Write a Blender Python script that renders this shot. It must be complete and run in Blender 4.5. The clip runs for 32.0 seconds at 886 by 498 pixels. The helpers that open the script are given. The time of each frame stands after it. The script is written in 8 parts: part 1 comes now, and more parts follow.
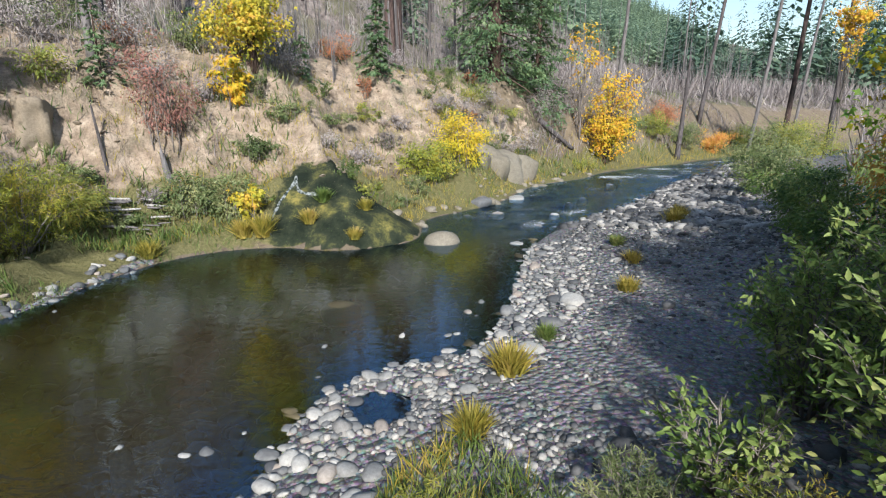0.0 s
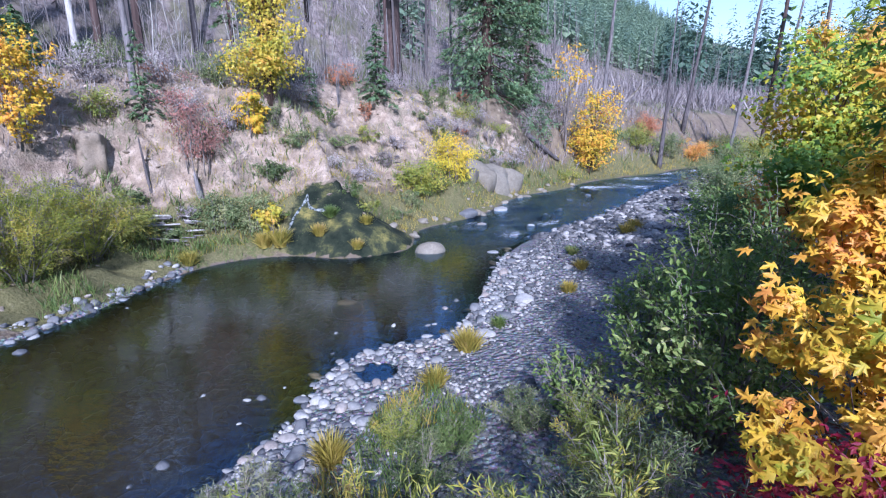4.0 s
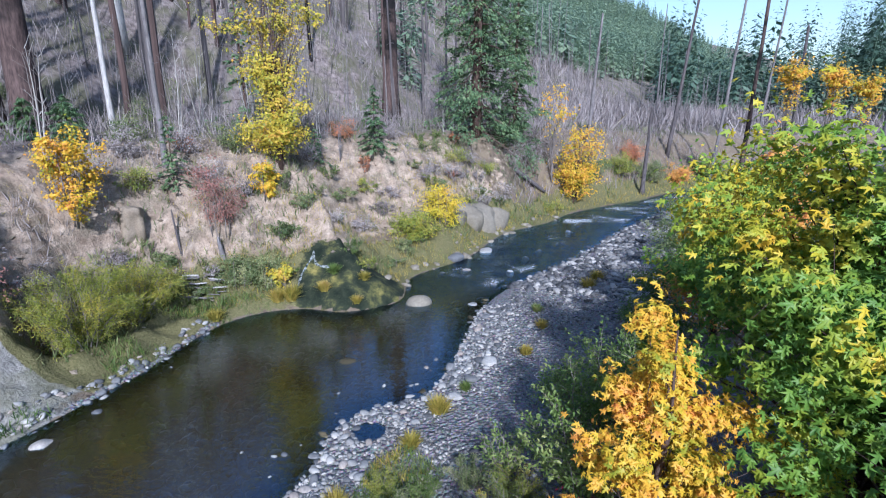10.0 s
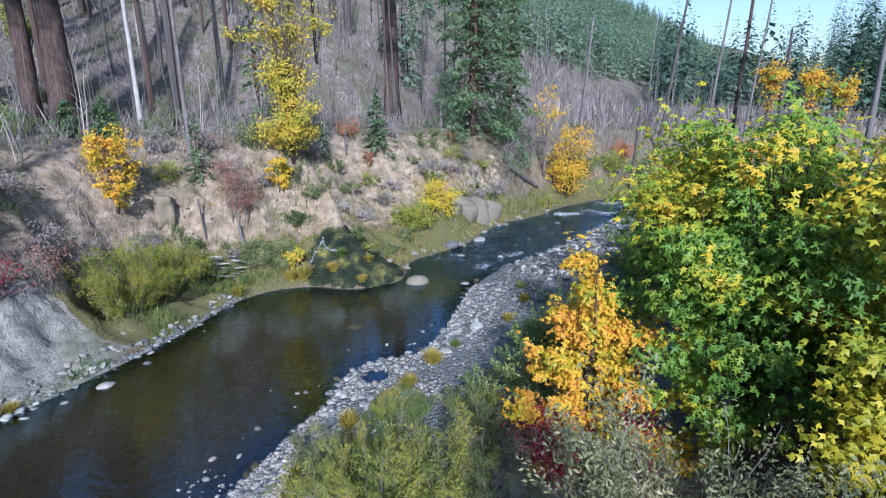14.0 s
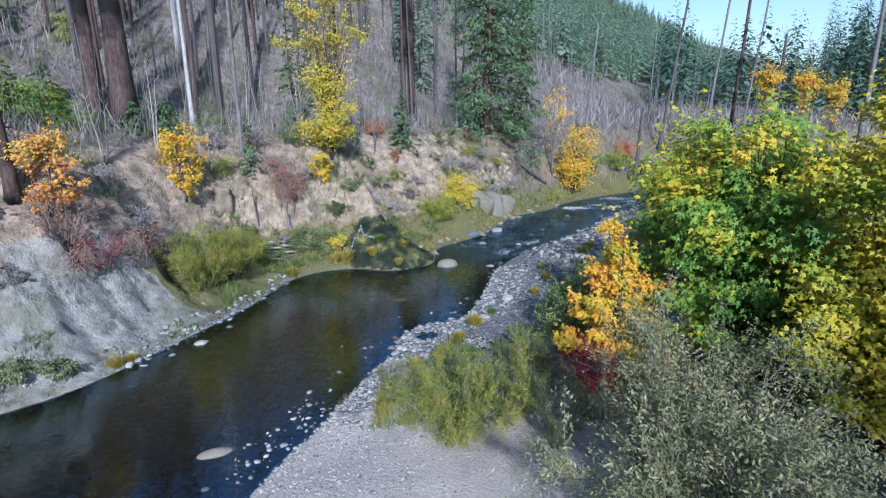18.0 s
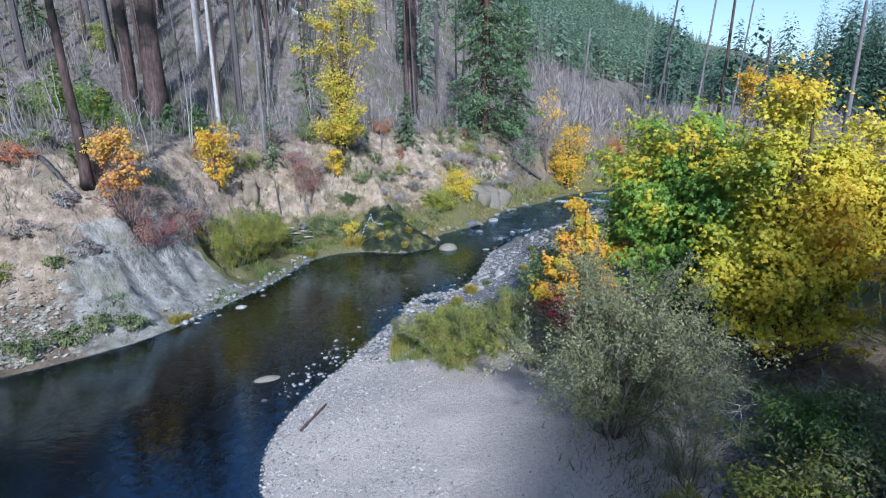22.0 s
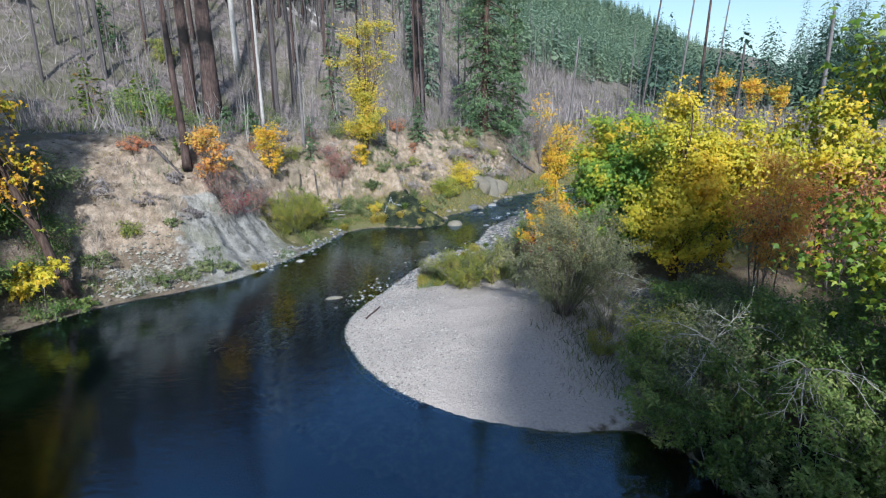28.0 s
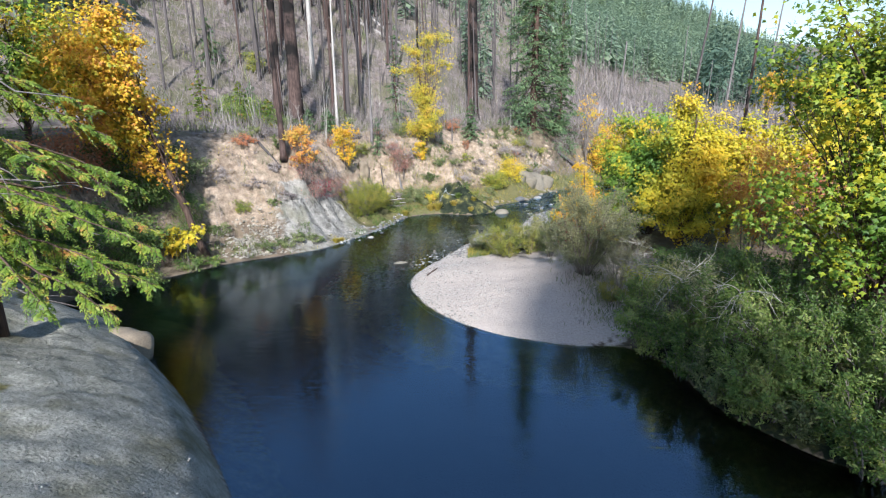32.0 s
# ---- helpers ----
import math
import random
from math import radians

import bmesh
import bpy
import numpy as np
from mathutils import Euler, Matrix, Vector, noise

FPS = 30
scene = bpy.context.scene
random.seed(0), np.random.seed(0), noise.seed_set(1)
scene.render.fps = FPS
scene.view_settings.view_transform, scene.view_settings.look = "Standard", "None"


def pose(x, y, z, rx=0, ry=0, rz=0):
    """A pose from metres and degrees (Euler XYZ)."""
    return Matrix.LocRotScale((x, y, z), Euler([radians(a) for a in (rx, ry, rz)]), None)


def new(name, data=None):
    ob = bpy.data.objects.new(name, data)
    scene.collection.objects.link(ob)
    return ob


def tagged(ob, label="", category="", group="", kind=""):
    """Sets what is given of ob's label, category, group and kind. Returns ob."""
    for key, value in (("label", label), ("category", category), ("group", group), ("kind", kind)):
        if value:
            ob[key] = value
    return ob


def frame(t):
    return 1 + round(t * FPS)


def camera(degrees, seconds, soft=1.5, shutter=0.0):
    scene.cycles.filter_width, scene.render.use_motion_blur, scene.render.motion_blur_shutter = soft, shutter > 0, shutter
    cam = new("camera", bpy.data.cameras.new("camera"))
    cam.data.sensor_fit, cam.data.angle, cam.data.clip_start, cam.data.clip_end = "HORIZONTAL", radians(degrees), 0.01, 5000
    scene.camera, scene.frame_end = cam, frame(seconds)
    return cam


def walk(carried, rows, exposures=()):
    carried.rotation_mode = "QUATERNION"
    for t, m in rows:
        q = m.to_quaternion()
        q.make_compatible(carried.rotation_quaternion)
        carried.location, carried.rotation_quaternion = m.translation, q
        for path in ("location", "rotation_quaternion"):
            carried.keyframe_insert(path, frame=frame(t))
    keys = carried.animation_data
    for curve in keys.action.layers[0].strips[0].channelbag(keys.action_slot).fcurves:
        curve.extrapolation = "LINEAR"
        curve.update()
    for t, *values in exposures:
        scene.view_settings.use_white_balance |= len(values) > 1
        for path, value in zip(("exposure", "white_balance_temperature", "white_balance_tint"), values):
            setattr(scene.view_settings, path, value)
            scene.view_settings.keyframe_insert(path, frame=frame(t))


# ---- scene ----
cam = camera(84.9, 32.0, soft=1.15)
METRES, EYE, TILT, LEAN, TURN = 28.0, 3.5, -14.8, 0.0, 0.0
ROWS = [
    (0.0, 0.0, 0.0, 0.0, 0.0, 0.0, -0.0),
    (0.5, 0.0023, -0.012, -0.004, 0.02, 0.01, -0.02),
    (1.0, 0.0044, -0.0242, -0.0077, 0.03, 0.03, -0.0),
    (1.5, 0.0063, -0.0365, -0.0109, 0.02, 0.04, -0.02),
    (2.0, 0.0082, -0.0491, -0.0143, 0.05, 0.04, 0.01),
    (2.5, 0.0098, -0.0625, -0.0186, 0.06, 0.08, -0.02),
    (3.0, 0.0113, -0.078, -0.0151, 0.06, 0.11, -0.0),
    (3.5, 0.0134, -0.0891, -0.0043, 0.08, 0.15, 0.01),
    (5.5, 0.0241, -0.1199, 0.0517, 0.16, -0.05, 0.11),
    (6.0, 0.0265, -0.1259, 0.0661, 0.18, -0.05, 0.09),
    (6.5, 0.0285, -0.1351, 0.0796, 0.19, -0.01, 0.08),
    (7.0, 0.03, -0.1463, 0.0917, 0.16, -0.01, 0.05),
    (7.5, 0.0319, -0.154, 0.0982, 0.21, -0.02, 0.05),
    (8.0, 0.033, -0.1611, 0.0989, 0.24, -0.03, 0.04),
    (8.5, 0.0342, -0.1702, 0.0961, 0.27, -0.0, 0.05),
    (9.0, 0.0353, -0.1816, 0.093, 0.28, 0.02, 0.08),
    (9.5, 0.0369, -0.1916, 0.0894, 0.31, 0.06, 0.05),
    (10.0, 0.0382, -0.2022, 0.0868, 0.31, 0.04, 0.04),
    (10.5, 0.0394, -0.2126, 0.0839, 0.33, 0.04, 0.05),
    (11.0, 0.041, -0.2232, 0.081, 0.35, -0.01, 0.06),
    (11.5, 0.0428, -0.2346, 0.0783, 0.35, -0.06, 0.06),
    (12.0, 0.0444, -0.2463, 0.0755, 0.34, -0.06, 0.03),
    (12.5, 0.0466, -0.2576, 0.0716, 0.37, -0.03, 0.05),
    (13.0, 0.0489, -0.2692, 0.0683, 0.39, -0.03, 0.05),
    (13.5, 0.0499, -0.2804, 0.0659, 0.41, -0.03, 0.05),
    (14.0, 0.0473, -0.2903, 0.0632, 0.42, -0.04, 0.01),
    (14.5, 0.0405, -0.3004, 0.061, 0.41, -0.06, 0.01),
    (16.5, -0.0016, -0.3454, 0.0483, 0.27, 0.03, 0.0),
    (17.0, -0.0057, -0.3583, 0.0443, 0.28, 0.03, 0.01),
    (17.5, -0.0068, -0.3706, 0.0408, 0.26, 0.04, 0.02),
    (18.0, -0.0051, -0.3835, 0.0365, 0.27, 0.04, 0.04),
    (18.5, -0.004, -0.3989, 0.0318, 0.28, 0.06, 0.07),
    (19.0, -0.0044, -0.4135, 0.0273, 0.29, 0.08, 0.04),
    (19.5, -0.0046, -0.4279, 0.0242, 0.31, 0.05, 0.06),
    (20.0, -0.0047, -0.4418, 0.0203, 0.31, 0.04, 0.04),
    (20.5, -0.0046, -0.4555, 0.017, 0.34, 0.04, 0.06),
    (21.0, -0.0051, -0.4692, 0.014, 0.34, 0.03, 0.04),
    (21.5, -0.0051, -0.4818, 0.0107, 0.36, 0.01, 0.07),
    (22.0, -0.0052, -0.4951, 0.0069, 0.37, -0.0, 0.09),
    (22.5, -0.0066, -0.5096, 0.0023, 0.37, 0.01, 0.09),
    (23.0, -0.0074, -0.5242, -0.0019, 0.38, 0.02, 0.09),
    (23.5, -0.0087, -0.5387, -0.0059, 0.38, 0.03, 0.12),
    (24.0, -0.0104, -0.5559, -0.0101, 0.4, 0.04, 0.12),
    (24.5, -0.0137, -0.5759, -0.0158, 0.4, 0.08, 0.12),
    (25.0, -0.0161, -0.5955, -0.0215, 0.4, 0.1, 0.17),
    (25.5, -0.0181, -0.615, -0.0276, 0.42, 0.12, 0.2),
    (27.5, -0.0235, -0.696, -0.0513, 0.38, 0.13, 0.2),
    (28.0, -0.023, -0.7167, -0.0567, 0.41, 0.13, 0.23),
    (28.5, -0.0225, -0.7375, -0.0625, 0.44, 0.12, 0.25),
    (29.0, -0.0212, -0.7583, -0.0682, 0.47, 0.11, 0.27),
    (29.5, -0.0192, -0.779, -0.0741, 0.47, 0.11, 0.29),
    (30.0, -0.0172, -0.7997, -0.0804, 1.35, 0.13, 0.08),
    (30.5, -0.0156, -0.8205, -0.0864, 2.62, 0.15, -0.22),
    (31.0, -0.014, -0.8413, -0.0914, 3.8, 0.17, -0.49),
    (31.5, -0.0135, -0.8621, -0.0973, 5.06, 0.18, -0.8),
    (32.0, -0.0132, -0.8827, -0.1032, 6.35, 0.17, -1.09),
]
walk(cam, [(t, pose(0, 0, EYE, TILT, LEAN, TURN) @ pose(METRES * x, METRES * y, METRES * z, 90 + pitch, roll, yaw)) for t, x, y, z, yaw, pitch, roll in ROWS], exposures=[(0, 0.84, 6300, 10), (1, 0.86, 6150, 12), (2.2, 0.95, 5450, 19), (3.4, 0.95, 5050, 26), (6, 0.83, 5050, 22), (9, 0.78, 5200, 18), (12, 0.71, 5350, 15), (19, 0.61, 5200, 12), (25, 0.6, 5400, 10), (28.5, 0.64, 5750, 8), (30, 0.78, 5900, 9), (31, 0.95, 6000, 11), (32, 1.03, 6050, 12)])

# ---- light ----
SUN_TO = Vector((-0.10, 0.99, 0.0)).normalized()      # the way the light travels over the ground
SUN_ELEV = radians(33)
ray_dir = Vector((SUN_TO.x * math.cos(SUN_ELEV), SUN_TO.y * math.cos(SUN_ELEV), -math.sin(SUN_ELEV)))
sun_data = bpy.data.lights.new("sun", "SUN")
sun_data.energy, sun_data.angle, sun_data.color = 4.0, radians(2.2), (1.0, 0.95, 0.87)
sun = new("sun", sun_data)
sun.matrix_world = Matrix.Translation((0, 0, 60)) @ ray_dir.to_track_quat("-Z", "Y").to_matrix().to_4x4()

world = bpy.data.worlds.new("sky")
scene.world = world
world.use_nodes = True
wt = world.node_tree
wt.nodes.clear()
sky = wt.nodes.new("ShaderNodeTexSky")
sky.sky_type, sky.sun_disc = "NISHITA", False
sky.sun_elevation = SUN_ELEV
sky.sun_rotation = math.atan2(-SUN_TO.x, -SUN_TO.y)
sky.air_density, sky.dust_density, sky.ozone_density = 1.35, 0.9, 1.8
bg = wt.nodes.new("ShaderNodeBackground")
bg.inputs["Strength"].default_value = 0.11
wo = wt.nodes.new("ShaderNodeOutputWorld")
wt.links.new(sky.outputs[0], bg.inputs[0])
wt.links.new(bg.outputs[0], wo.inputs[0])


# ---- materials ----
class Nodes:
    """A small helper to wire a node material."""

    def __init__(self, name):
        self.mat = bpy.data.materials.new(name)
        self.mat.use_nodes = True
        self.tree = self.mat.node_tree
        self.tree.nodes.clear()
        self.out = self.add("ShaderNodeOutputMaterial")

    def add(self, kind, **values):
        node = self.tree.nodes.new(kind)
        for key, value in values.items():
            if key == "op":
                node.operation = value
            elif key == "blend":
                node.blend_type = value
        return node

    def link(self, a, b):
        self.tree.links.new(a, b)

    def noise(self, vec, scale, detail=4.0, rough=0.55):
        n = self.add("ShaderNodeTexNoise")
        n.inputs["Scale"].default_value, n.inputs["Detail"].default_value, n.inputs["Roughness"].default_value = scale, detail, rough
        if vec is not None:
            self.link(vec, n.inputs["Vector"])
        return n.outputs["Fac"]

    def ramp(self, fac, stops, mode="LINEAR"):
        r = self.add("ShaderNodeValToRGB")
        r.color_ramp.interpolation = mode
        while len(r.color_ramp.elements) < len(stops):
            r.color_ramp.elements.new(0.5)
        for e, (p, c) in zip(r.color_ramp.elements, stops):
            e.position, e.color = p, (*c, 1) if len(c) == 3 else (c[0], c[0], c[0], 1)
        self.link(fac, r.inputs[0])
        return r.outputs[0]

    def mix(self, fac, a, b, blend="MIX"):
        m = self.add("ShaderNodeMixRGB", blend=blend)
        for slot, v in ((0, fac), (1, a), (2, b)):
            if isinstance(v, (int, float)):
                m.inputs[slot].default_value = v
            elif isinstance(v, tuple):
                m.inputs[slot].default_value = (*v, 1)
            else:
                self.link(v, m.inputs[slot])
        return m.outputs[0]

    def math(self, op, a, b=0.0):
        m = self.add("ShaderNodeMath", op=op)
        for slot, v in ((0, a), (1, b)):
            if isinstance(v, (int, float)):
                m.inputs[slot].default_value = v
            else:
                self.link(v, m.inputs[slot])
        return m.outputs[0]

    def bump(self, height, strength, distance):
        b = self.add("ShaderNodeBump")
        b.inputs["Strength"].default_value, b.inputs["Distance"].default_value = strength, distance
        self.link(height, b.inputs["Height"])
        return b.outputs[0]

    def surface(self, color, rough=0.8, normal=None, spec=0.3, translucent=0.0):
        p = self.add("ShaderNodeBsdfPrincipled")
        if isinstance(color, tuple):
            p.inputs["Base Color"].default_value = (*color, 1)
        else:
            self.link(color, p.inputs["Base Color"])
        if isinstance(rough, (int, float)):
            p.inputs["Roughness"].default_value = rough
        else:
            self.link(rough, p.inputs["Roughness"])
        p.inputs["Specular IOR Level"].default_value = spec
        if normal is not None:
            self.link(normal, p.inputs["Normal"])
        last = p.outputs[0]
        if translucent:
            t = self.add("ShaderNodeBsdfTranslucent")
            self.link(color, t.inputs[0])
            m = self.add("ShaderNodeMixShader")
            m.inputs[0].default_value = translucent
            self.link(last, m.inputs[1])
            self.link(t.outputs[0], m.inputs[2])
            last = m.outputs[0]
        self.link(last, self.out.inputs[0])
        return self.mat

    def place(self):
        return self.add("ShaderNodeNewGeometry").outputs["Position"]

    def local(self):
        return self.add("ShaderNodeTexCoord").outputs["Object"]

    def island(self):
        return self.add("ShaderNodeNewGeometry").outputs["Random Per Island"]

    def each(self):
        return self.add("ShaderNodeObjectInfo").outputs["Random"]

    def attr(self, name):
        a = self.add("ShaderNodeAttribute")
        a.attribute_name = name
        return a.outputs["Fac"]


def leaf_material(name, stops, rough=0.5, translucent=0.32, patch=1.3, own=0.34):
    """Leaves that vary one by one and in soft patches through the crown."""
    n = Nodes(name)
    f = n.math("ADD", n.math("ADD", n.math("MULTIPLY", n.island(), own), 0.04 + (0.34 - own) / 2), n.math("MULTIPLY", n.math("SUBTRACT", n.noise(n.place(), patch, 3.0), 0.25), 1.25))
    return n.surface(n.ramp(f, stops), rough, None, 0.35, translucent)


def bark_material(name, dark, light, scale=6.0, char=None):
    n = Nodes(name)
    p = n.local()
    s = n.add("ShaderNodeMapping")
    s.inputs["Scale"].default_value = (scale, scale, scale * 0.18)
    n.link(p, s.inputs[0])
    furrow = n.noise(s.outputs[0], 2.2, 6.0, 0.65)
    patch = n.noise(p, 0.6, 3.0)
    col = n.mix(n.ramp(patch, [(0.35, (0,)), (0.7, (1,))]), n.ramp(furrow, [(0.3, dark), (0.7, light)]), n.ramp(furrow, [(0.3, tuple(c * 0.6 for c in dark)), (0.7, tuple(c * 0.75 for c in light))]))
    if char:
        col = n.mix(n.ramp(n.noise(p, 0.35, 4.0), [(0.47, (0,)), (0.56, (1,))]), col, char)
    return n.surface(col, 0.9, n.bump(furrow, 0.8, 0.05), 0.2)


def stone_material(name, stops, wet=False):
    n = Nodes(name)
    p = n.place()
    f = n.math("FRACT", n.math("ADD", n.each(), n.island()))
    col = n.ramp(f, stops, "LINEAR")
    fleck = n.noise(p, 22.0, 6.0, 0.7)
    col = n.mix(0.4, col, n.ramp(n.noise(p, 4.0, 5.0, 0.65), [(0.35, (0.45, 0.44, 0.42)), (0.6, (1.0, 0.99, 0.97))]), "MULTIPLY")
    col = n.mix(0.5, col, n.ramp(fleck, [(0.35, (0.35, 0.34, 0.33)), (0.62, (0.9, 0.9, 0.88))]), "MULTIPLY")
    return n.surface(col, 0.35 if wet else 0.75, n.bump(fleck, 0.35, 0.02), 0.4)


def ground_material():
    n = Nodes("riverside_ground")
    p = n.place()
    fine, mid, big = n.noise(p, 14.0, 6.0, 0.7), n.noise(p, 2.4, 5.0, 0.6), n.noise(p, 0.45, 4.0)
    cells = n.add("ShaderNodeTexVoronoi")
    cells.inputs["Scale"].default_value = 9.0
    n.link(p, cells.inputs["Vector"])
    pebbles = n.add("ShaderNodeTexVoronoi")
    pebbles.inputs["Scale"].default_value = 26.0
    n.link(p, pebbles.inputs["Vector"])
    grit = n.mix(0.5, n.ramp(cells.outputs["Distance"], [(0.0, (0.42, 0.42, 0.42)), (0.6, (0.16, 0.16, 0.17))]), n.ramp(pebbles.outputs["Distance"], [(0.0, (0.4, 0.39, 0.38)), (0.55, (0.13, 0.13, 0.13))]))
    tint = n.mix(0.35, grit, pebbles.outputs["Color"], "SOFT_LIGHT")
    # duff and dry grass of the banks
    soil = n.ramp(mid, [(0.3, (0.075, 0.055, 0.042)), (0.5, (0.17, 0.13, 0.10)), (0.72, (0.25, 0.21, 0.15))])
    soil = n.mix(n.ramp(fine, [(0.4, (0,)), (0.65, (1,))]), soil, n.ramp(big, [(0.35, (0.13, 0.105, 0.085)), (0.65, (0.20, 0.17, 0.10))]))
    grass = n.ramp(fine, [(0.3, (0.075, 0.072, 0.03)), (0.55, (0.15, 0.14, 0.062)), (0.75, (0.24, 0.21, 0.12))])
    sand = n.ramp(mid, [(0.3, (0.165, 0.122, 0.09)), (0.5, (0.325, 0.255, 0.192)), (0.72, (0.50, 0.41, 0.325))])
    sand = n.mix(n.ramp(fine, [(0.3, (0.8,)), (0.5, (0,))]), sand, (0.15, 0.12, 0.095))
    # patches of soil and dry growth, also painting in shadowed roots and hollows
    sand = n.mix(n.ramp(n.noise(p, 1.1, 6.0, 0.7), [(0.48, (0,)), (0.62, (0.75,))]), sand, n.ramp(fine, [(0.35, (0.10, 0.085, 0.065)), (0.65, (0.24, 0.21, 0.15))]))
    gs = n.add("ShaderNodeMapping")
    gs.inputs["Scale"].default_value = (1.5, 1.5, 0.7)
    n.link(p, gs.inputs[0])
    gutter = n.noise(gs.outputs[0], 1.5, 6.0, 0.68)
    clay = n.ramp(mid, [(0.28, (0.15, 0.145, 0.13)), (0.5, (0.265, 0.256, 0.235)), (0.72, (0.385, 0.37, 0.342))])
    clay = n.mix(n.ramp(fine, [(0.34, (0.8,)), (0.46, (0,))]), clay, (0.115, 0.112, 0.10))
    # gully shade painted into the clay where the gutters sink
    clay = n.mix(n.ramp(gutter, [(0.38, (0.75,)), (0.46, (0,))]), clay, (0.085, 0.08, 0.07))
    clay = n.mix(n.ramp(big, [(0.5, (0,)), (0.62, (0.55,))]), clay, (0.15, 0.15, 0.085))
    duff = n.ramp(mid, [(0.3, (0.075, 0.06, 0.055)), (0.5, (0.175, 0.148, 0.138)), (0.75, (0.31, 0.265, 0.245))])
    duff = n.mix(n.ramp(big, [(0.42, (0,)), (0.6, (0.8,))]), duff, n.ramp(fine, [(0.3, (0.05, 0.055, 0.028)), (0.7, (0.155, 0.15, 0.085))]))
    bed = n.ramp(mid, [(0.25, (0.05, 0.045, 0.018)), (0.5, (0.11, 0.095, 0.038)), (0.75, (0.19, 0.16, 0.075))])
    bed = n.mix(n.ramp(cells.outputs["Distance"], [(0.0, (0.0,)), (0.7, (0.6,))]), bed, (0.02, 0.018, 0.01))
    fines = n.ramp(fine, [(0.3, (0.35, 0.305, 0.275)), (0.7, (0.52, 0.465, 0.425))])
    moss_soil = n.ramp(n.math("ADD", n.math("MULTIPLY", n.noise(p, 1.3, 3.0), 0.75), n.math("MULTIPLY", fine, 0.25)), [(0.40, (0.010, 0.016, 0.010)), (0.53, (0.03, 0.038, 0.022)), (0.61, (0.10, 0.10, 0.035)), (0.68, (0.25, 0.215, 0.065))])
    lichen = n.noise(p, 3.1, 7.0, 0.72)
    ledge = n.ramp(n.math("ADD", n.math("MULTIPLY", mid, 0.5), n.math("MULTIPLY", lichen, 0.5)), [(0.34, (0.13, 0.135, 0.118)), (0.47, (0.26, 0.265, 0.235)), (0.60, (0.37, 0.37, 0.335)), (0.72, (0.44, 0.425, 0.38))])
    ledge = n.mix(n.ramp(n.noise(p, 26.0, 5.0, 0.75), [(0.36, (0.85,)), (0.47, (0,))]), ledge, (0.05, 0.052, 0.042))
    ledge = n.mix(n.ramp(big, [(0.54, (0,)), (0.66, (0.7,))]), ledge, n.ramp(fine, [(0.35, (0.06, 0.06, 0.03)), (0.65, (0.17, 0.155, 0.08))]))
    col = soil
    # the last, near-black colour paints in the light lost in deep water
    for name, c in (("ledge", ledge), ("duff", duff), ("sand", sand), ("clay", clay), ("grass", grass), ("moss_soil", moss_soil), ("gravel", tint), ("fines", fines), ("bed", bed), ("depth_dark", (0.005, 0.009, 0.012))):
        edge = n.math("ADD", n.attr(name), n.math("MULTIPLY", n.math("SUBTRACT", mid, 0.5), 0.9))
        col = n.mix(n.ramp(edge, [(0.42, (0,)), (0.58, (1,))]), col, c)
    h = n.math("ADD", n.math("MULTIPLY", fine, 0.5), n.math("MULTIPLY", cells.outputs["Distance"], n.math("MULTIPLY", n.attr("gravel"), n.math("MULTIPLY", n.math("SUBTRACT", 1.0, n.attr("fines")), -1.2))))
    return n.surface(col, 0.92, n.bump(n.math("ADD", h, n.math("ADD", n.math("MULTIPLY", gutter, n.math("MULTIPLY", n.math("ADD", n.attr("clay"), n.attr("sand")), 1.1)), n.math("MULTIPLY", lichen, n.math("MULTIPLY", n.attr("ledge"), 1.0)))), 0.9, 0.12), 0.2)


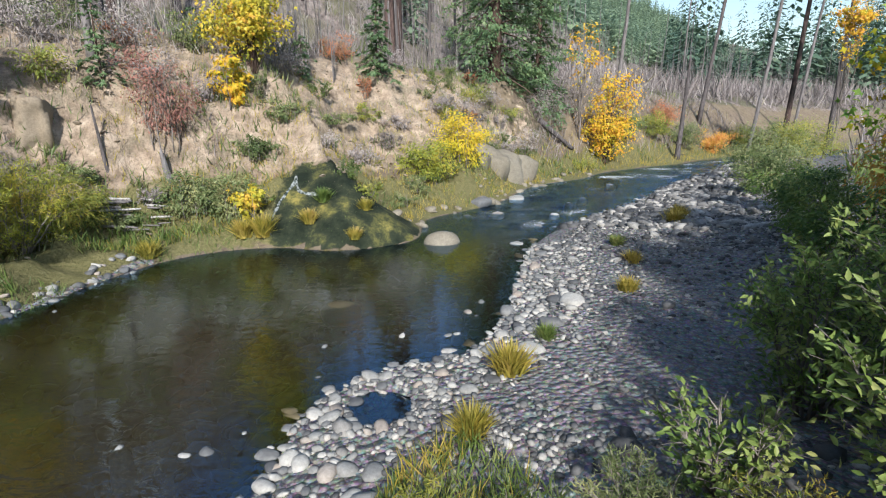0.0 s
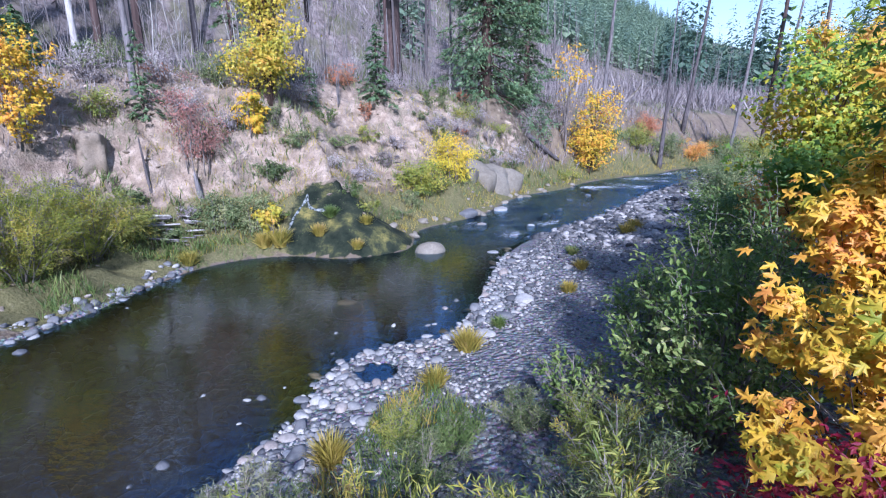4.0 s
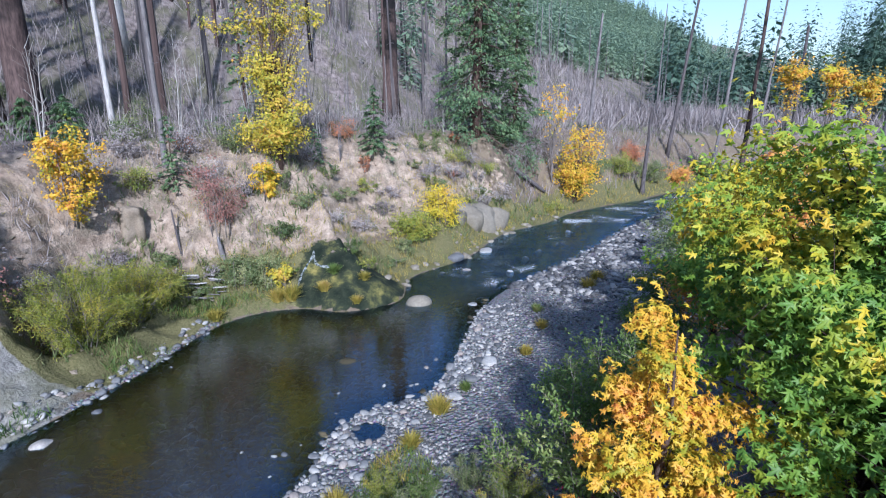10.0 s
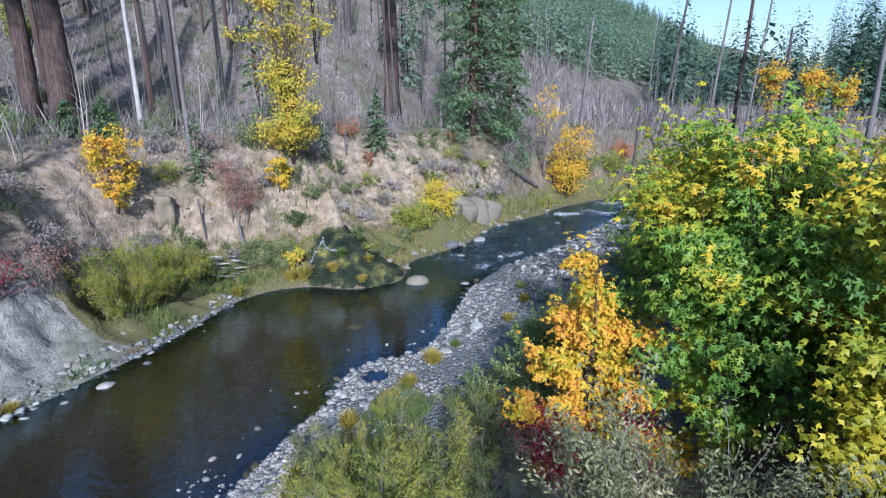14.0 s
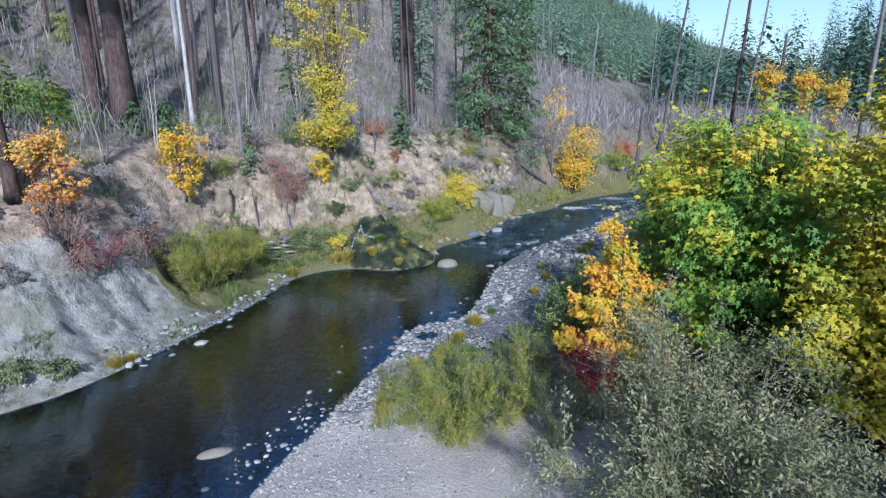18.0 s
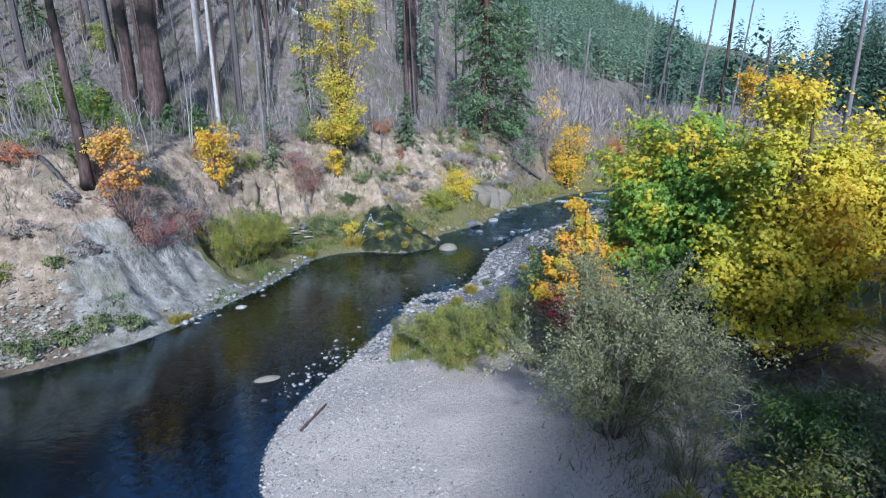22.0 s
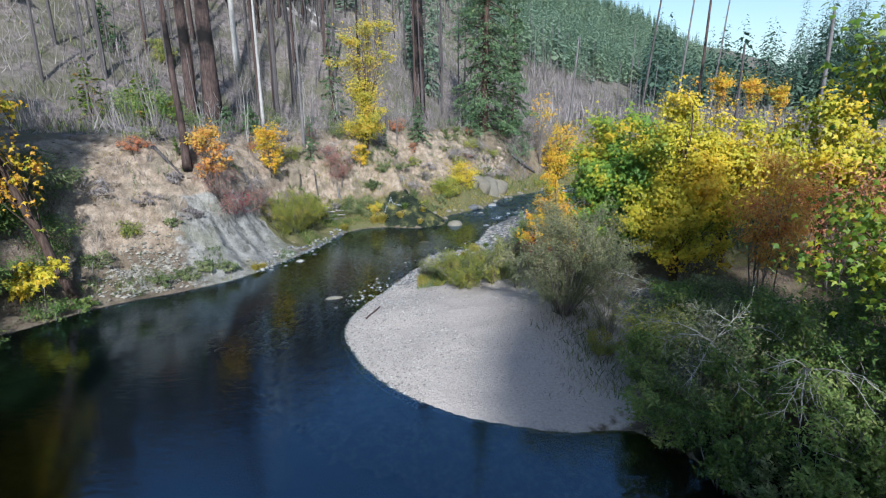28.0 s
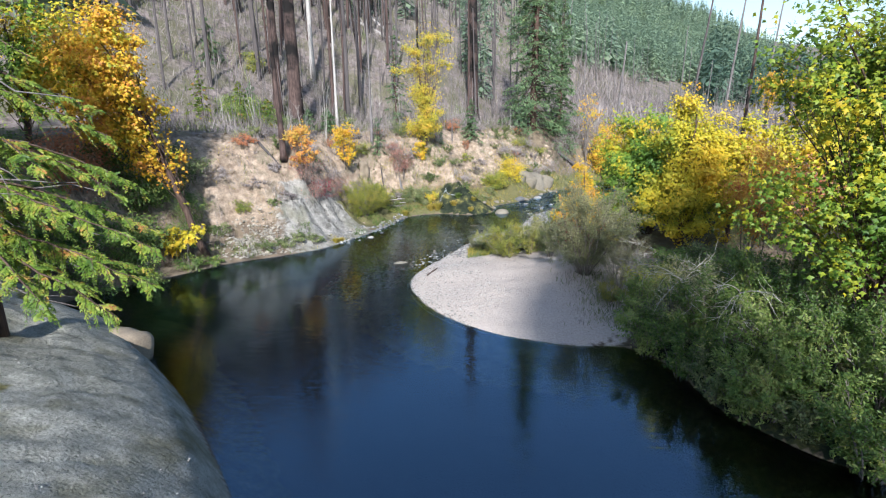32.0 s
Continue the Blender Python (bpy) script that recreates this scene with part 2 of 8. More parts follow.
def water_material():
    n = Nodes("river_water")
    p = n.place()
    s = n.add("ShaderNodeMapping")
    s.inputs["Rotation"].default_value = (0, 0, radians(28))
    s.inputs["Scale"].default_value = (1.0, 2.4, 1.0)
    n.link(p, s.inputs[0])
    calm = n.noise(s.outputs[0], 2.0, 3.0, 0.5)
    chop = n.noise(p, 7.0, 3.0, 0.6)
    rapid = n.attr("rapid")
    wave = n.math("ADD", n.math("MULTIPLY", calm, 0.12), n.math("ADD", n.math("MULTIPLY", chop, n.math("MULTIPLY", rapid, 1.9)), n.math("MULTIPLY", chop, 0.015)))
    breeze = n.ramp(n.noise(p, 0.22, 2.0), [(0.4, (0.25,)), (0.62, (1.0,))])
    wave = n.math("ADD", wave, n.math("MULTIPLY", n.noise(s.outputs[0], 3.6, 2.0, 0.5), n.math("MULTIPLY", breeze, 0.18)))
    nor = n.bump(wave, 0.45, 0.12)
    fres = n.add("ShaderNodeFresnel")
    fres.inputs["IOR"].default_value = 2.2
    n.link(nor, fres.inputs["Normal"])
    gloss = n.add("ShaderNodeBsdfGlossy")
    gloss.inputs["Roughness"].default_value = 0.015
    # blue painted into the gloss to deepen the reflected sky
    gloss.inputs["Color"].default_value = (0.5, 0.73, 1.0, 1)
    n.link(nor, gloss.inputs["Normal"])
    clear = n.add("ShaderNodeBsdfTransparent")
    clear.inputs[0].default_value = (0.86, 0.84, 0.60, 1)
    m = n.add("ShaderNodeMixShader")
    n.link(fres.outputs[0], m.inputs[0])
    silt = n.add("ShaderNodeBsdfDiffuse")
    silt.inputs[0].default_value = (0.085, 0.066, 0.022, 1)
    body = n.add("ShaderNodeMixShader")
    n.link(n.math("MULTIPLY", n.attr("murk"), 0.3), body.inputs[0])
    n.link(clear.outputs[0], body.inputs[1])
    n.link(silt.outputs[0], body.inputs[2])
    n.link(body.outputs[0], m.inputs[1])
    n.link(gloss.outputs[0], m.inputs[2])
    foam = n.add("ShaderNodeBsdfDiffuse")
    foam.inputs[0].default_value = (0.82, 0.85, 0.87, 1)
    f = n.add("ShaderNodeMixShader")
    streak = n.noise(s.outputs[0], 8.0, 7.0, 0.8)
    n.link(n.ramp(n.math("MULTIPLY", streak, n.math("ADD", rapid, 0.0)), [(0.47, (0,)), (0.54, (0.8,))]), f.inputs[0])
    n.link(m.outputs[0], f.inputs[1])
    n.link(foam.outputs[0], f.inputs[2])
    n.link(f.outputs[0], n.out.inputs[0])
    return n.mat


GROUND, WATER = ground_material(), water_material()
MAPLE_GREEN = leaf_material("maple_leaves_turning", [(0.26, (0.08, 0.18, 0.032)), (0.44, (0.15, 0.28, 0.04)), (0.54, (0.27, 0.36, 0.035)), (0.63, (0.48, 0.44, 0.03)), (0.74, (0.66, 0.45, 0.025)), (0.90, (0.64, 0.28, 0.03))], patch=0.4, own=0.2)
MAPLE_BANK = leaf_material("maple_leaves_of_the_bank", [(0.25, (0.06, 0.14, 0.022)), (0.44, (0.13, 0.235, 0.03)), (0.58, (0.26, 0.33, 0.03)), (0.68, (0.46, 0.43, 0.025)), (0.84, (0.60, 0.42, 0.02))], patch=0.5, own=0.22)
MAPLE_GOLD = leaf_material("maple_leaves_gold", [(0.25, (0.27, 0.30, 0.025)), (0.42, (0.62, 0.45, 0.03)), (0.62, (0.70, 0.40, 0.035)), (0.85, (0.64, 0.27, 0.06))])
MAPLE_YELLOW = leaf_material("maple_leaves_yellow", [(0.25, (0.20, 0.24, 0.03)), (0.42, (0.43, 0.40, 0.045)), (0.65, (0.61, 0.47, 0.05)), (0.85, (0.62, 0.36, 0.06))])
MAPLE_LIME = leaf_material("maple_leaves_lime", [(0.25, (0.14, 0.22, 0.025)), (0.38, (0.36, 0.37, 0.03)), (0.52, (0.59, 0.50, 0.035)), (0.70, (0.68, 0.46, 0.03)), (0.88, (0.64, 0.33, 0.035))], patch=0.4, own=0.2)
MAPLE_ORANGE = leaf_material("maple_leaves_orange", [(0.25, (0.55, 0.42, 0.08)), (0.45, (0.64, 0.36, 0.07)), (0.65, (0.58, 0.24, 0.06)), (0.85, (0.38, 0.10, 0.05))])
RUST_LEAVES = leaf_material("rust_leaves", [(0.25, (0.30, 0.20, 0.12)), (0.5, (0.44, 0.20, 0.10)), (0.75, (0.52, 0.17, 0.08)), (0.9, (0.40, 0.24, 0.13))])
ROSE_LEAVES = leaf_material("dull_rose_leaves", [(0.25, (0.22, 0.13, 0.10)), (0.5, (0.31, 0.155, 0.125)), (0.75, (0.38, 0.17, 0.135)), (0.9, (0.30, 0.20, 0.14))])
RED_LEAVES = leaf_material("crimson_leaves", [(0.25, (0.16, 0.012, 0.03)), (0.55, (0.28, 0.015, 0.05)), (0.85, (0.40, 0.06, 0.06))])
WILLOW = leaf_material("willow_leaves", [(0.25, (0.055, 0.095, 0.03)), (0.5, (0.13, 0.17, 0.06)), (0.7, (0.24, 0.27, 0.12)), (0.88, (0.38, 0.36, 0.14))])
WILLOW_GRAY = leaf_material("gray_willow_leaves", [(0.25, (0.09, 0.11, 0.05)), (0.5, (0.20, 0.215, 0.105)), (0.7, (0.32, 0.32, 0.17)), (0.88, (0.48, 0.43, 0.24))])
WILLOW_BRIGHT = leaf_material("bright_willow_leaves", [(0.25, (0.14, 0.19, 0.03)), (0.5, (0.29, 0.32, 0.05)), (0.7, (0.43, 0.41, 0.06)), (0.88, (0.50, 0.36, 0.06))], translucent=0.4)
WILLOW_YELLOW = leaf_material("yellowing_willow_leaves", [(0.25, (0.10, 0.15, 0.03)), (0.5, (0.22, 0.25, 0.05)), (0.7, (0.36, 0.35, 0.065)), (0.88, (0.46, 0.33, 0.06))])
BROAD_GREEN = leaf_material("green_shrub_leaves", [(0.25, (0.04, 0.085, 0.02)), (0.5, (0.09, 0.16, 0.035)), (0.7, (0.17, 0.235, 0.055)), (0.88, (0.32, 0.33, 0.08))])
# lighter copy of the shrub green, with sunlight put into the colour
SUNLIT_GREEN = leaf_material("sunlit_shrub_leaves", [(0.25, (0.09, 0.165, 0.04)), (0.5, (0.18, 0.265, 0.065)), (0.7, (0.28, 0.345, 0.105)), (0.88, (0.44, 0.44, 0.16))], translucent=0.4)
GRASS_GOLD = leaf_material("dry_sedge", [(0.25, (0.17, 0.17, 0.03)), (0.5, (0.34, 0.28, 0.05)), (0.75, (0.45, 0.34, 0.09)), (0.9, (0.38, 0.26, 0.12))], translucent=0.25)
GRASS_GREEN = leaf_material("green_weeds", [(0.25, (0.05, 0.09, 0.02)), (0.5, (0.11, 0.17, 0.04)), (0.75, (0.22, 0.26, 0.08)), (0.9, (0.34, 0.31, 0.13))], translucent=0.25)
DRY_BRUSH = leaf_material("dry_brush", [(0.2, (0.085, 0.073, 0.07)), (0.4, (0.175, 0.152, 0.148)), (0.6, (0.275, 0.245, 0.24)), (0.75, (0.36, 0.325, 0.31)), (0.9, (0.20, 0.18, 0.10))], translucent=0.1, patch=0.35)
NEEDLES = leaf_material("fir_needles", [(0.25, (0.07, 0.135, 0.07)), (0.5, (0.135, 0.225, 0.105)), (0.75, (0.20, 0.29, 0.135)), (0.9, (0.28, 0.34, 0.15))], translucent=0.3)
# needles paled and blued, the far hill's haze put into their colour
NEEDLES_HAZED = leaf_material("hazed_fir_needles", [(0.25, (0.15, 0.225, 0.16)), (0.5, (0.22, 0.305, 0.205)), (0.75, (0.27, 0.36, 0.23)), (0.9, (0.32, 0.39, 0.24))], translucent=0.45, patch=0.12)
NEEDLES_VALLEY = leaf_material("valley_fir_needles", [(0.25, (0.06, 0.11, 0.08)), (0.5, (0.10, 0.165, 0.115)), (0.75, (0.14, 0.205, 0.14)), (0.9, (0.18, 0.24, 0.15))], translucent=0.3, patch=0.12)
CEDAR = leaf_material("cedar_sprays", [(0.25, (0.055, 0.12, 0.02)), (0.46, (0.13, 0.22, 0.03)), (0.64, (0.27, 0.34, 0.045)), (0.70, (0.36, 0.30, 0.06)), (0.80, (0.46, 0.20, 0.07))], translucent=0.35, patch=2.2, own=0.2)
BARK = bark_material("brown_bark", (0.045, 0.03, 0.024), (0.16, 0.11, 0.09))
BARK_RED = bark_material("burnt_fir_bark", (0.04, 0.028, 0.026), (0.15, 0.105, 0.095), 5.0, (0.012, 0.011, 0.011))
BARK_GRAY = bark_material("gray_dead_wood", (0.10, 0.095, 0.095), (0.27, 0.25, 0.25))
BARK_PALE = bark_material("pale_dead_branches", (0.26, 0.25, 0.23), (0.52, 0.50, 0.46))
BARK_WHITE = bark_material("bleached_wood", (0.32, 0.30, 0.29), (0.60, 0.58, 0.555))
# char paled, haze before the distant trunks put into its colour
BARK_CHAR = bark_material("charred_wood", (0.045, 0.041, 0.043), (0.17, 0.152, 0.152), 6.0)
TWIG = bark_material("gray_twigs", (0.12, 0.105, 0.10), (0.27, 0.24, 0.22), 3.0)
STONE = stone_material("river_stone", [(0.03, (0.10, 0.105, 0.115)), (0.3, (0.215, 0.22, 0.225)), (0.6, (0.36, 0.36, 0.35)), (0.82, (0.52, 0.51, 0.485)), (0.95, (0.36, 0.315, 0.28))])
PALE_STONE = stone_material("pale_gravel", [(0.05, (0.20, 0.195, 0.19)), (0.4, (0.38, 0.37, 0.355)), (0.9, (0.54, 0.52, 0.495))])
BAR_STONE = stone_material("bar_stone", [(0.03, (0.06, 0.063, 0.068)), (0.35, (0.13, 0.132, 0.138)), (0.7, (0.25, 0.245, 0.24)), (0.95, (0.50, 0.485, 0.46))])
STONE_WET = stone_material("wet_river_stone", [(0.1, (0.05, 0.043, 0.025)), (0.5, (0.095, 0.08, 0.045)), (0.9, (0.15, 0.125, 0.07))], True)
RUBBLE = stone_material("pale_rubble", [(0.1, (0.28, 0.26, 0.22)), (0.9, (0.46, 0.43, 0.37))])
SANDSTONE = stone_material("sandstone", [(0.1, (0.22, 0.18, 0.13)), (0.9, (0.33, 0.275, 0.21))])
BOULDER = stone_material("pale_boulder", [(0.1, (0.23, 0.205, 0.16)), (0.9, (0.31, 0.28, 0.225))])


# ---- building tools ----
def link_mesh(name, verts, faces, mat, parent=None, label="", smooth=False):
    me = bpy.data.meshes.new(name)
    me.from_pydata(verts if isinstance(verts, list) else verts.tolist(), [], faces if isinstance(faces, list) else faces.tolist())
    if smooth:
        me.polygons.foreach_set("use_smooth", [True] * len(me.polygons))
    me.materials.append(mat)
    ob = new(name, me)
    if parent is not None:
        ob.parent = parent
    if label:
        tagged(ob, label)
    return ob


class Soup:
    """Collects many small pieces and makes one mesh of them."""

    def __init__(self):
        self.v, self.f, self.n = [], [], 0

    def add(self, verts, faces):
        self.v.append(np.asarray(verts, dtype=float))
        self.f.extend([tuple(int(i) + self.n for i in f) for f in faces])
        self.n += len(verts)

    def mesh(self, name, mat, parent=None, label="", smooth=False):
        return link_mesh(name, np.concatenate(self.v), self.f, mat, parent, label, smooth)


def strew(name, mat, template, faces, places, sizes, frames, parent=None, label=""):
    """One mesh of many copies of a small template. frames: n x 3 x 3, columns are the copy's axes."""
    t = np.asarray(template, dtype=float)
    k = len(t)
    v = np.einsum("nij,kj->nki", frames, t) * sizes[:, None, None] + places[:, None, :]
    me = bpy.data.meshes.new(name)
    fl = [len(f) for f in faces]
    n = len(places)
    loops = np.concatenate([np.asarray(f) for f in faces])
    all_loops = (loops[None, :] + (np.arange(n) * k)[:, None]).ravel()
    starts = np.concatenate([[0], np.cumsum(fl)[:-1]])
    all_starts = (starts[None, :] + (np.arange(n) * len(loops))[:, None]).ravel()
    me.vertices.add(n * k)
    me.vertices.foreach_set("co", v.ravel())
    me.loops.add(len(all_loops))
    me.loops.foreach_set("vertex_index", all_loops.astype(np.int32))
    me.polygons.add(n * len(faces))
    me.polygons.foreach_set("loop_start", all_starts.astype(np.int32))
    me.update(calc_edges=True)
    me.validate()
    me.materials.append(mat)
    ob = new(name, me)
    if parent is not None:
        ob.parent = parent
    if label:
        tagged(ob, label)
    return ob


def unit(v):
    return v / np.maximum(np.linalg.norm(v, axis=-1, keepdims=True), 1e-9)


def facing(normals, rng, wobble=0.5, along=None):
    """Frames whose third axis follows the normals and whose second follows along or a random way."""
    n = unit(normals + rng.normal(0, wobble, normals.shape))
    a = rng.normal(0, 1, normals.shape) if along is None else along + rng.normal(0, 0.25, normals.shape)
    x = unit(np.cross(a, n))
    y = np.cross(n, x)
    return np.stack([x, y, n], axis=2)


def tube(points, radii, sides=7):
    """Verts and faces of a tapering tube along points."""
    pts = np.asarray(points, dtype=float)
    verts, faces = [], []
    d = unit(np.gradient(pts, axis=0))
    for i, (p, r) in enumerate(zip(pts, radii)):
        up = np.array([1.0, 0, 0]) if abs(d[i][2]) > 0.7 else np.array([0, 0, 1.0])
        a = unit(np.cross(d[i], up))
        b = np.cross(d[i], a)
        for k in range(sides):
            w = 2 * math.pi * k / sides
            verts.append(p + r * (math.cos(w) * a + math.sin(w) * b))
        if i:
            o = (i - 1) * sides
            for k in range(sides):
                faces.append((o + k, o + (k + 1) % sides, o + sides + (k + 1) % sides, o + sides + k))
    n = len(verts)
    verts += [pts[0], pts[-1]]
    for k in range(sides):
        faces.append((n, (k + 1) % sides, k))
        faces.append((n + 1, n - sides + k, n - sides + (k + 1) % sides))
    return np.array(verts), faces


def bent(a, b, rng, n=6, sway=0.08, sag=0.0):
    """Points of a wavering limb from a to b."""
    a, b = np.asarray(a, float), np.asarray(b, float)
    t = np.linspace(0, 1, n)[:, None]
    size = np.linalg.norm(b - a)
    w = np.cumsum(rng.normal(0, sway * size / n, (n, 3)), axis=0)
    w -= t * w[-1]
    p = a + (b - a) * t + w
    p[:, 2] += sag * size * np.sin(math.pi * t[:, 0])
    return p


def thing(name, x, y, z, label, category, group="", kind=""):
    ob = new(name)
    ob.location = (x, y, z)
    return tagged(ob, label, category, group, kind)


MAPLE_LEAF = ([(0, -0.36, 0), (0.34, -0.36, -0.08), (0.15, -0.13, 0.04), (0.58, 0.14, -0.18), (0.11, 0.1, 0.05), (0.17, 0.36, -0.04), (0, 0.66, -0.18), (-0.17, 0.36, -0.04), (-0.11, 0.1, 0.05), (-0.58, 0.14, -0.18), (-0.15, -0.13, 0.04), (-0.34, -0.36, -0.08)],
              [(0, 1, 2), (0, 2, 3, 4), (0, 4, 5, 6), (0, 6, 7, 8), (0, 8, 9, 10), (0, 10, 11)])
SMALL_MAPLE = ([(0, -0.4, 0), (0.54, 0.02, -0.12), (0.17, 0.12, 0.05), (0, 0.62, -0.12), (-0.17, 0.12, 0.05), (-0.54, 0.02, -0.12)], [(0, 1, 2), (0, 2, 3, 4), (0, 4, 5)])
OVAL_LEAF = ([(0, -0.5, 0), (0.2, 0, 0.06), (0, 0.55, -0.06), (-0.2, 0, 0.06)], [(0, 1, 2), (0, 2, 3)])
BIG_OVAL = ([(0, -0.5, 0), (0.22, -0.08, 0.05), (0.14, 0.26, 0.03), (0, 0.55, -0.06), (-0.14, 0.26, 0.03), (-0.22, -0.08, 0.05)], [(0, 1, 2, 3), (0, 3, 4, 5)])
NARROW_LEAF = ([(0, -0.5, 0), (0.08, 0, 0.05), (0, 0.55, -0.05), (-0.08, 0, 0.05)], [(0, 1, 2), (0, 2, 3)])
CEDAR_SPRAY = ([(0, -0.5, 0), (0.12, -0.15, 0.02), (0.3, 0.1, -0.05), (0.09, 0.12, 0.02), (0.2, 0.36, -0.06), (0, 0.6, -0.08), (-0.2, 0.36, -0.06), (-0.09, 0.12, 0.02), (-0.3, 0.1, -0.05), (-0.12, -0.15, 0.02)],
         [(0, 1, 9), (1, 2, 3), (3, 4, 5), (5, 6, 7), (7, 8, 9), (1, 3, 5, 7, 9)])
SPRAY = ([(0, -0.5, 0), (0.13, 0.05, 0.02), (0, 0.6, -0.08), (-0.13, 0.05, 0.02), (0, -0.3, 0.01), (0.34, 0.12, -0.05), (-0.34, 0.12, -0.05)], [(0, 1, 2), (0, 2, 3), (4, 5, 1), (4, 3, 6)])
BLADE = ([(-0.03, 0, 0), (0.03, 0, 0), (0.02, 0.45, 0.04), (-0.02, 0.45, 0.04), (0, 0.85, -0.1), ], [(0, 1, 2, 3), (3, 2, 4)])


# ---- the plan ----
def smooth_line(points, step=0.4):
    p = np.array(points, float)
    out = []
    for i in range(len(p) - 1):
        a, b, c, d = p[max(i - 1, 0)], p[i], p[i + 1], p[min(i + 2, len(p) - 1)]
        n = int(np.clip(np.linalg.norm(c - b) / step, 2, 40))
        for t in np.linspace(0, 1, n, endpoint=False):
            out.append(0.5 * (2 * b + (c - a) * t + (2 * a - 5 * b + 4 * c - d) * t * t + (3 * b - a - 3 * c + d) * t ** 3))
    out.append(p[-1])
    return np.array(out)


LEFT_KEYS = [(-5, -160), (-4, -80), (-2.6, -40), (-2.2, -24), (-3.4, -20), (-5.3, -17.4), (-8.2, -14.4), (-11, -12.1), (-13.4, -10.2), (-16, -9), (-18, -7.9), (-17.6, -6.2), (-15.9, -4), (-14.4, -1.7), (-12.3, 0), (-10.6, 1.7), (-9.75, 3.4), (-9.2, 4.9), (-8.6, 6.5), (-8.0, 8.4), (-7.7, 10.2), (-7.2, 11.9), (-6.1, 13.0), (-4.6, 13.4), (-2.8, 13.1), (-0.9, 14.3), (-0.5, 17.5), (2.3, 21), (5.0, 26.8), (8.6, 30.4), (12.3, 35.2), (19.5, 40.8), (33, 52), (60, 66), (120, 85), (300, 120)]
RIGHT_KEYS = [(300, 108), (120, 74), (62, 57), (31, 46.5), (17.8, 33), (12.2, 26.2), (7.5, 19.8), (4.3, 16.4), (2.5, 13.3), (1.5, 9.6), (0.9, 7.7), (0.3, 6.9), (-0.8, 6.4), (-1.4, 5.8), (-1.75, 5), (-1.8, 4.1), (-2.4, 2.7), (-3.0, 0.8), (-3.5, -0.5), (-4.0, -1.9), (-4.25, -3.9), (-3.4, -6.2), (-2.1, -7.9), (-0.5, -9.1), (0.9, -9.6), (2.3, -9.9), (3.7, -9.8), (4.8, -11), (5.2, -13), (6.3, -14.6), (7.6, -16), (8.6, -20), (7.6, -27), (4.6, -35), (3, -45), (2, -80), (1, -160)]
LEFT, RIGHT = smooth_line(LEFT_KEYS), smooth_line(RIGHT_KEYS)


def away(line, x, y):
    """Signed distance from a bank line (positive on the land, to its left going along it) and the place along it."""
    best = np.full(x.shape, 1e9)
    sign, along = np.ones(x.shape), np.zeros(x.shape)
    for i in range(len(line) - 1):
        a, e = line[i], line[i + 1] - line[i]
        l2 = e @ e
        t = np.clip(((x - a[0]) * e[0] + (y - a[1]) * e[1]) / l2, 0, 1)
        dx, dy = x - a[0] - t * e[0], y - a[1] - t * e[1]
        d = dx * dx + dy * dy
        side = e[0] * (y - a[1]) - e[1] * (x - a[0])
        m = d < best - 1e-9
        best = np.where(m, d, best)
        sign = np.where(m, np.where(side >= 0, 1.0, -1.0), sign)
        along = np.where(m, i + t, along)
    return np.sqrt(best) * sign, along


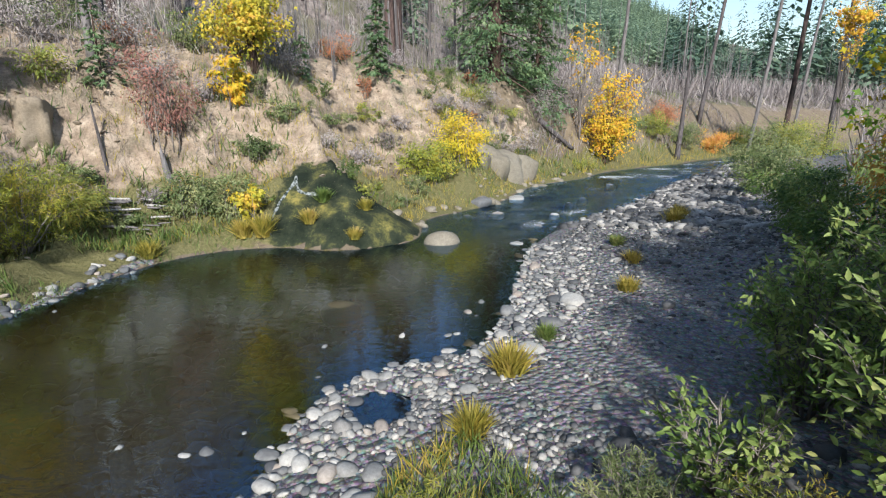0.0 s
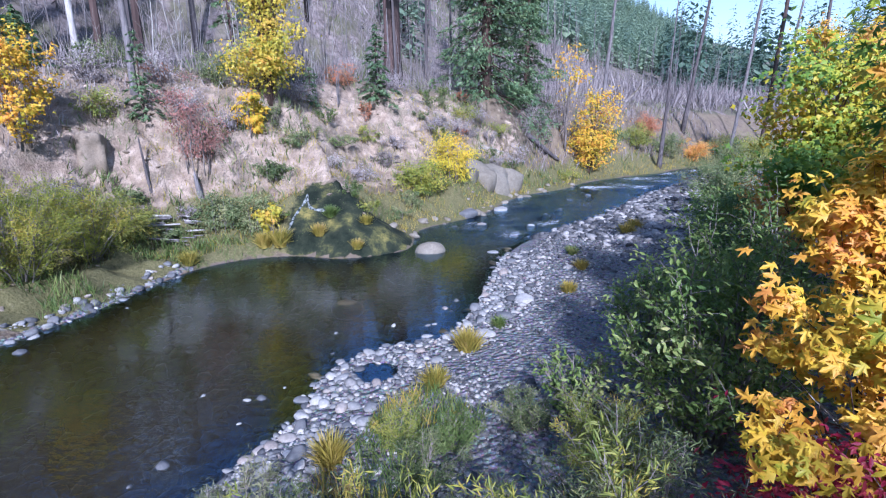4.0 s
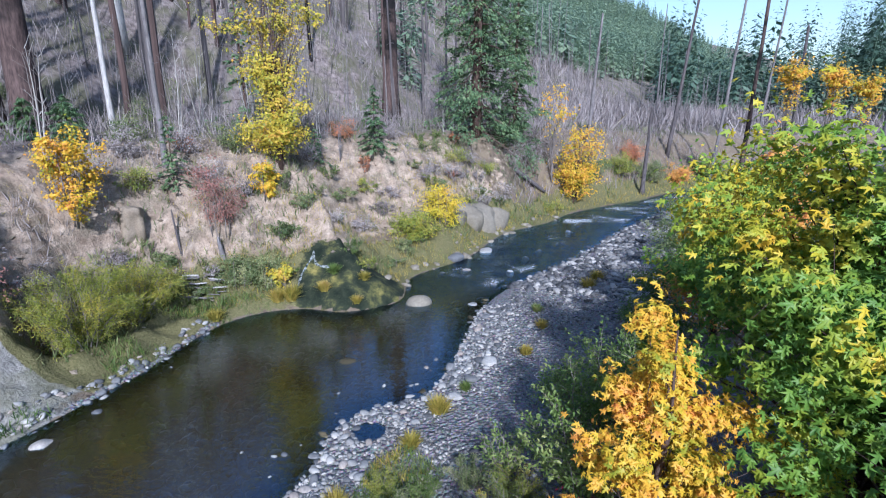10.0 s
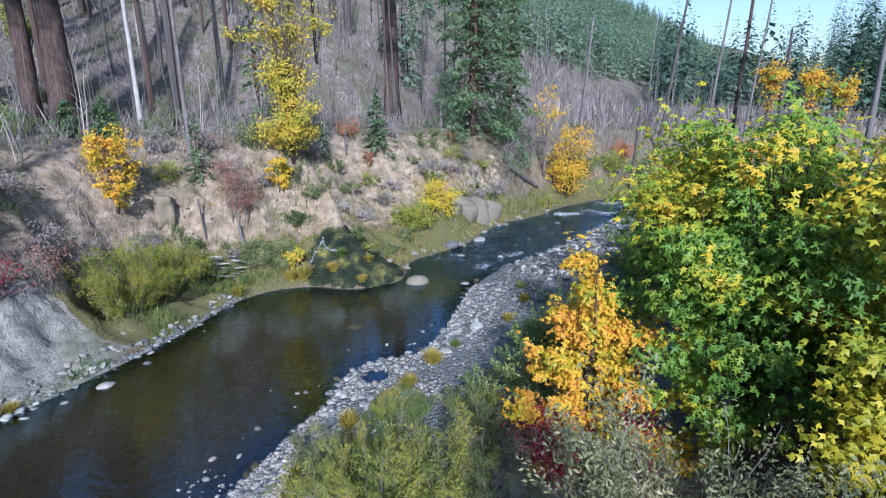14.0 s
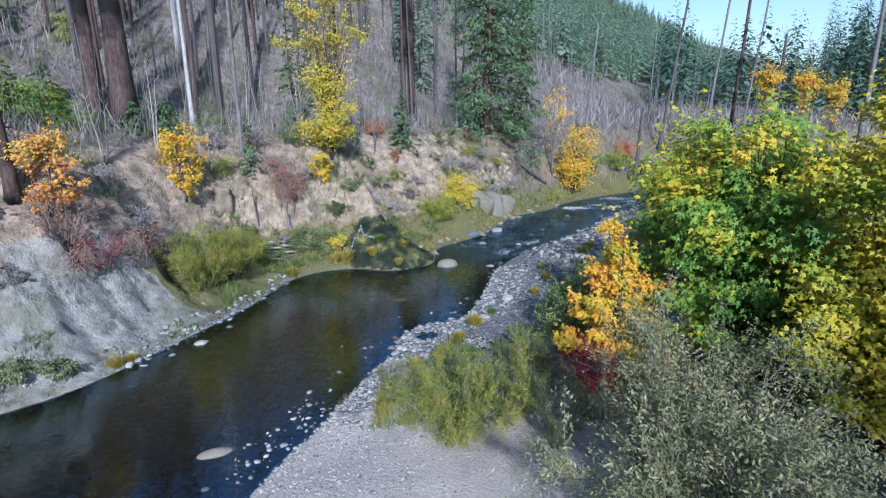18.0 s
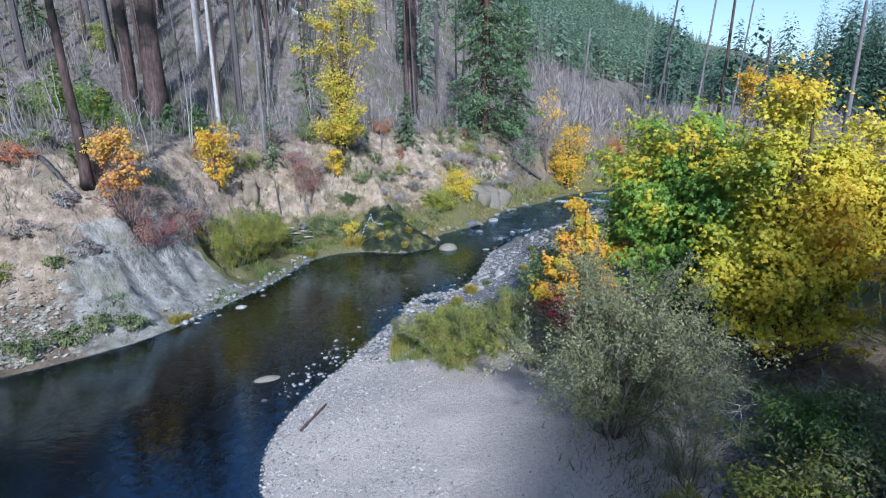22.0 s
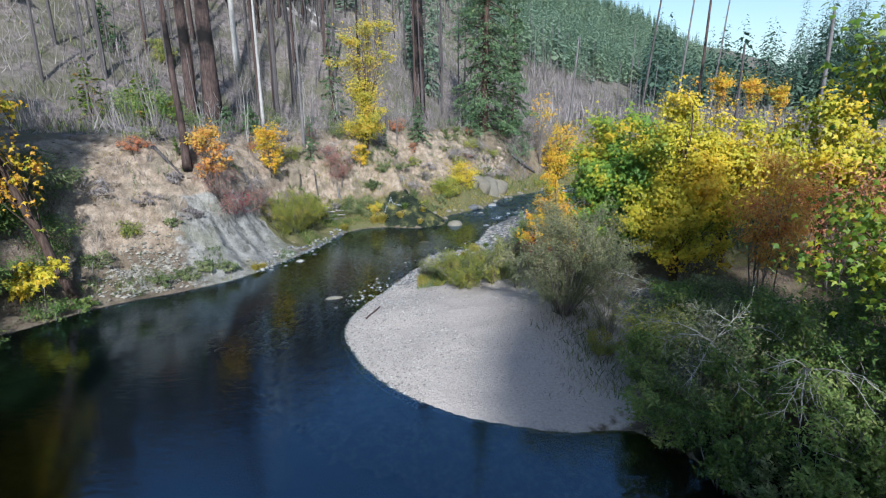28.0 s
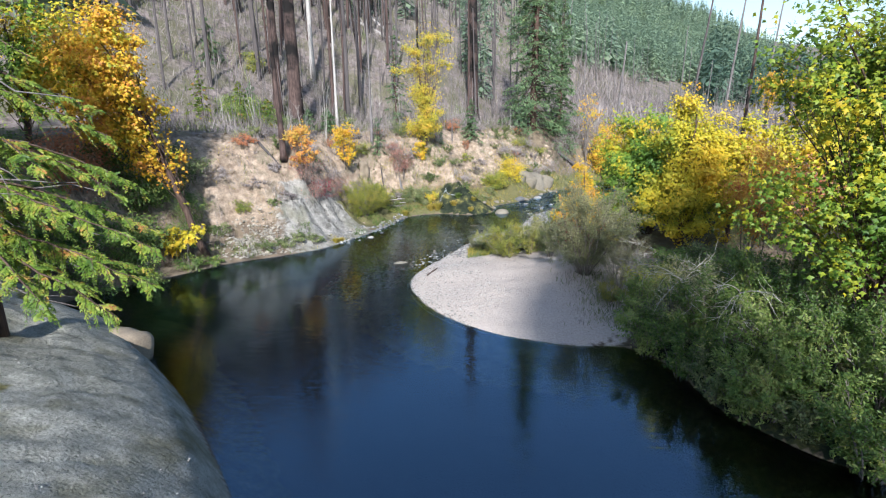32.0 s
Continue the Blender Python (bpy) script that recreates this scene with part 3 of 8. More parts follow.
# bank profiles: a place on the left bank, then (distance from the water, height)
PROFILES = [
    ((-2.2, -30), [(0, 0), (1, 1.6), (3, 3.2), (8, 5.0), (14, 6.0)]),
    ((-5.3, -17.4), [(0, 0), (0.5, 1.0), (1.6, 2.0), (4, 2.9), (9, 4.6), (14, 6.2)]),
    ((-11, -12.1), [(0, 0), (0.5, 0.9), (1.6, 1.6), (4, 2.6), (8, 4.6), (14, 6.4)]),
    ((-18, -7.9), [(0, 0), (0.8, 0.7), (3, 2.6), (6, 5.2), (9, 6.6), (14, 7.0)]),
    ((-15.9, -4), [(0, 0), (1, 0.5), (3, 2.0), (6, 5.0), (8, 6.6), (14, 7.0)]),
    ((-13.4, -0.8), [(0, 0), (0.7, 0.35), (2.6, 1.3), (4.2, 3.6), (6, 5.6), (7.4, 6.6), (14, 7.0)]),
    ((-10.6, 1.7), [(0, 0), (0.5, 0.25), (1.5, 1.3), (3.0, 2.9), (4.6, 4.8), (6.2, 6.3), (14, 7.0)]),
    ((-9.2, 4.9), [(0, 0), (0.7, 0.25), (1.6, 1.2), (2.7, 2.9), (3.8, 4.6), (5.6, 6.1), (14, 7.0)]),
    ((-8.7, 6.3), [(0, 0), (0.7, 0.3), (1.7, 1.2), (2.7, 2.7), (3.8, 4.5), (5.6, 6.0), (14, 7.0)]),
    ((-8.25, 7.6), [(0, 0), (1.2, 0.35), (2.6, 0.8), (3.8, 1.9), (4.7, 3.9), (6.0, 5.2), (8, 6.4), (14, 7.0)]),
    ((-7.7, 10.2), [(0, 0), (1.2, 0.35), (2.8, 0.9), (4.0, 1.9), (4.8, 3.8), (6.2, 5.2), (8, 6.4), (14, 7.0)]),
    ((-6.1, 13.0), [(0, 0), (0.4, 0.4), (1.5, 1.1), (2.6, 2.0), (3.6, 3.9), (5.2, 5.3), (8, 6.6), (14, 7.1)]),
    ((-2.8, 13.1), [(0, 0), (0.4, 0.6), (2.4, 2.1), (5, 3.9), (8, 5.8), (10, 6.6), (14, 7.1)]),
    ((-0.5, 17.5), [(0, 0), (0.8, 0.35), (2.2, 1.1), (4, 2.6), (6.6, 5.2), (9, 6.6), (14, 7.2)]),
    ((3.6, 23.5), [(0, 0), (0.8, 0.4), (1.6, 1.4), (2.8, 3.0), (5, 5.2), (8, 6.8), (14, 7.2)]),
    ((8.6, 30.4), [(0, 0), (1.2, 0.4), (2.6, 1.6), (4, 3.8), (6.5, 6.0), (9, 6.9), (14, 7.2)]),
    ((19.5, 40.8), [(0, 0), (1.5, 0.5), (3.2, 2.4), (5, 5.0), (8, 6.8), (14, 7.2)]),
    ((60, 66), [(0, 0), (2, 0.6), (6, 4.0), (10, 6.6), (14, 7.2)]),
]
DGRID = np.concatenate([np.linspace(0, 14, 57)])
_prof_at = np.array([away(LEFT, np.array([p[0][0]]), np.array([p[0][1]]))[1][0] for p in PROFILES])
_prof = np.array([np.interp(DGRID, [q[0] for q in p[1]], [q[1] for q in p[1]]) for p in PROFILES])
RIGHT_PROFILE = ([0, 0.5, 2, 4, 7, 11, 18, 30, 50, 90], [0, 0.12, 0.32, 0.5, 0.9, 1.5, 2.2, 3.2, 5.0, 6.5])
HILL_P, HILL_D = np.array([-2.0, 44.0]), np.array([0.6, 0.8])


def lattice(x, y, z, scale, seed):
    """Smooth value noise on arrays, -1 to 1."""
    xs, ys, zs = x / scale + seed * 17.3, y / scale - seed * 9.1, z / scale + seed * 3.7
    xi, yi, zi = np.floor(xs).astype(int), np.floor(ys).astype(int), np.floor(zs).astype(int)
    xf, yf, zf = xs - xi, ys - yi, zs - zi
    w = [f * f * (3 - 2 * f) for f in (xf, yf, zf)]
    total = np.zeros(x.shape)
    for a in (0, 1):
        for b in (0, 1):
            for c in (0, 1):
                h = np.sin((xi + a) * 127.1 + (yi + b) * 311.7 + (zi + c) * 74.7) * 43758.5453
                total += (h - np.floor(h)) * np.where(a, w[0], 1 - w[0]) * np.where(b, w[1], 1 - w[1]) * np.where(c, w[2], 1 - w[2])
    return total * 2 - 1


def fbm(x, y, scale, seed, octaves=4):
    total, amp, z = np.zeros(x.shape), 1.0, np.zeros(x.shape)
    for o in range(octaves):
        total += amp * lattice(x, y, z, scale / 2 ** o, seed + o)
        amp *= 0.5
    return total


def hill_q(x, y):
    return (x - HILL_P[0]) * -HILL_D[1] + (y - HILL_P[1]) * HILL_D[0]


def survey(x, y):
    """Ground height and the bank distances at arrays of places."""
    x, y = np.asarray(x, float), np.asarray(y, float)
    dl, al = away(LEFT, x, y)
    dr, ar = away(RIGHT, x, y)
    z = np.full(x.shape, -0.1)
    # bed
    depth = np.minimum(-dl, -dr)
    wet = (dl < 0) & (dr < 0)
    riffle = np.clip((y - 13) / 3, 0, 1)
    bed = -np.clip(depth * 0.33, 0, 1) * (0.9 - 0.55 * riffle) - 0.07 * np.clip(depth * 6, 0, 1)
    bed -= 0.8 * np.clip((-y - 9) / 8, 0, 1) * np.clip(depth * 0.4, 0, 1)
    bed += 0.05 * fbm(x, y, 0.9, 5, 3) * np.clip(depth * 2, 0, 1)
    z = np.where(wet, bed, z)
    # left land
    d = np.clip(dl, 0, 14)
    fi = np.clip(np.interp(al, _prof_at, np.arange(len(PROFILES))), 0, len(PROFILES) - 1.0001)
    k = np.floor(fi).astype(int)
    t = fi - k
    t = t * t * (3 - 2 * t)
    di = np.clip(d / 14 * (len(DGRID) - 1), 0, len(DGRID) - 1.0001)
    j = np.floor(di).astype(int)
    u = di - j
    pl = (_prof[k, j] * (1 - u) + _prof[k, j + 1] * u) * (1 - t) + (_prof[k + 1, j] * (1 - u) + _prof[k + 1, j + 1] * u) * t
    plain = pl
    steep = np.clip(d / 1.5, 0, 1) * np.clip((9 - d) / 4, 0.25, 1) * np.clip((y + 12) / 5, 0.3, 1)
    pl = pl + steep * (0.36 * fbm(x, y, 2.6, 1, 5) - 0.34 * np.abs(fbm(x + 0.3 * y, y, 1.4, 9, 4)) + 0.2 * fbm(x, y, 0.7, 15, 3))
    arc = al * 0.42
    gully = 1 - np.abs(lattice(arc, d * 0.22, 0 * d, 1.1, 31)) - 0.6 * np.abs(lattice(arc, d * 0.3, 0 * d, 0.5, 33))
    pl = pl - steep * np.clip((d - 0.8) / 1.5, 0, 1) * np.clip((7.5 - d) / 2, 0, 1) * 0.5 * (gully - 0.2)
    crag = 1 - np.abs(lattice(x, y, pl, 0.85, 41)) * 2
    crag2 = 1 - np.abs(lattice(x, y, pl, 0.45, 43)) * 2
    pl = pl + np.clip((d - 1.0) / 1.2, 0, 1) * np.clip((8.0 - d) / 2, 0, 1) * np.clip((y + 12) / 5, 0.25, 1) * (0.17 * crag + 0.09 * crag2)
    dome = np.exp(-(((x + 2.9) / 2.3) ** 4 + ((y - 14.5) / 1.9) ** 4))
    pl = pl * (1 - dome) + dome * (plain + 0.12 * fbm(x, y, 1.3, 51, 3))
    q = np.maximum(hill_q(x, y) + 3 * fbm(x, y, 14, 3, 3), 0)
    rise = 65 * (1 - np.exp(-q * 0.8 / 65))
    far_q = (x * -0.695 + y * 0.719) - 67
    rise = np.maximum(rise, np.clip(far_q * 0.65, 0, 76 + 5 * fbm(x, y, 60, 6, 2)))
    pl = pl + rise + np.clip((dl - 14) / 40, 0, 1) * 0.8 * fbm(x, y, 9, 4, 3)
    z = np.where(dl >= 0, pl, z)
    # right land
    e = np.clip(dr, 0, 90)
    pr = np.interp(e, *RIGHT_PROFILE) + 0.10 * fbm(x, y, 2.2, 7, 4) * np.clip(e, 0, 1)
    near_end = np.clip((-y - 9.5) / 2, 0, 1)
    pr = pr + near_end * np.clip(e / 2, 0, 1) * 0.8
    pr = pr - 0.28 * np.exp(-(((x + 0.75) / 0.42) ** 2 + ((y - 5.35) / 0.42) ** 2) ** 2)
    z = np.where((dr >= 0) & (dl < 0), pr, z)
    return z, dl, dr, al, ar


def ground_z(x, y):
    return float(survey(np.array([x]), np.array([y]))[0][0])


def ground_zs(x, y):
    return survey(x, y)[0]


# ---- ground, river ----
def axis(lo, hi, step, far_lo, far_hi, growth=1.13):
    mid = list(np.arange(lo, hi + 1e-6, step))
    s, v, a = step, lo, []
    while v > far_lo:
        s *= growth
        v -= s
        a.append(v)
    s, v, b = step, hi, []
    while v < far_hi:
        s *= growth
        v += s
        b.append(v)
    return np.array(a[::-1] + mid + b)


def build_ground():
    ax = axis(-20, 9, 0.16, -1500, 1500)
    ay = axis(-20, 29, 0.16, -600, 1800, 1.085)
    gx, gy = np.meshgrid(ax, ay)
    x, y = gx.ravel(), gy.ravel()
    z, dl, dr, al, ar = survey(x, y)
    nx, ny = len(ax), len(ay)
    i = np.arange(nx * ny).reshape(ny, nx)
    quads = np.stack([i[:-1, :-1], i[:-1, 1:], i[1:, 1:], i[1:, :-1]], axis=-1).reshape(-1, 4)
    me = bpy.data.meshes.new("ground")
    me.vertices.add(len(x))
    me.vertices.foreach_set("co", np.stack([x, y, z], axis=1).ravel())
    me.loops.add(quads.size)
    me.loops.foreach_set("vertex_index", quads.ravel().astype(np.int32))
    me.polygons.add(len(quads))
    me.polygons.foreach_set("loop_start", (np.arange(len(quads)) * 4).astype(np.int32))
    me.update(calc_edges=True)
    me.polygons.foreach_set("use_smooth", [True] * len(quads))
    left, right = dl >= 0, (dr >= 0) & (dl < 0)
    shore = np.maximum(dl, dr)
    beach = (dr > -0.5) & (dl < 0)
    bump = fbm(x, y, 3.0, 11, 3) * 0.35
    clayish = np.exp(-(((x + 10.7) / 2.6) ** 2 + ((y - 4.1) / 3.2) ** 2)) * 1.7 * (y < 7.3) * (z < 3.6 + bump)
    near_rock = ((y < -8) & (dl < 12)) * 1.0
    cliff = ((dl > 2.2) & (dl < 8.5)) * np.clip((z - 1.2) / 1.0, 0, 1) * np.clip((6.6 - z) / 0.8, 0, 1)
    white = np.exp(-(((x - 3.0) / 2.5) ** 2 + ((y - 25.8) / 3.2) ** 2)) * (z > 0.7)
    masks = {
        "duff": np.where(left, np.clip((dl - 6) / 3, 0, 1) * (1 - near_rock), 0),
        "sand": np.where(left & (y > -9), np.clip(cliff * (1.25 - 0.75 * np.clip((x + 5) / 9, 0, 1)) + bump * 1.1 + white, 0, 1) * np.clip((9 - x) / 3, 0, 1), 0),
        "ledge": np.where(left, near_rock, 0),
        "clay": np.where(left, np.clip(clayish + white * 0.6 * (bump > 0), 0, 1), 0),
        "grass": np.where(left, np.clip(1.4 - np.abs(dl - 1.3) / 1.5, 0, 1) * (y > 7.0) * (z < 2.8) + np.clip(bump * 4 - 0.55, 0, 1) * (y < -9) * (dl > 1.2), np.where(right, np.clip((dr - 7) / 3, 0, 1) * (0.5 + bump), 0)),
        # moss on the left rock; on the right it darkens the downstream soil
        "moss_soil": np.where(left, np.clip(1.25 * np.exp(-(((x + 2.9) / 2.3) ** 4 + ((y - 14.4) / 1.9) ** 4)) + bump * 0.8, 0, 1) * np.exp(-(((x + 2.9) / 2.9) ** 8 + ((y - 14.4) / 2.6) ** 8)) * (z < 2.9), np.where(right, np.clip((-8.4 - y + 5 * bump) / 5, 0, 0.85), 0)),
        "gravel": np.where(beach, np.clip(1.3 - dr / 10, 0, 1) * np.clip((y + 8.8 + 1.2 * (x < 3.4)) / 1.2, 0, 1), np.where(left, np.clip(0.9 - dl / 0.5, 0, 1) * (y > 6.2) * (y < 12), 0)),
        "fines": np.where(beach, np.clip(1.6 * np.exp(-(((x - 0.2) / 4.6) ** 4 + ((y + 4.6) / 5.2) ** 4)), 0, 1), 0),
        "bed": np.clip(0.42 - shore / 0.4, 0, 1),
        # where the bed is painted near-black for light lost with depth
        "depth_dark": np.where(left | right, 0, np.clip((-z - 0.55) / 0.45, 0, 1) * np.clip((4 - y) / 6, 0, 1)),
    }
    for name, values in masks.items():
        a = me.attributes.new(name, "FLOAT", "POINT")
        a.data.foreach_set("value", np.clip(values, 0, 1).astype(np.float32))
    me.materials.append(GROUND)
    ob = new("ground", me)
    return tagged(ob, "river banks of sand, clay and gravel rising to a wooded hillside", "ground", kind="structure")


ground = build_ground()


def build_water():
    ax, ay = axis(-19, 12, 0.3, -300, 300), axis(-22, 32, 0.3, -160, 130)
    gx, gy = np.meshgrid(ax, ay)
    x, y = gx.ravel(), gy.ravel()
    _, dl, dr, al, ar = survey(x, y)
    nx = len(ax)
    i = np.arange(len(x)).reshape(len(ay), nx)
    quads = np.stack([i[:-1, :-1], i[:-1, 1:], i[1:, 1:], i[1:, :-1]], axis=-1).reshape(-1, 4)
    wet = (dl < 1.2) & (dr < 1.2)
    quads = quads[wet[quads].any(axis=1)]
    used = np.unique(quads)
    back = np.full(len(x), -1)
    back[used] = np.arange(len(used))
    x, y, dl, dr = x[used], y[used], dl[used], dr[used]
    rapid = np.clip((y - 13.2) / 3, 0, 1) * np.clip(-np.maximum(dl, dr) / 0.8, 0, 1)
    rapid = rapid * (0.75 + 0.35 * fbm(x, y, 2.2, 21, 3))
    lift = rapid * 0.05 * fbm(x, y, 0.8, 23, 3) + rapid * np.clip((y - 14) / 20, 0, 1) * 0.12
    me = bpy.data.meshes.new("river")
    me.from_pydata(np.stack([x, y, lift], axis=1).tolist(), [], back[quads].tolist())
    me.polygons.foreach_set("use_smooth", [True] * len(me.polygons))
    a = me.attributes.new("rapid", "FLOAT", "POINT")
    a.data.foreach_set("value", np.clip(rapid, 0, 1).astype(np.float32))
    a = me.attributes.new("murk", "FLOAT", "POINT")
    a.data.foreach_set("value", (np.clip((y + 3) / 6, 0, 1) * np.clip((17 - y) / 5, 0, 1) * np.clip(-np.maximum(dl, dr) / 1.2, 0, 1)).astype(np.float32))
    me.materials.append(WATER)
    return tagged(new("river", me), "dark clear river with a calm pool and a white riffle", "river", kind="structure")


river = build_water()


# ---- plants ----
def clump_points(rng, centre, radii, count, shell=0.55):
    """Points in an ellipsoid, mostly towards its outside, and their outward directions."""
    d = unit(rng.normal(0, 1, (count, 3)))
    r = shell + (1 - shell) * rng.random((count, 1))
    return np.asarray(centre) + d * r * np.asarray(radii), d


def broadleaf(name, x, y, lobes, leaf, mat, bark, count, size, label, category="tree", seed=0, clumps=26, stems=1, trunk=0.12, lean=(0, 0), clump_r=0.34, group="", droop=0.0, sink=0.1, limbs=12, fork=(0.35, 0.75), stray=0.5):
    """A tree or shrub: stems, limbs and a crown of leaf clumps inside the lobes (cx, cy, cz, rx, ry, rz), from its foot."""
    rng = np.random.default_rng(seed + 100)
    z0 = ground_z(x, y) - sink
    root = thing(name, x, y, z0, label, category, group)
    volume = np.array([l[3] * l[4] * l[5] for l in lobes]) ** 0.75
    share = np.maximum(1, (clumps * volume / volume.sum()).astype(int))
    centres, reach = [], []
    for l, n in zip(lobes, share):
        p, _ = clump_points(rng, l[:3], l[3:], n, 0.35)
        centres.append(p)
        reach += [min(l[3:]) * clump_r * rng.uniform(0.75, 1.35) for _ in range(n)]
    centres, reach = np.concatenate(centres), np.array(reach)
    top = max(l[2] + l[5] * 0.7 for l in lobes)
    mean = np.mean([l[:2] for l in lobes], axis=0)
    spines, boles = [], []
    for s in range(stems):
        w = 2 * math.pi * s / max(stems, 1) + seed
        foot = np.array([0.12 * stems ** 0.5 * math.cos(w), 0.12 * stems ** 0.5 * math.sin(w), 0]) * (stems > 1)
        spread = 0.35 * (stems > 1)
        rx, ry = lobes[s % len(lobes)][3:5]
        aim = np.array([mean[0] * 0.6 + lobes[s % len(lobes)][0] * 0.4 + spread * rx * math.cos(w) + lean[0], mean[1] * 0.6 + lobes[s % len(lobes)][1] * 0.4 + spread * ry * math.sin(w) + lean[1], top * rng.uniform(0.8, 1.0)])
        pts = bent(foot, aim, rng, 9, 0.09)
        spines.append(pts)
        radii = np.linspace(trunk / max(stems, 1) ** 0.4, trunk * 0.12, 9)
        v, f = tube(pts, radii, 8 if trunk > 0.08 else 5)
        boles.append(link_mesh("trunk" if stems == 1 else "stem", v, f, bark, root, smooth=True))
    order = np.argsort(-reach)
    twig = Soup()
    for k, i in enumerate(order):
        sp = spines[i % stems]
        h = np.clip(centres[i][2] * rng.uniform(*fork) / top, 0.1, 0.92)
        a = sp[int(h * 8)]
        m = 6 if trunk > 0.07 else 4
        pts = bent(a, centres[i], rng, m, 0.16, 0.06)
        r = trunk * (0.30 if k < limbs else 0.13)
        v, f = tube(pts, np.linspace(r, r * 0.25, m), 5 if trunk > 0.07 else 3)
        if k < limbs:
            link_mesh("limb", v, f, bark, boles[i % stems], smooth=True)
        else:
            twig.add(v, f)
        for _ in range(2 if trunk > 0.07 else 0):
            e = centres[i] + rng.normal(0, 1, 3) * reach[i] * 0.75
            v, f = tube(bent(centres[i], e, rng, 4, 0.15), [r * 0.25, r * 0.2, r * 0.15, r * 0.08], 3)
            twig.add(v, f)
    if twig.v:
        tagged(twig.mesh("twig_spread", bark, root), kind="stuff")
    weight = reach ** 2
    per = np.maximum(6, (count * weight / weight.sum()).astype(int))
    ps, ns = [], []
    for c, r, n in zip(centres, reach, per):
        d = rng.normal(0, 1, (n, 3))
        p = d * np.array([r, r, r * 0.62]) * 0.5
        d = unit(d)
        out = rng.random(n) < 0.3
        back = spines[0][int(np.clip(c[2] / top * 0.6, 0.1, 0.9) * 8)] - c
        p[out] = p[out] * 0.7 + back * rng.uniform(-0.25, 0.55, (out.sum(), 1))
        ps.append(p + c)
        ns.append(d * 0.7 + np.array([-0.04, -0.52, 0.52]) + 0.3 * unit(c - centres.mean(axis=0))[None, :])
    ps, ns = np.concatenate(ps), np.concatenate(ns)
    along = unit(ps - centres.mean(axis=0)) - np.array([0, 0, 0.6 + droop]) + rng.normal(0, stray, ps.shape)
    keep = ps[:, 2] > 0.05
    ps, ns, along = ps[keep], ns[keep], along[keep]
    ob = strew("crown", mat, *leaf, ps, size * rng.uniform(0.6, 1.2, len(ps)), facing(ns, rng, 0.45, along), root)
    tagged(ob, kind="stuff")
    return root


def conifer(name, x, y, height, radius, label, seed=0, mat=None, bark=None, bare=0.08, per=34, whorls=30, spray=0.55, trunk=None, group="", z=None, category="tree", up=0.25, loose=0.5):
    """A fir: boughs of uneven length and pitch, each with hanging side shoots of needles in clumps."""
    rng = np.random.default_rng(seed + 300)
    z0 = (ground_z(x, y) if z is None else z) - 0.15
    root = thing(name, x, y, z0, label, category, group)
    tr = trunk or height * 0.013
    pts = bent((0, 0, 0), (rng.normal(0, 0.01) * height, rng.normal(0, 0.01) * height, height), rng, 10, 0.01)
    v, f = tube(pts, np.linspace(tr, 0.01, 10), 7)
    link_mesh("trunk", v, f, bark or BARK, root, smooth=True)
    ps, ns, al = [], [], []
    wood = Soup()
    for w in range(whorls):
        t = bare + (1 - bare) * (w + rng.random()) / whorls
        side_of = rng.uniform(0, 6.28)
        L = radius * (1 - t) ** 0.8 * rng.uniform(0.7, 1.12) + 0.08
        k = 4 + int(rng.random() * 3)
        a0 = rng.random() * 6.28
        for b in range(k):
            a = a0 + 6.28 * b / k + rng.normal(0, 0.3)
            l = L * rng.uniform(0.4, 1.2) * (1 + 0.25 * loose * math.cos(a - side_of))
            d = np.array([math.cos(a), math.sin(a), 0])
            side = np.array([-d[1], d[0], 0])
            rise = rng.normal(0, 0.28 * loose) + up * (t > 0.6)
            lift = height * t + rng.normal(0, 0.02 * height / whorls * 10)
            n = max(3, int(per * l / radius))
            knots = max(2, int(n / 9))
            ks, kw = np.sqrt(rng.uniform(0.06, 1, knots)), rng.normal(0, 0.2, knots)
            pick = rng.integers(0, knots, n)
            s = np.clip(ks[pick] + rng.normal(0, 0.07, n), 0.02, 1.05)
            wide = (kw[pick] * (1.2 - ks[pick]) + rng.normal(0, 0.07, n)) * l
            sag = (rise * s - 0.3 * s ** 1.7) * l
            p = d[None] * (s * l)[:, None] + side[None] * wide[:, None]
            hang = np.abs(rng.normal(0, 0.055 * loose + 0.02, n)) * l
            p[:, 2] += lift + sag - hang
            ps.append(p)
            ns.append(np.tile([0, 0, 1.0], (n, 1)) + d * 0.45)
            al.append(np.tile(d, (n, 1)) + side[None] * np.sign(wide)[:, None] * 0.6 - np.array([0, 0, 0.35 + 0.5 * loose]))
            if l > 0.5:
                v, f = tube([(0, 0, lift), d * l * 0.5 + np.array([0, 0, lift + (rise * 0.5 - 0.1) * l]), d * l * 0.92 + np.array([0, 0, lift + (rise * 0.92 - 0.26) * l])], [tr * 0.18, tr * 0.1, 0.005], 3)
                wood.add(v, f)
    ps, ns, al = np.concatenate(ps), np.concatenate(ns), np.concatenate(al)
    if wood.v:
        tagged(wood.mesh("bough_spread", bark or BARK, root), kind="stuff")
    ob = strew("crown", mat or NEEDLES, *SPRAY, ps, spray * rng.uniform(0.6, 1.2, len(ps)), facing(ns, rng, 0.3 + 0.4 * loose, al), root)
    tagged(ob, kind="stuff")
    return root


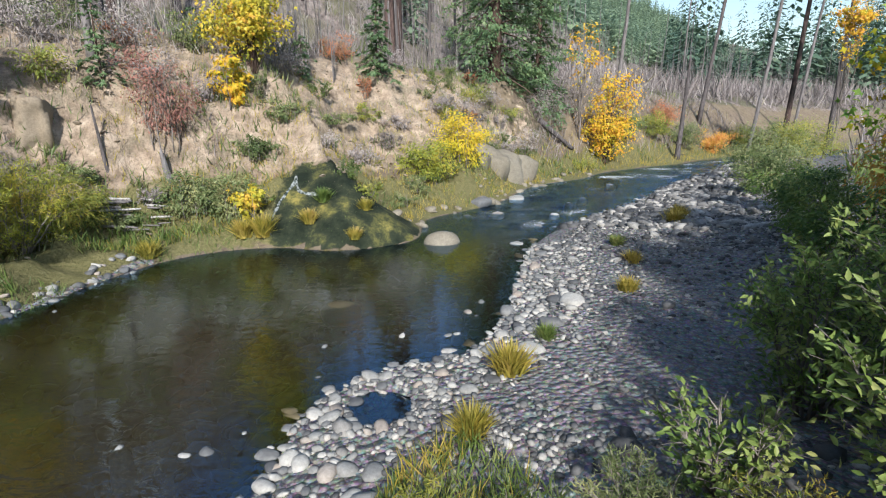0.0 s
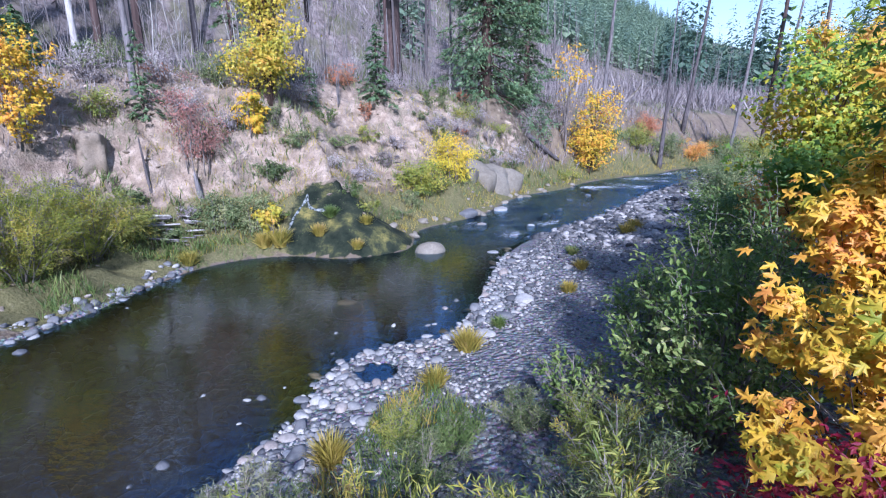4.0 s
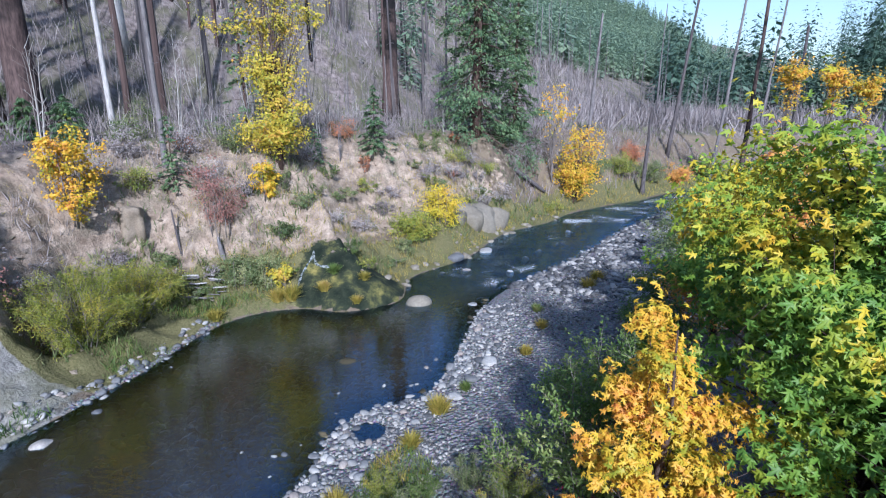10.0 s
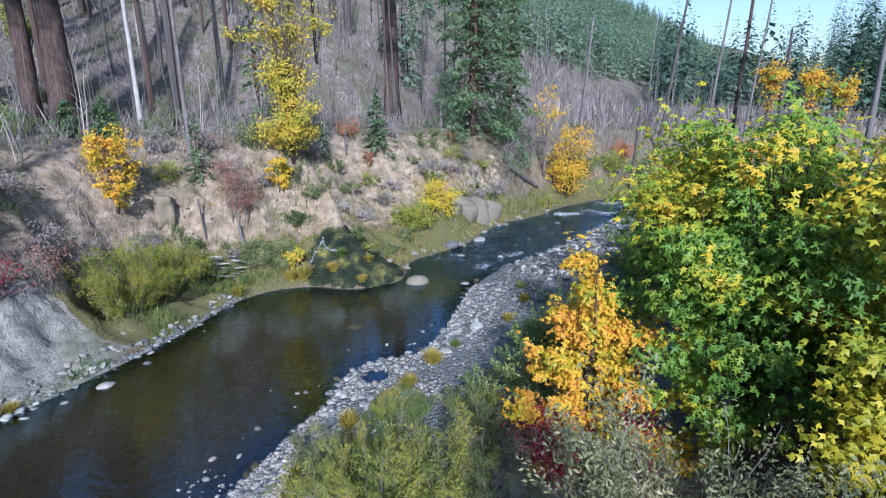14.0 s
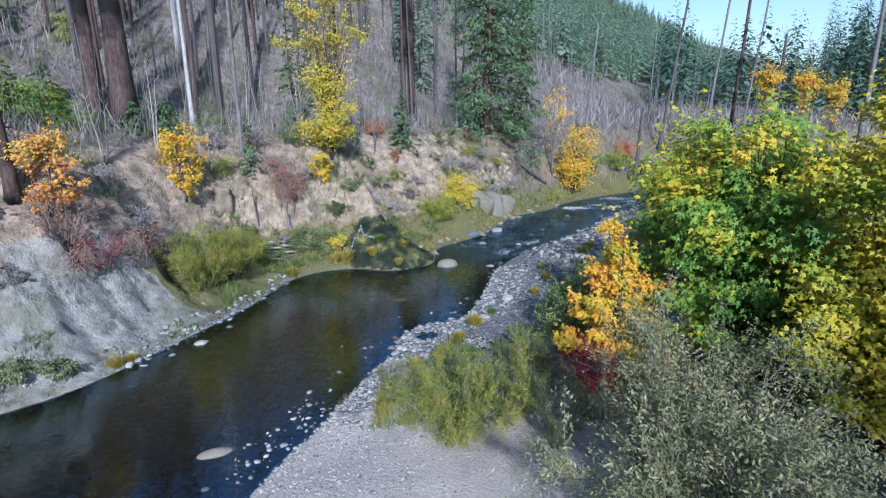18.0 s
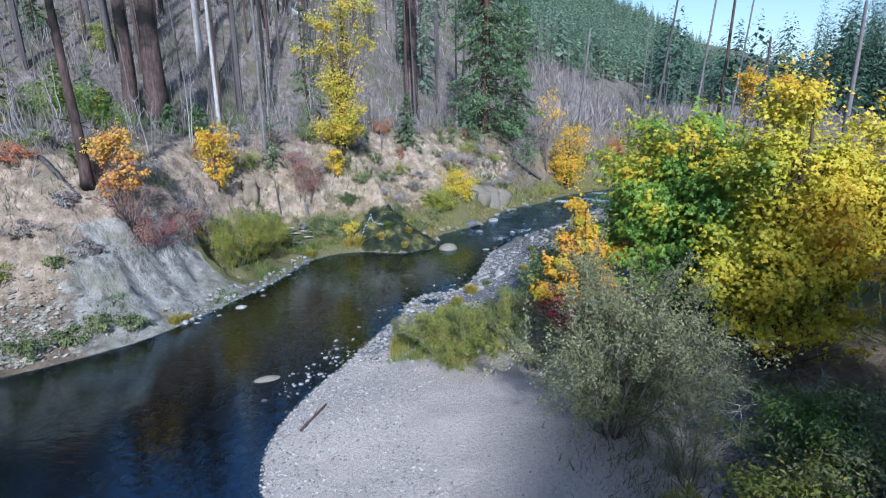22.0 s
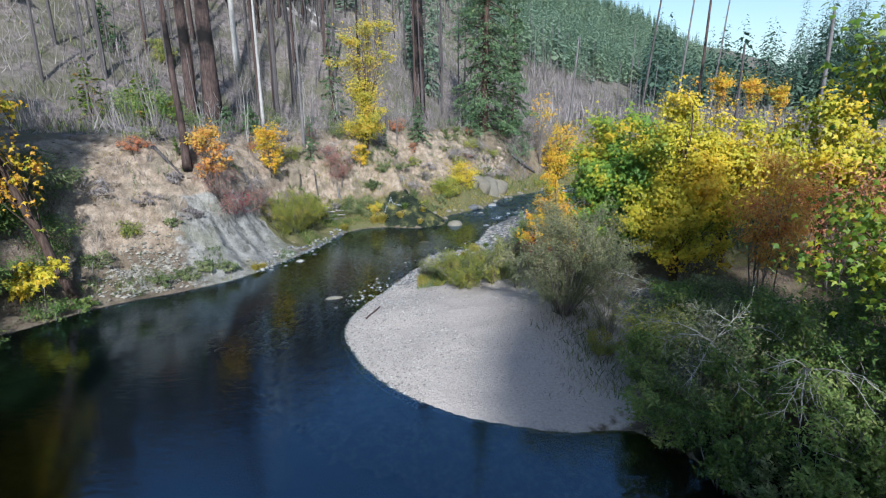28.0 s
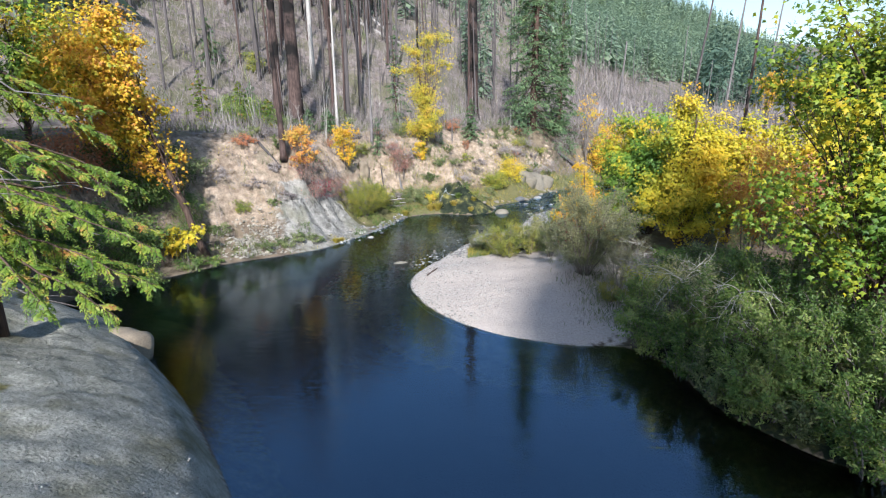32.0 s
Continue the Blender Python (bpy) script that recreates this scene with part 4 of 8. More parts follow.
def snag(name, x, y, height, r, bark, label, seed=0, lean=(0.0, 0.0), stubs=14, broken=True, z=None, group="", stub_len=0.9):
    rng = np.random.default_rng(seed + 700)
    z0 = (ground_z(x, y) if z is None else z) - 0.25
    root = thing(name, x, y, z0, label, "dead tree", group)
    pts = bent((0, 0, 0), (lean[0] * height, lean[1] * height, height), rng, 12, 0.012)
    radii = np.linspace(r, r * (0.45 if broken else 0.12), 12)
    radii[0] *= 1.35
    radii[1] *= 1.08
    v, f = tube(pts, radii, 12)
    w = v[:-2].reshape(12, 12, 3)
    w[:, :, :2] += (rng.normal(0, 0.05, (12, 12, 1)) * (w - pts[:, None, :]))[:, :, :2]
    v[:-2] = w.reshape(-1, 3)
    v[-1][2] += r * 1.5
    bole = link_mesh("trunk", v, f, bark, root, smooth=True)
    for s in range(stubs):
        t = rng.uniform(0.15, 0.97)
        a = rng.random() * 6.28
        p = pts[int(t * 11)]
        l = rng.uniform(0.25, 1.0) * stub_len
        e = p + np.array([math.cos(a) * l, math.sin(a) * l, rng.uniform(-0.5, 0.35) * l])
        v, f = tube(bent(p, e, rng, 5, 0.25), np.linspace(r * 0.16, r * 0.03, 5), 4)
        link_mesh("branch_stub", v, f, bark, bole)
    return root


def willow(name, x, y, r, h, mat, label, seed=0, stems=9, sprigs=9, leaves=5000, size=0.1, group="", category="shrub", sink=0.05, leaf=None, squash=0.35):
    """A many-stemmed willow: arching stems with side shoots, and narrow leaves set along them."""
    rng = np.random.default_rng(seed + 2500)
    root = thing(name, x, y, ground_z(x, y) - sink, label, category, group)
    a_, b_ = [], []
    twig = Soup()
    for s in range(stems):
        w = 6.28 * (s + rng.uniform(-0.4, 0.4)) / stems
        u = math.sqrt(rng.uniform(0.02, 1.0))
        out = np.array([math.cos(w), math.sin(w), 0])
        tip = out * r * u + np.array([0, 0, h * rng.uniform(0.85, 1.1) * (1 - squash * u * u)])
        pts = bent(out * 0.12 * min(r, 1.5), tip, rng, 9, 0.12, 0.08)
        rad = 0.008 + 0.006 * h
        v, f = tube(pts, np.linspace(rad, 0.004, 9), 5)
        link_mesh("stem", v, f, TWIG, root, smooth=True)
        a_.append(pts[5])
        b_.append(pts[8])
        for k in range(sprigs):
            i = int(rng.integers(1, 8))
            p = pts[i]
            d = unit(unit(pts[min(i + 1, 8)] - pts[i - 1]) * 0.7 + rng.normal(0, 0.55, 3) + out * 0.25 + np.array([0, 0, 0.15]))
            q = p + d * rng.uniform(0.14, 0.36) * (0.45 * h + 0.55 * r)
            q[2] = max(q[2], 0.08)
            v, f = tube(bent(p, q, rng, 4, 0.12, 0.05), [0.006, 0.005, 0.003, 0.002], 3)
            twig.add(v, f)
            a_.append(p)
            b_.append(q)
    tagged(twig.mesh("twig_spread", TWIG, root), kind="stuff")
    a_, b_ = np.array(a_), np.array(b_)
    L = np.linalg.norm(b_ - a_, axis=1)
    k = rng.choice(len(a_), leaves, p=L / L.sum())
    t = rng.uniform(0.1, 1.05, (leaves, 1))
    d = unit(b_[k] - a_[k])
    al = unit(d * 0.8 + rng.normal(0, 0.6, (leaves, 3)))
    p = a_[k] + (b_[k] - a_[k]) * t + al * size * 0.5 + rng.normal(0, 0.02 + 0.012 * h, (leaves, 3))
    m = p[:, 2] > 0.03
    ob = strew("crown", mat, *(leaf or NARROW_LEAF), p[m], size * rng.uniform(0.6, 1.25, m.sum()), facing(rng.normal(0, 0.7, (m.sum(), 3)) + np.array([0, -0.3, 0.8]), rng, 0.3, al[m]), root)
    tagged(ob, kind="stuff")
    return root


def tuft(name, x, y, r, h, mat, label, seed=0, blades=260, group="", category="grass"):
    rng = np.random.default_rng(seed + 900)
    z0 = ground_z(x, y)
    root = thing(name, x, y, z0 - 0.03, label, category, group)
    d = rng.normal(0, 1, (blades, 2))
    out = np.concatenate([d, np.zeros((blades, 1))], axis=1)
    p = out * r * 0.16
    al = unit(out) * rng.uniform(0.1, 1.0, (blades, 1)) + np.array([0, 0, 1.0])
    ob = strew("foliage", mat, *BLADE, p, h * rng.uniform(0.6, 1.25, blades), facing(-unit(out) + np.array([0, 0, 0.3]), rng, 0.3, al), root)
    # blades bend over at their tips
    tagged(ob, kind="stuff")
    return root


def blades_over(name, xs, ys, h, mat, label, seed=0, category="grass", width=1.0):
    rng = np.random.default_rng(seed + 1100)
    n = len(xs)
    p = np.stack([xs, ys, ground_zs(xs, ys) - 0.02], axis=1)
    al = rng.normal(0, 0.35, (n, 3))
    al[:, 2] = 1.0
    t = [(a * width, b, c) for a, b, c in BLADE[0]]
    ob = strew(name, mat, t, BLADE[1], p, h * rng.uniform(0.5, 1.3, n), facing(rng.normal(0, 1, (n, 3)) * np.array([1, 1, 0.2]), rng, 0.2, al))
    return tagged(ob, label, category, kind="stuff")


# ---- stones ----
def ball(subdiv):
    bm = bmesh.new()
    bmesh.ops.create_icosphere(bm, subdivisions=subdiv, radius=1.0)
    v = np.array([p.co[:] for p in bm.verts])
    f = [tuple(q.index for q in g.verts) for g in bm.faces]
    bm.free()
    return v, f


BALL1, BALL2, BALL3 = ball(1), ball(2), ball(3)
CHIP = (np.array([(1, 0, 0), (-1, 0, 0), (0, 1, 0), (0, -1, 0), (0.1, 0.1, 1), (0, 0, -1.0)]), [(0, 2, 4), (2, 1, 4), (1, 3, 4), (3, 0, 4), (2, 0, 5), (1, 2, 5), (3, 1, 5), (0, 3, 5)])


def rough_ball(base, seed, amp=0.16, scale=1.1, flat=0.62, long=1.3, angular=0.0):
    v = base[0].copy()
    o = np.full(len(v), seed * 3.1)
    v *= (1 + amp * (lattice(v[:, 0] + o, v[:, 1], v[:, 2], scale, seed) + 0.5 * lattice(v[:, 0], v[:, 1] + o, v[:, 2], scale / 2, seed + 1)))[:, None]
    if angular:
        v = np.sign(v) * np.abs(v) ** (1 - angular)
    return v * np.array([long, 1.0, flat]), base[1]


STONE_SHAPES = []
for k in range(8):
    v, f = rough_ball(BALL2, 40 + k, 0.26, 0.9, 0.42 + 0.05 * (k % 4), 1.15 + 0.12 * (k % 3), 0.16)
    me = bpy.data.meshes.new("stone")
    me.from_pydata(v.tolist(), [], f)
    me.polygons.foreach_set("use_smooth", [True] * len(f))
    me.materials.append(STONE)
    STONE_SHAPES.append(me)


def lay_stones(xs, ys, sizes, seed, group, label, proud=0.45):
    rng = np.random.default_rng(seed)
    zs = ground_zs(xs, ys)
    for x, y, z, r in zip(xs, ys, zs, sizes):
        ob = new("stone", STONE_SHAPES[int(rng.integers(0, 8))])
        ob.matrix_basis = pose(x, y, z + r * 0.5 * (proud - 0.25), rng.normal(0, 9), rng.normal(0, 9), rng.uniform(0, 360)) @ Matrix.Diagonal((r, r * rng.uniform(0.8, 1.05), r * rng.uniform(0.85, 1.25), 1))
        tagged(ob, label, "stone", group)


def strew_stones(name, xs, ys, sizes, seed, label, mat, base=1, proud=0.1, amp=0.15, angular=0.0, z=None):
    rng = np.random.default_rng(seed)
    n = len(xs)
    zs = ground_zs(xs, ys) if z is None else np.full(n, z)
    t = rough_ball((CHIP, BALL1, BALL2)[base], seed, amp, 1.0, 0.6, 1.25, angular)
    w = rng.uniform(0, 6.28, n)
    fr = np.zeros((n, 3, 3))
    fr[:, 0, 0], fr[:, 1, 0], fr[:, 0, 1], fr[:, 1, 1], fr[:, 2, 2] = np.cos(w), np.sin(w), -np.sin(w) * rng.uniform(0.7, 1.1, n), np.cos(w) * rng.uniform(0.7, 1.1, n), rng.uniform(0.7, 1.3, n)
    fr[:, 2, 0] = rng.normal(0, 0.2, n)
    fr[:, 2, 1] = rng.normal(0, 0.2, n)
    ob = strew(name, mat, t[0], t[1], np.stack([xs, ys, zs + sizes * proud], axis=1), sizes, fr)
    ob.data.polygons.foreach_set("use_smooth", [base > 0] * len(ob.data.polygons))
    return tagged(ob, label, "gravel", kind="stuff")


rs = np.random.default_rng(77)


def on_shore(n, line, y_lo, y_hi, d_lo, d_hi, side, power=1.0):
    """Places on the land beside a bank line."""
    k = [i for i in range(len(line) - 1) if y_lo <= line[i][1] <= y_hi]
    seg = np.array([np.linalg.norm(line[i + 1] - line[i]) for i in k])
    c = np.array(k)[rs.choice(len(k), n, p=seg / seg.sum())]
    t = rs.random(n)[:, None]
    e = line[c + 1] - line[c]
    p = line[c] + t * e
    m = unit(np.stack([-e[:, 1], e[:, 0]], axis=1))
    d = d_lo + (d_hi - d_lo) * rs.random(n) ** power
    p = p + m * d[:, None] * side
    return p[:, 0], p[:, 1]


def spaced(xs, ys, gap):
    keep = []
    for i in range(len(xs)):
        if all((xs[i] - xs[j]) ** 2 + (ys[i] - ys[j]) ** 2 > gap * gap for j in keep):
            keep.append(i)
    return xs[keep], ys[keep]


# pale cobbles along the water's edge, singly
xs, ys = on_shore(900, RIGHT, 3.2, 14, -0.12, 1.3, 1, 1.3)
xs, ys = spaced(xs, ys, 0.15)
xs, ys = xs[:290], ys[:290]
lay_stones(xs, ys, (0.04 + 0.075 * rs.random(len(xs)) ** 1.4) * np.where(rs.random(len(xs)) < 0.1, 1.6, 1.0), 5, "cobbles at the water's edge", "rounded pale gray cobble on the gravel bar")
# stones standing in the water and larger single ones
for x, y, r in [(-2.6, 4.55, 0.16), (-1.9, 4.5, 0.13), (-2.45, 5.0, 0.09), (-3.3, 2.9, 0.2), (-3.9, 1.8, 0.16), (0.25, 7.6, 0.12), (0.6, 8.4, 0.13), (0.75, 9.1, 0.12), (2.2, 13.9, 0.24), (2.6, 12.3, 0.22), (1.3, 6.6, 0.2), (1.8, 7.4, 0.2), (2.4, 8.4, 0.28),
                (-8.4, 4.9, 0.3), (-8.0, 6.2, 0.17), (-8.9, 4.0, 0.14), (-8.3, 6.9, 0.14), (-9.4, 3.3, 0.15), (-7.1, 9.4, 0.13), (-7.4, 8.6, 0.12), (-5.2, 0.1, 0.12), (-4.9, 0.8, 0.1), (-4.4, 1.4, 0.13), (3.3, 16.4, 0.2), (4.3, 18.4, 0.22), (2.1, 18.6, 0.3), (0.9, 18.0, 0.25), (1.6, 20.4, 0.5), (3.4, 22.3, 0.5), (-3.6, 4.6, 0.13), (-4.6, 2.5, 0.15), (-5.8, -0.4, 0.1), (6.5, 22.5, 0.25), (9.5, 27.5, 0.3), (5.5, 21, 0.22)]:
    z = ground_z(x, y)
    r *= 0.78
    v, f = rough_ball(BALL3, int(abs(x * 13 + y * 7)) % 90 + 3, 0.26, 0.9, 0.5, 1.25, 0.12)
    ob = link_mesh("river_stone", v, f, STONE, smooth=True)
    top = max(z, -0.02)
    ob.matrix_basis = pose(x, y, top + r * 0.06, 0, 0, (x * 77 + y * 31) % 360) @ Matrix.Diagonal((r, r, r * 1.15, 1))
    if z < -0.1:
        ob.matrix_basis = pose(x, y, 0.5 * (z - 0.05 + r * 0.45), 0, 0, (x * 77) % 360) @ Matrix.Diagonal((r, r, (r * 0.45 - z + 0.05) / 1.15, 1))
    tagged(ob, "rounded gray stone breaking the river's surface" if z < 0 else "rounded gray stone on the gravel", "stone", "stones in the river")
v, f = rough_ball(BALL3, 8, 0.12, 1.2, 0.62, 1.35)
boulder = tagged(link_mesh("boulder", v, f, BOULDER, smooth=True), "pale rounded boulder at the head of the pool", "boulder")
boulder.matrix_basis = pose(-0.05, 14.0, -0.05, 3, -4, 5) @ Matrix.Diagonal((0.42, 0.42, 0.66, 1))
v, f = rough_ball(BALL3, 19, 0.14, 1.2, 0.5, 1.4)
sunk = tagged(link_mesh("sunken_rock", v, f, STONE_WET, smooth=True), "brown rock just awash in the pool", "rock")
sunk.matrix_basis = pose(-2.05, 9.0, -0.2, 0, 0, 10) @ Matrix.Diagonal((0.32, 0.36, 0.5, 1))
v, f = rough_ball(BALL3, 23, 0.15, 1.2, 0.4, 1.5)
flat_rock = tagged(link_mesh("flat_rock", v, f, BOULDER, smooth=True), "flat pale rock lying in the shallows", "rock")
flat_rock.matrix_basis = pose(-5.35, -0.75, -0.07, 0, 0, 25) @ Matrix.Diagonal((0.3, 0.24, 0.3, 1))

# the joined rest: cobbles of the bar, gravel, stones of the far shore, the bed
xs, ys = on_shore(2600, RIGHT, 0.5, 14, -0.25, 1.5, 1, 1.5)
strew_stones("pale_cobbles", xs, ys, 0.016 + 0.055 * rs.random(len(xs)) ** 1.5, 61, "pale gray cobbles along the water's edge", STONE, 1, 0.12, 0.22)
xs, ys = on_shore(11000, RIGHT, 2.5, 22, 0.6, 7.5, 1, 1.0)
near = (ys < 9) & (rs.random(len(ys)) < 0.8)
strew_stones("near_cobbles", xs[near], ys[near], 0.012 + 0.042 * rs.random(near.sum()) ** 2, 71, "gray cobbles packed over the gravel bar", BAR_STONE, 1, 0.1)
xs, ys = xs[~near], ys[~near]
strew_stones("bar_cobbles", xs, ys, (0.018 + 0.055 * rs.random(len(xs)) ** 2) * np.where(rs.random(len(xs)) < 0.04, 2.2, 1), 62, "gray cobbles packed over the gravel bar", BAR_STONE, 1, 0.1)
xs, ys = on_shore(2000, RIGHT, 16, 46, -0.3, 5.0, 1, 1.2)
strew_stones("upper_cobbles", xs, ys, rs.uniform(0.08, 0.24, len(xs)), 63, "gray cobbles beside the riffle", BAR_STONE, 1, 0.1)
xs, ys = on_shore(11000, RIGHT, -8.5, 3.8, -0.15, 3.2, 1, 2.8)
strew_stones("bar_gravel", xs, ys, 0.010 + 0.034 * rs.random(len(xs)) ** 2.4, 64, "small pale gravel at the edge of the sand bar", PALE_STONE, 0, 0.25)
xs, ys = rs.uniform(-4, 4.5, 2600), rs.uniform(-9.2, 1.5, 2600)
_, dl_, dr_, _, _ = survey(xs, ys)
xs, ys = xs[dr_ > 0.4], ys[dr_ > 0.4]
strew_stones("sand_pebbles", xs, ys, 0.007 + 0.024 * rs.random(len(xs)) ** 2, 65, "pebbles strewn on the sand bar", PALE_STONE, 0, 0.2)
xs, ys = on_shore(120, LEFT, 6.2, 11.5, -0.25, 0.6, 1, 1.2)
strew_stones("shore_cobbles", xs, ys, 0.03 + 0.1 * rs.random(len(xs)) ** 2, 66, "pale cobbles along the far shore", STONE, 2, 0.15, 0.3, 0.2)
xs, ys = on_shore(130, LEFT, 2.6, 6.4, -0.15, 0.9, 1, 1.4)
strew_stones("clay_foot_stones", xs, ys, 0.02 + 0.09 * rs.random(len(xs)) ** 2.5, 73, "pale stones at the foot of the clay", STONE, 2, 0.1, 0.3, 0.25)
xs, ys = on_shore(60, LEFT, 15, 34, -0.5, 1.1, 1, 1.2)
strew_stones("bank_rocks", xs, ys, 0.07 + 0.24 * rs.random(len(xs)) ** 2, 67, "brown rocks at the foot of the bank", BOULDER, 2, 0.1, 0.2, 0.15)
xs, ys = rs.normal(-13.9, 0.8, 1100), rs.normal(0.5, 0.8, 1100)
_, dl_, dr_, _, _ = survey(xs, ys)
m = (dl_ > 0.2) & (dl_ < 3.2)
strew_stones("rubble", xs[m], ys[m], rs.uniform(0.03, 0.11, m.sum()), 68, "angular pale rubble fallen from the bank", RUBBLE, 0, 0.3, 0.5)
xs, ys = rs.uniform(-19, 6, 5200), rs.uniform(-3, 31, 5200)
_, dl_, dr_, _, _ = survey(xs, ys)
m = (dl_ > 1.2) & (dl_ < 7.5) & (fbm(xs, ys, 1.8, 88, 3) > -0.1) & ((np.exp(-(((xs + 10.9) / 3.1) ** 2 + ((ys - 3.6) / 3.9) ** 2)) < 0.4) | (ys > 7.4))
strew_stones("clods", xs[m], ys[m], 0.025 + 0.15 * rs.random(m.sum()) ** 3, 72, "loose clods and stones on the eroded slope", SANDSTONE, 0, 0.15, 0.5)
xs, ys = rs.uniform(-6, 1.5, 90), rs.uniform(-2.0, 9, 90)
_, dl_, dr_, _, _ = survey(xs, ys)
m = (dr_ < 0.0) & (dr_ > -1.3)
strew_stones("awash_stones", xs[m], ys[m], rs.uniform(0.03, 0.1, m.sum()), 69, "small stones awash in the shallows", STONE, 2, -0.3, z=0.0)
xs, ys = on_shore(75, RIGHT, -1.8, 1.4, -1.5, 0.0, 1, 0.6)
strew_stones("riffle_stones", xs, ys, 0.02 + 0.07 * rs.random(len(xs)) ** 2, 74, "pale stones breaking the water beside the bar", PALE_STONE, 1, -0.1, 0.25, 0.1, z=0.0)
xs, ys = rs.uniform(-9, 3, 2600), rs.uniform(-4, 15, 2600)
_, dl_, dr_, _, _ = survey(xs, ys)
m = (dl_ < -0.2) & (dr_ < -0.1)
strew_stones("bed_cobbles", xs[m], ys[m], rs.uniform(0.06, 0.2, m.sum()), 70, "brown cobbles on the river bed", STONE_WET, 1, 0.05)
for k, (x, y, r, h) in enumerate([(2.6, 25.4, 0.95, 1.5), (3.5, 26.6, 1.1, 1.7), (2.0, 24.2, 0.6, 0.8), (4.6, 27.9, 0.9, 1.3)]):
    v, f = rough_ball(BALL3, 31 + k, 0.42, 0.75, 0.9, 1.1, 0.4)
    ob = tagged(link_mesh("white_rock", v, f, BOULDER, smooth=True), "pale weathered rock outcrop in the bank", "rock", "outcrop rocks")
    ob.matrix_basis = pose(x - 0.3, y + 0.3, ground_z(x, y) + h * 0.05, 8, 6, 40 * k) @ Matrix.Diagonal((r, r, h * 0.8, 1))
v, f = rough_ball(BALL3, 57, 0.6, 0.6, 1.4, 0.85, 0.42)
nose = tagged(link_mesh("sandstone_knob", v, f, SANDSTONE, smooth=True), "rounded sandstone knob standing out of the cliff", "rock")
nose.matrix_basis = pose(-11.2, 13.7, ground_z(-11.2, 13.7) + 0.0, 0, 6, 30) @ Matrix.Diagonal((0.46, 0.5, 0.52, 1))


xs, ys = rs.uniform(-14, -3, 3200), rs.uniform(-24, -11, 3200)
_, dl_, dr_, _, _ = survey(xs, ys)
m = (dl_ > 0.5) & (dl_ < 6.5) & (fbm(xs, ys, 1.6, 95, 3) > 0.0)
strew_stones("ledge_chips", xs[m], ys[m], 0.008 + 0.035 * rs.random(m.sum()) ** 3, 76, "chips of stone strewn over the pale ledge", BAR_STONE, 0, 0.2, 0.5)
v, f = rough_ball(BALL3, 84, 0.3, 0.9, 0.9, 1.15, 0.2)
ob = tagged(link_mesh("boulder", v, f, SANDSTONE, smooth=True), "gray rounded boulder between the ledge and the water", "boulder")
ob.matrix_basis = pose(-11.6, -12.2, 0.35, 6, 4, 50) @ Matrix.Diagonal((0.6, 0.55, 0.9, 1))


# ---- trees and shrubs by the water ----
broadleaf("bigleaf_maple", 7.7, 1.7, [(0, 0, 4.0, 3.3, 2.8, 2.3), (-1.8, -0.3, 3.2, 1.4, 1.7, 1.5), (1.5, -1.2, 2.6, 2.4, 1.8, 1.5), (-0.6, -0.6, 5.4, 1.8, 1.6, 0.9), (-1.5, -1.8, 2.0, 1.6, 1.3, 1.3), (0.6, -2.2, 2.2, 1.9, 1.3, 1.4), (-2.3, -1.3, 1.3, 1.2, 1.1, 1.1)], MAPLE_LEAF, MAPLE_GREEN, BARK, 27000, 0.145, "bigleaf maple half turned from green to gold", seed=1, clumps=210, trunk=0.2, clump_r=0.26)
broadleaf("golden_maple", 4.0, 0.9, [(-0.1, 0.1, 3.8, 0.45, 0.5, 0.6), (0.05, 0.1, 2.9, 0.75, 0.7, 0.5), (-0.65, -0.2, 2.2, 0.75, 0.7, 0.4), (0.35, -0.4, 1.9, 0.7, 0.7, 0.45), (-0.95, -0.6, 1.6, 0.65, 0.6, 0.4), (0.3, -0.7, 1.2, 0.9, 0.7, 0.45), (-0.6, -0.8, 0.7, 0.6, 0.6, 0.35), (0.9, -0.5, 0.7, 0.8, 0.7, 0.4), (0.8, 0.0, 2.4, 0.7, 0.6, 0.45)], MAPLE_LEAF, MAPLE_GOLD, BARK, 8200, 0.112, "young bigleaf maple with golden orange leaves", seed=2, clumps=84, trunk=0.08, clump_r=0.5)
broadleaf("yellow_maple", 7.9, -2.0, [(0, 0, 4.8, 1.5, 1.5, 2.6), (0.6, -0.2, 3.0, 1.4, 1.4, 1.6), (-0.6, -0.6, 2.5, 1.6, 1.3, 1.4), (0.2, -0.6, 1.5, 1.9, 1.4, 0.9)], SMALL_MAPLE, MAPLE_LIME, BARK, 26000, 0.118, "tall bigleaf maple with lime and yellow leaves", seed=3, clumps=120, trunk=0.15, clump_r=0.3)
broadleaf("yellow_maple", 10.4, -1.0, [(0, 0, 3.8, 1.5, 1.5, 2.2)], SMALL_MAPLE, MAPLE_LIME, BARK, 6500, 0.16, "slim bigleaf maple turning yellow behind the others", seed=33, clumps=50, trunk=0.11, clump_r=0.34)
willow("gray_willow", 3.4, -4.2, 2.5, 3.9, WILLOW_GRAY, "gray-green willow on the sand bar", 4, 20, 26, 46000, 0.064, category="tree", leaf=OVAL_LEAF)
willow("yellow_willow", 0.0, -0.7, 1.6, 1.6, WILLOW_YELLOW, "low willow bush turning yellow on the gravel", 5, 18, 14, 13000, 0.09)
willow("yellow_willow", 1.3, -0.3, 0.9, 1.9, WILLOW_YELLOW, "upright willow bush turning yellow on the gravel", 55, 10, 12, 5000, 0.09)
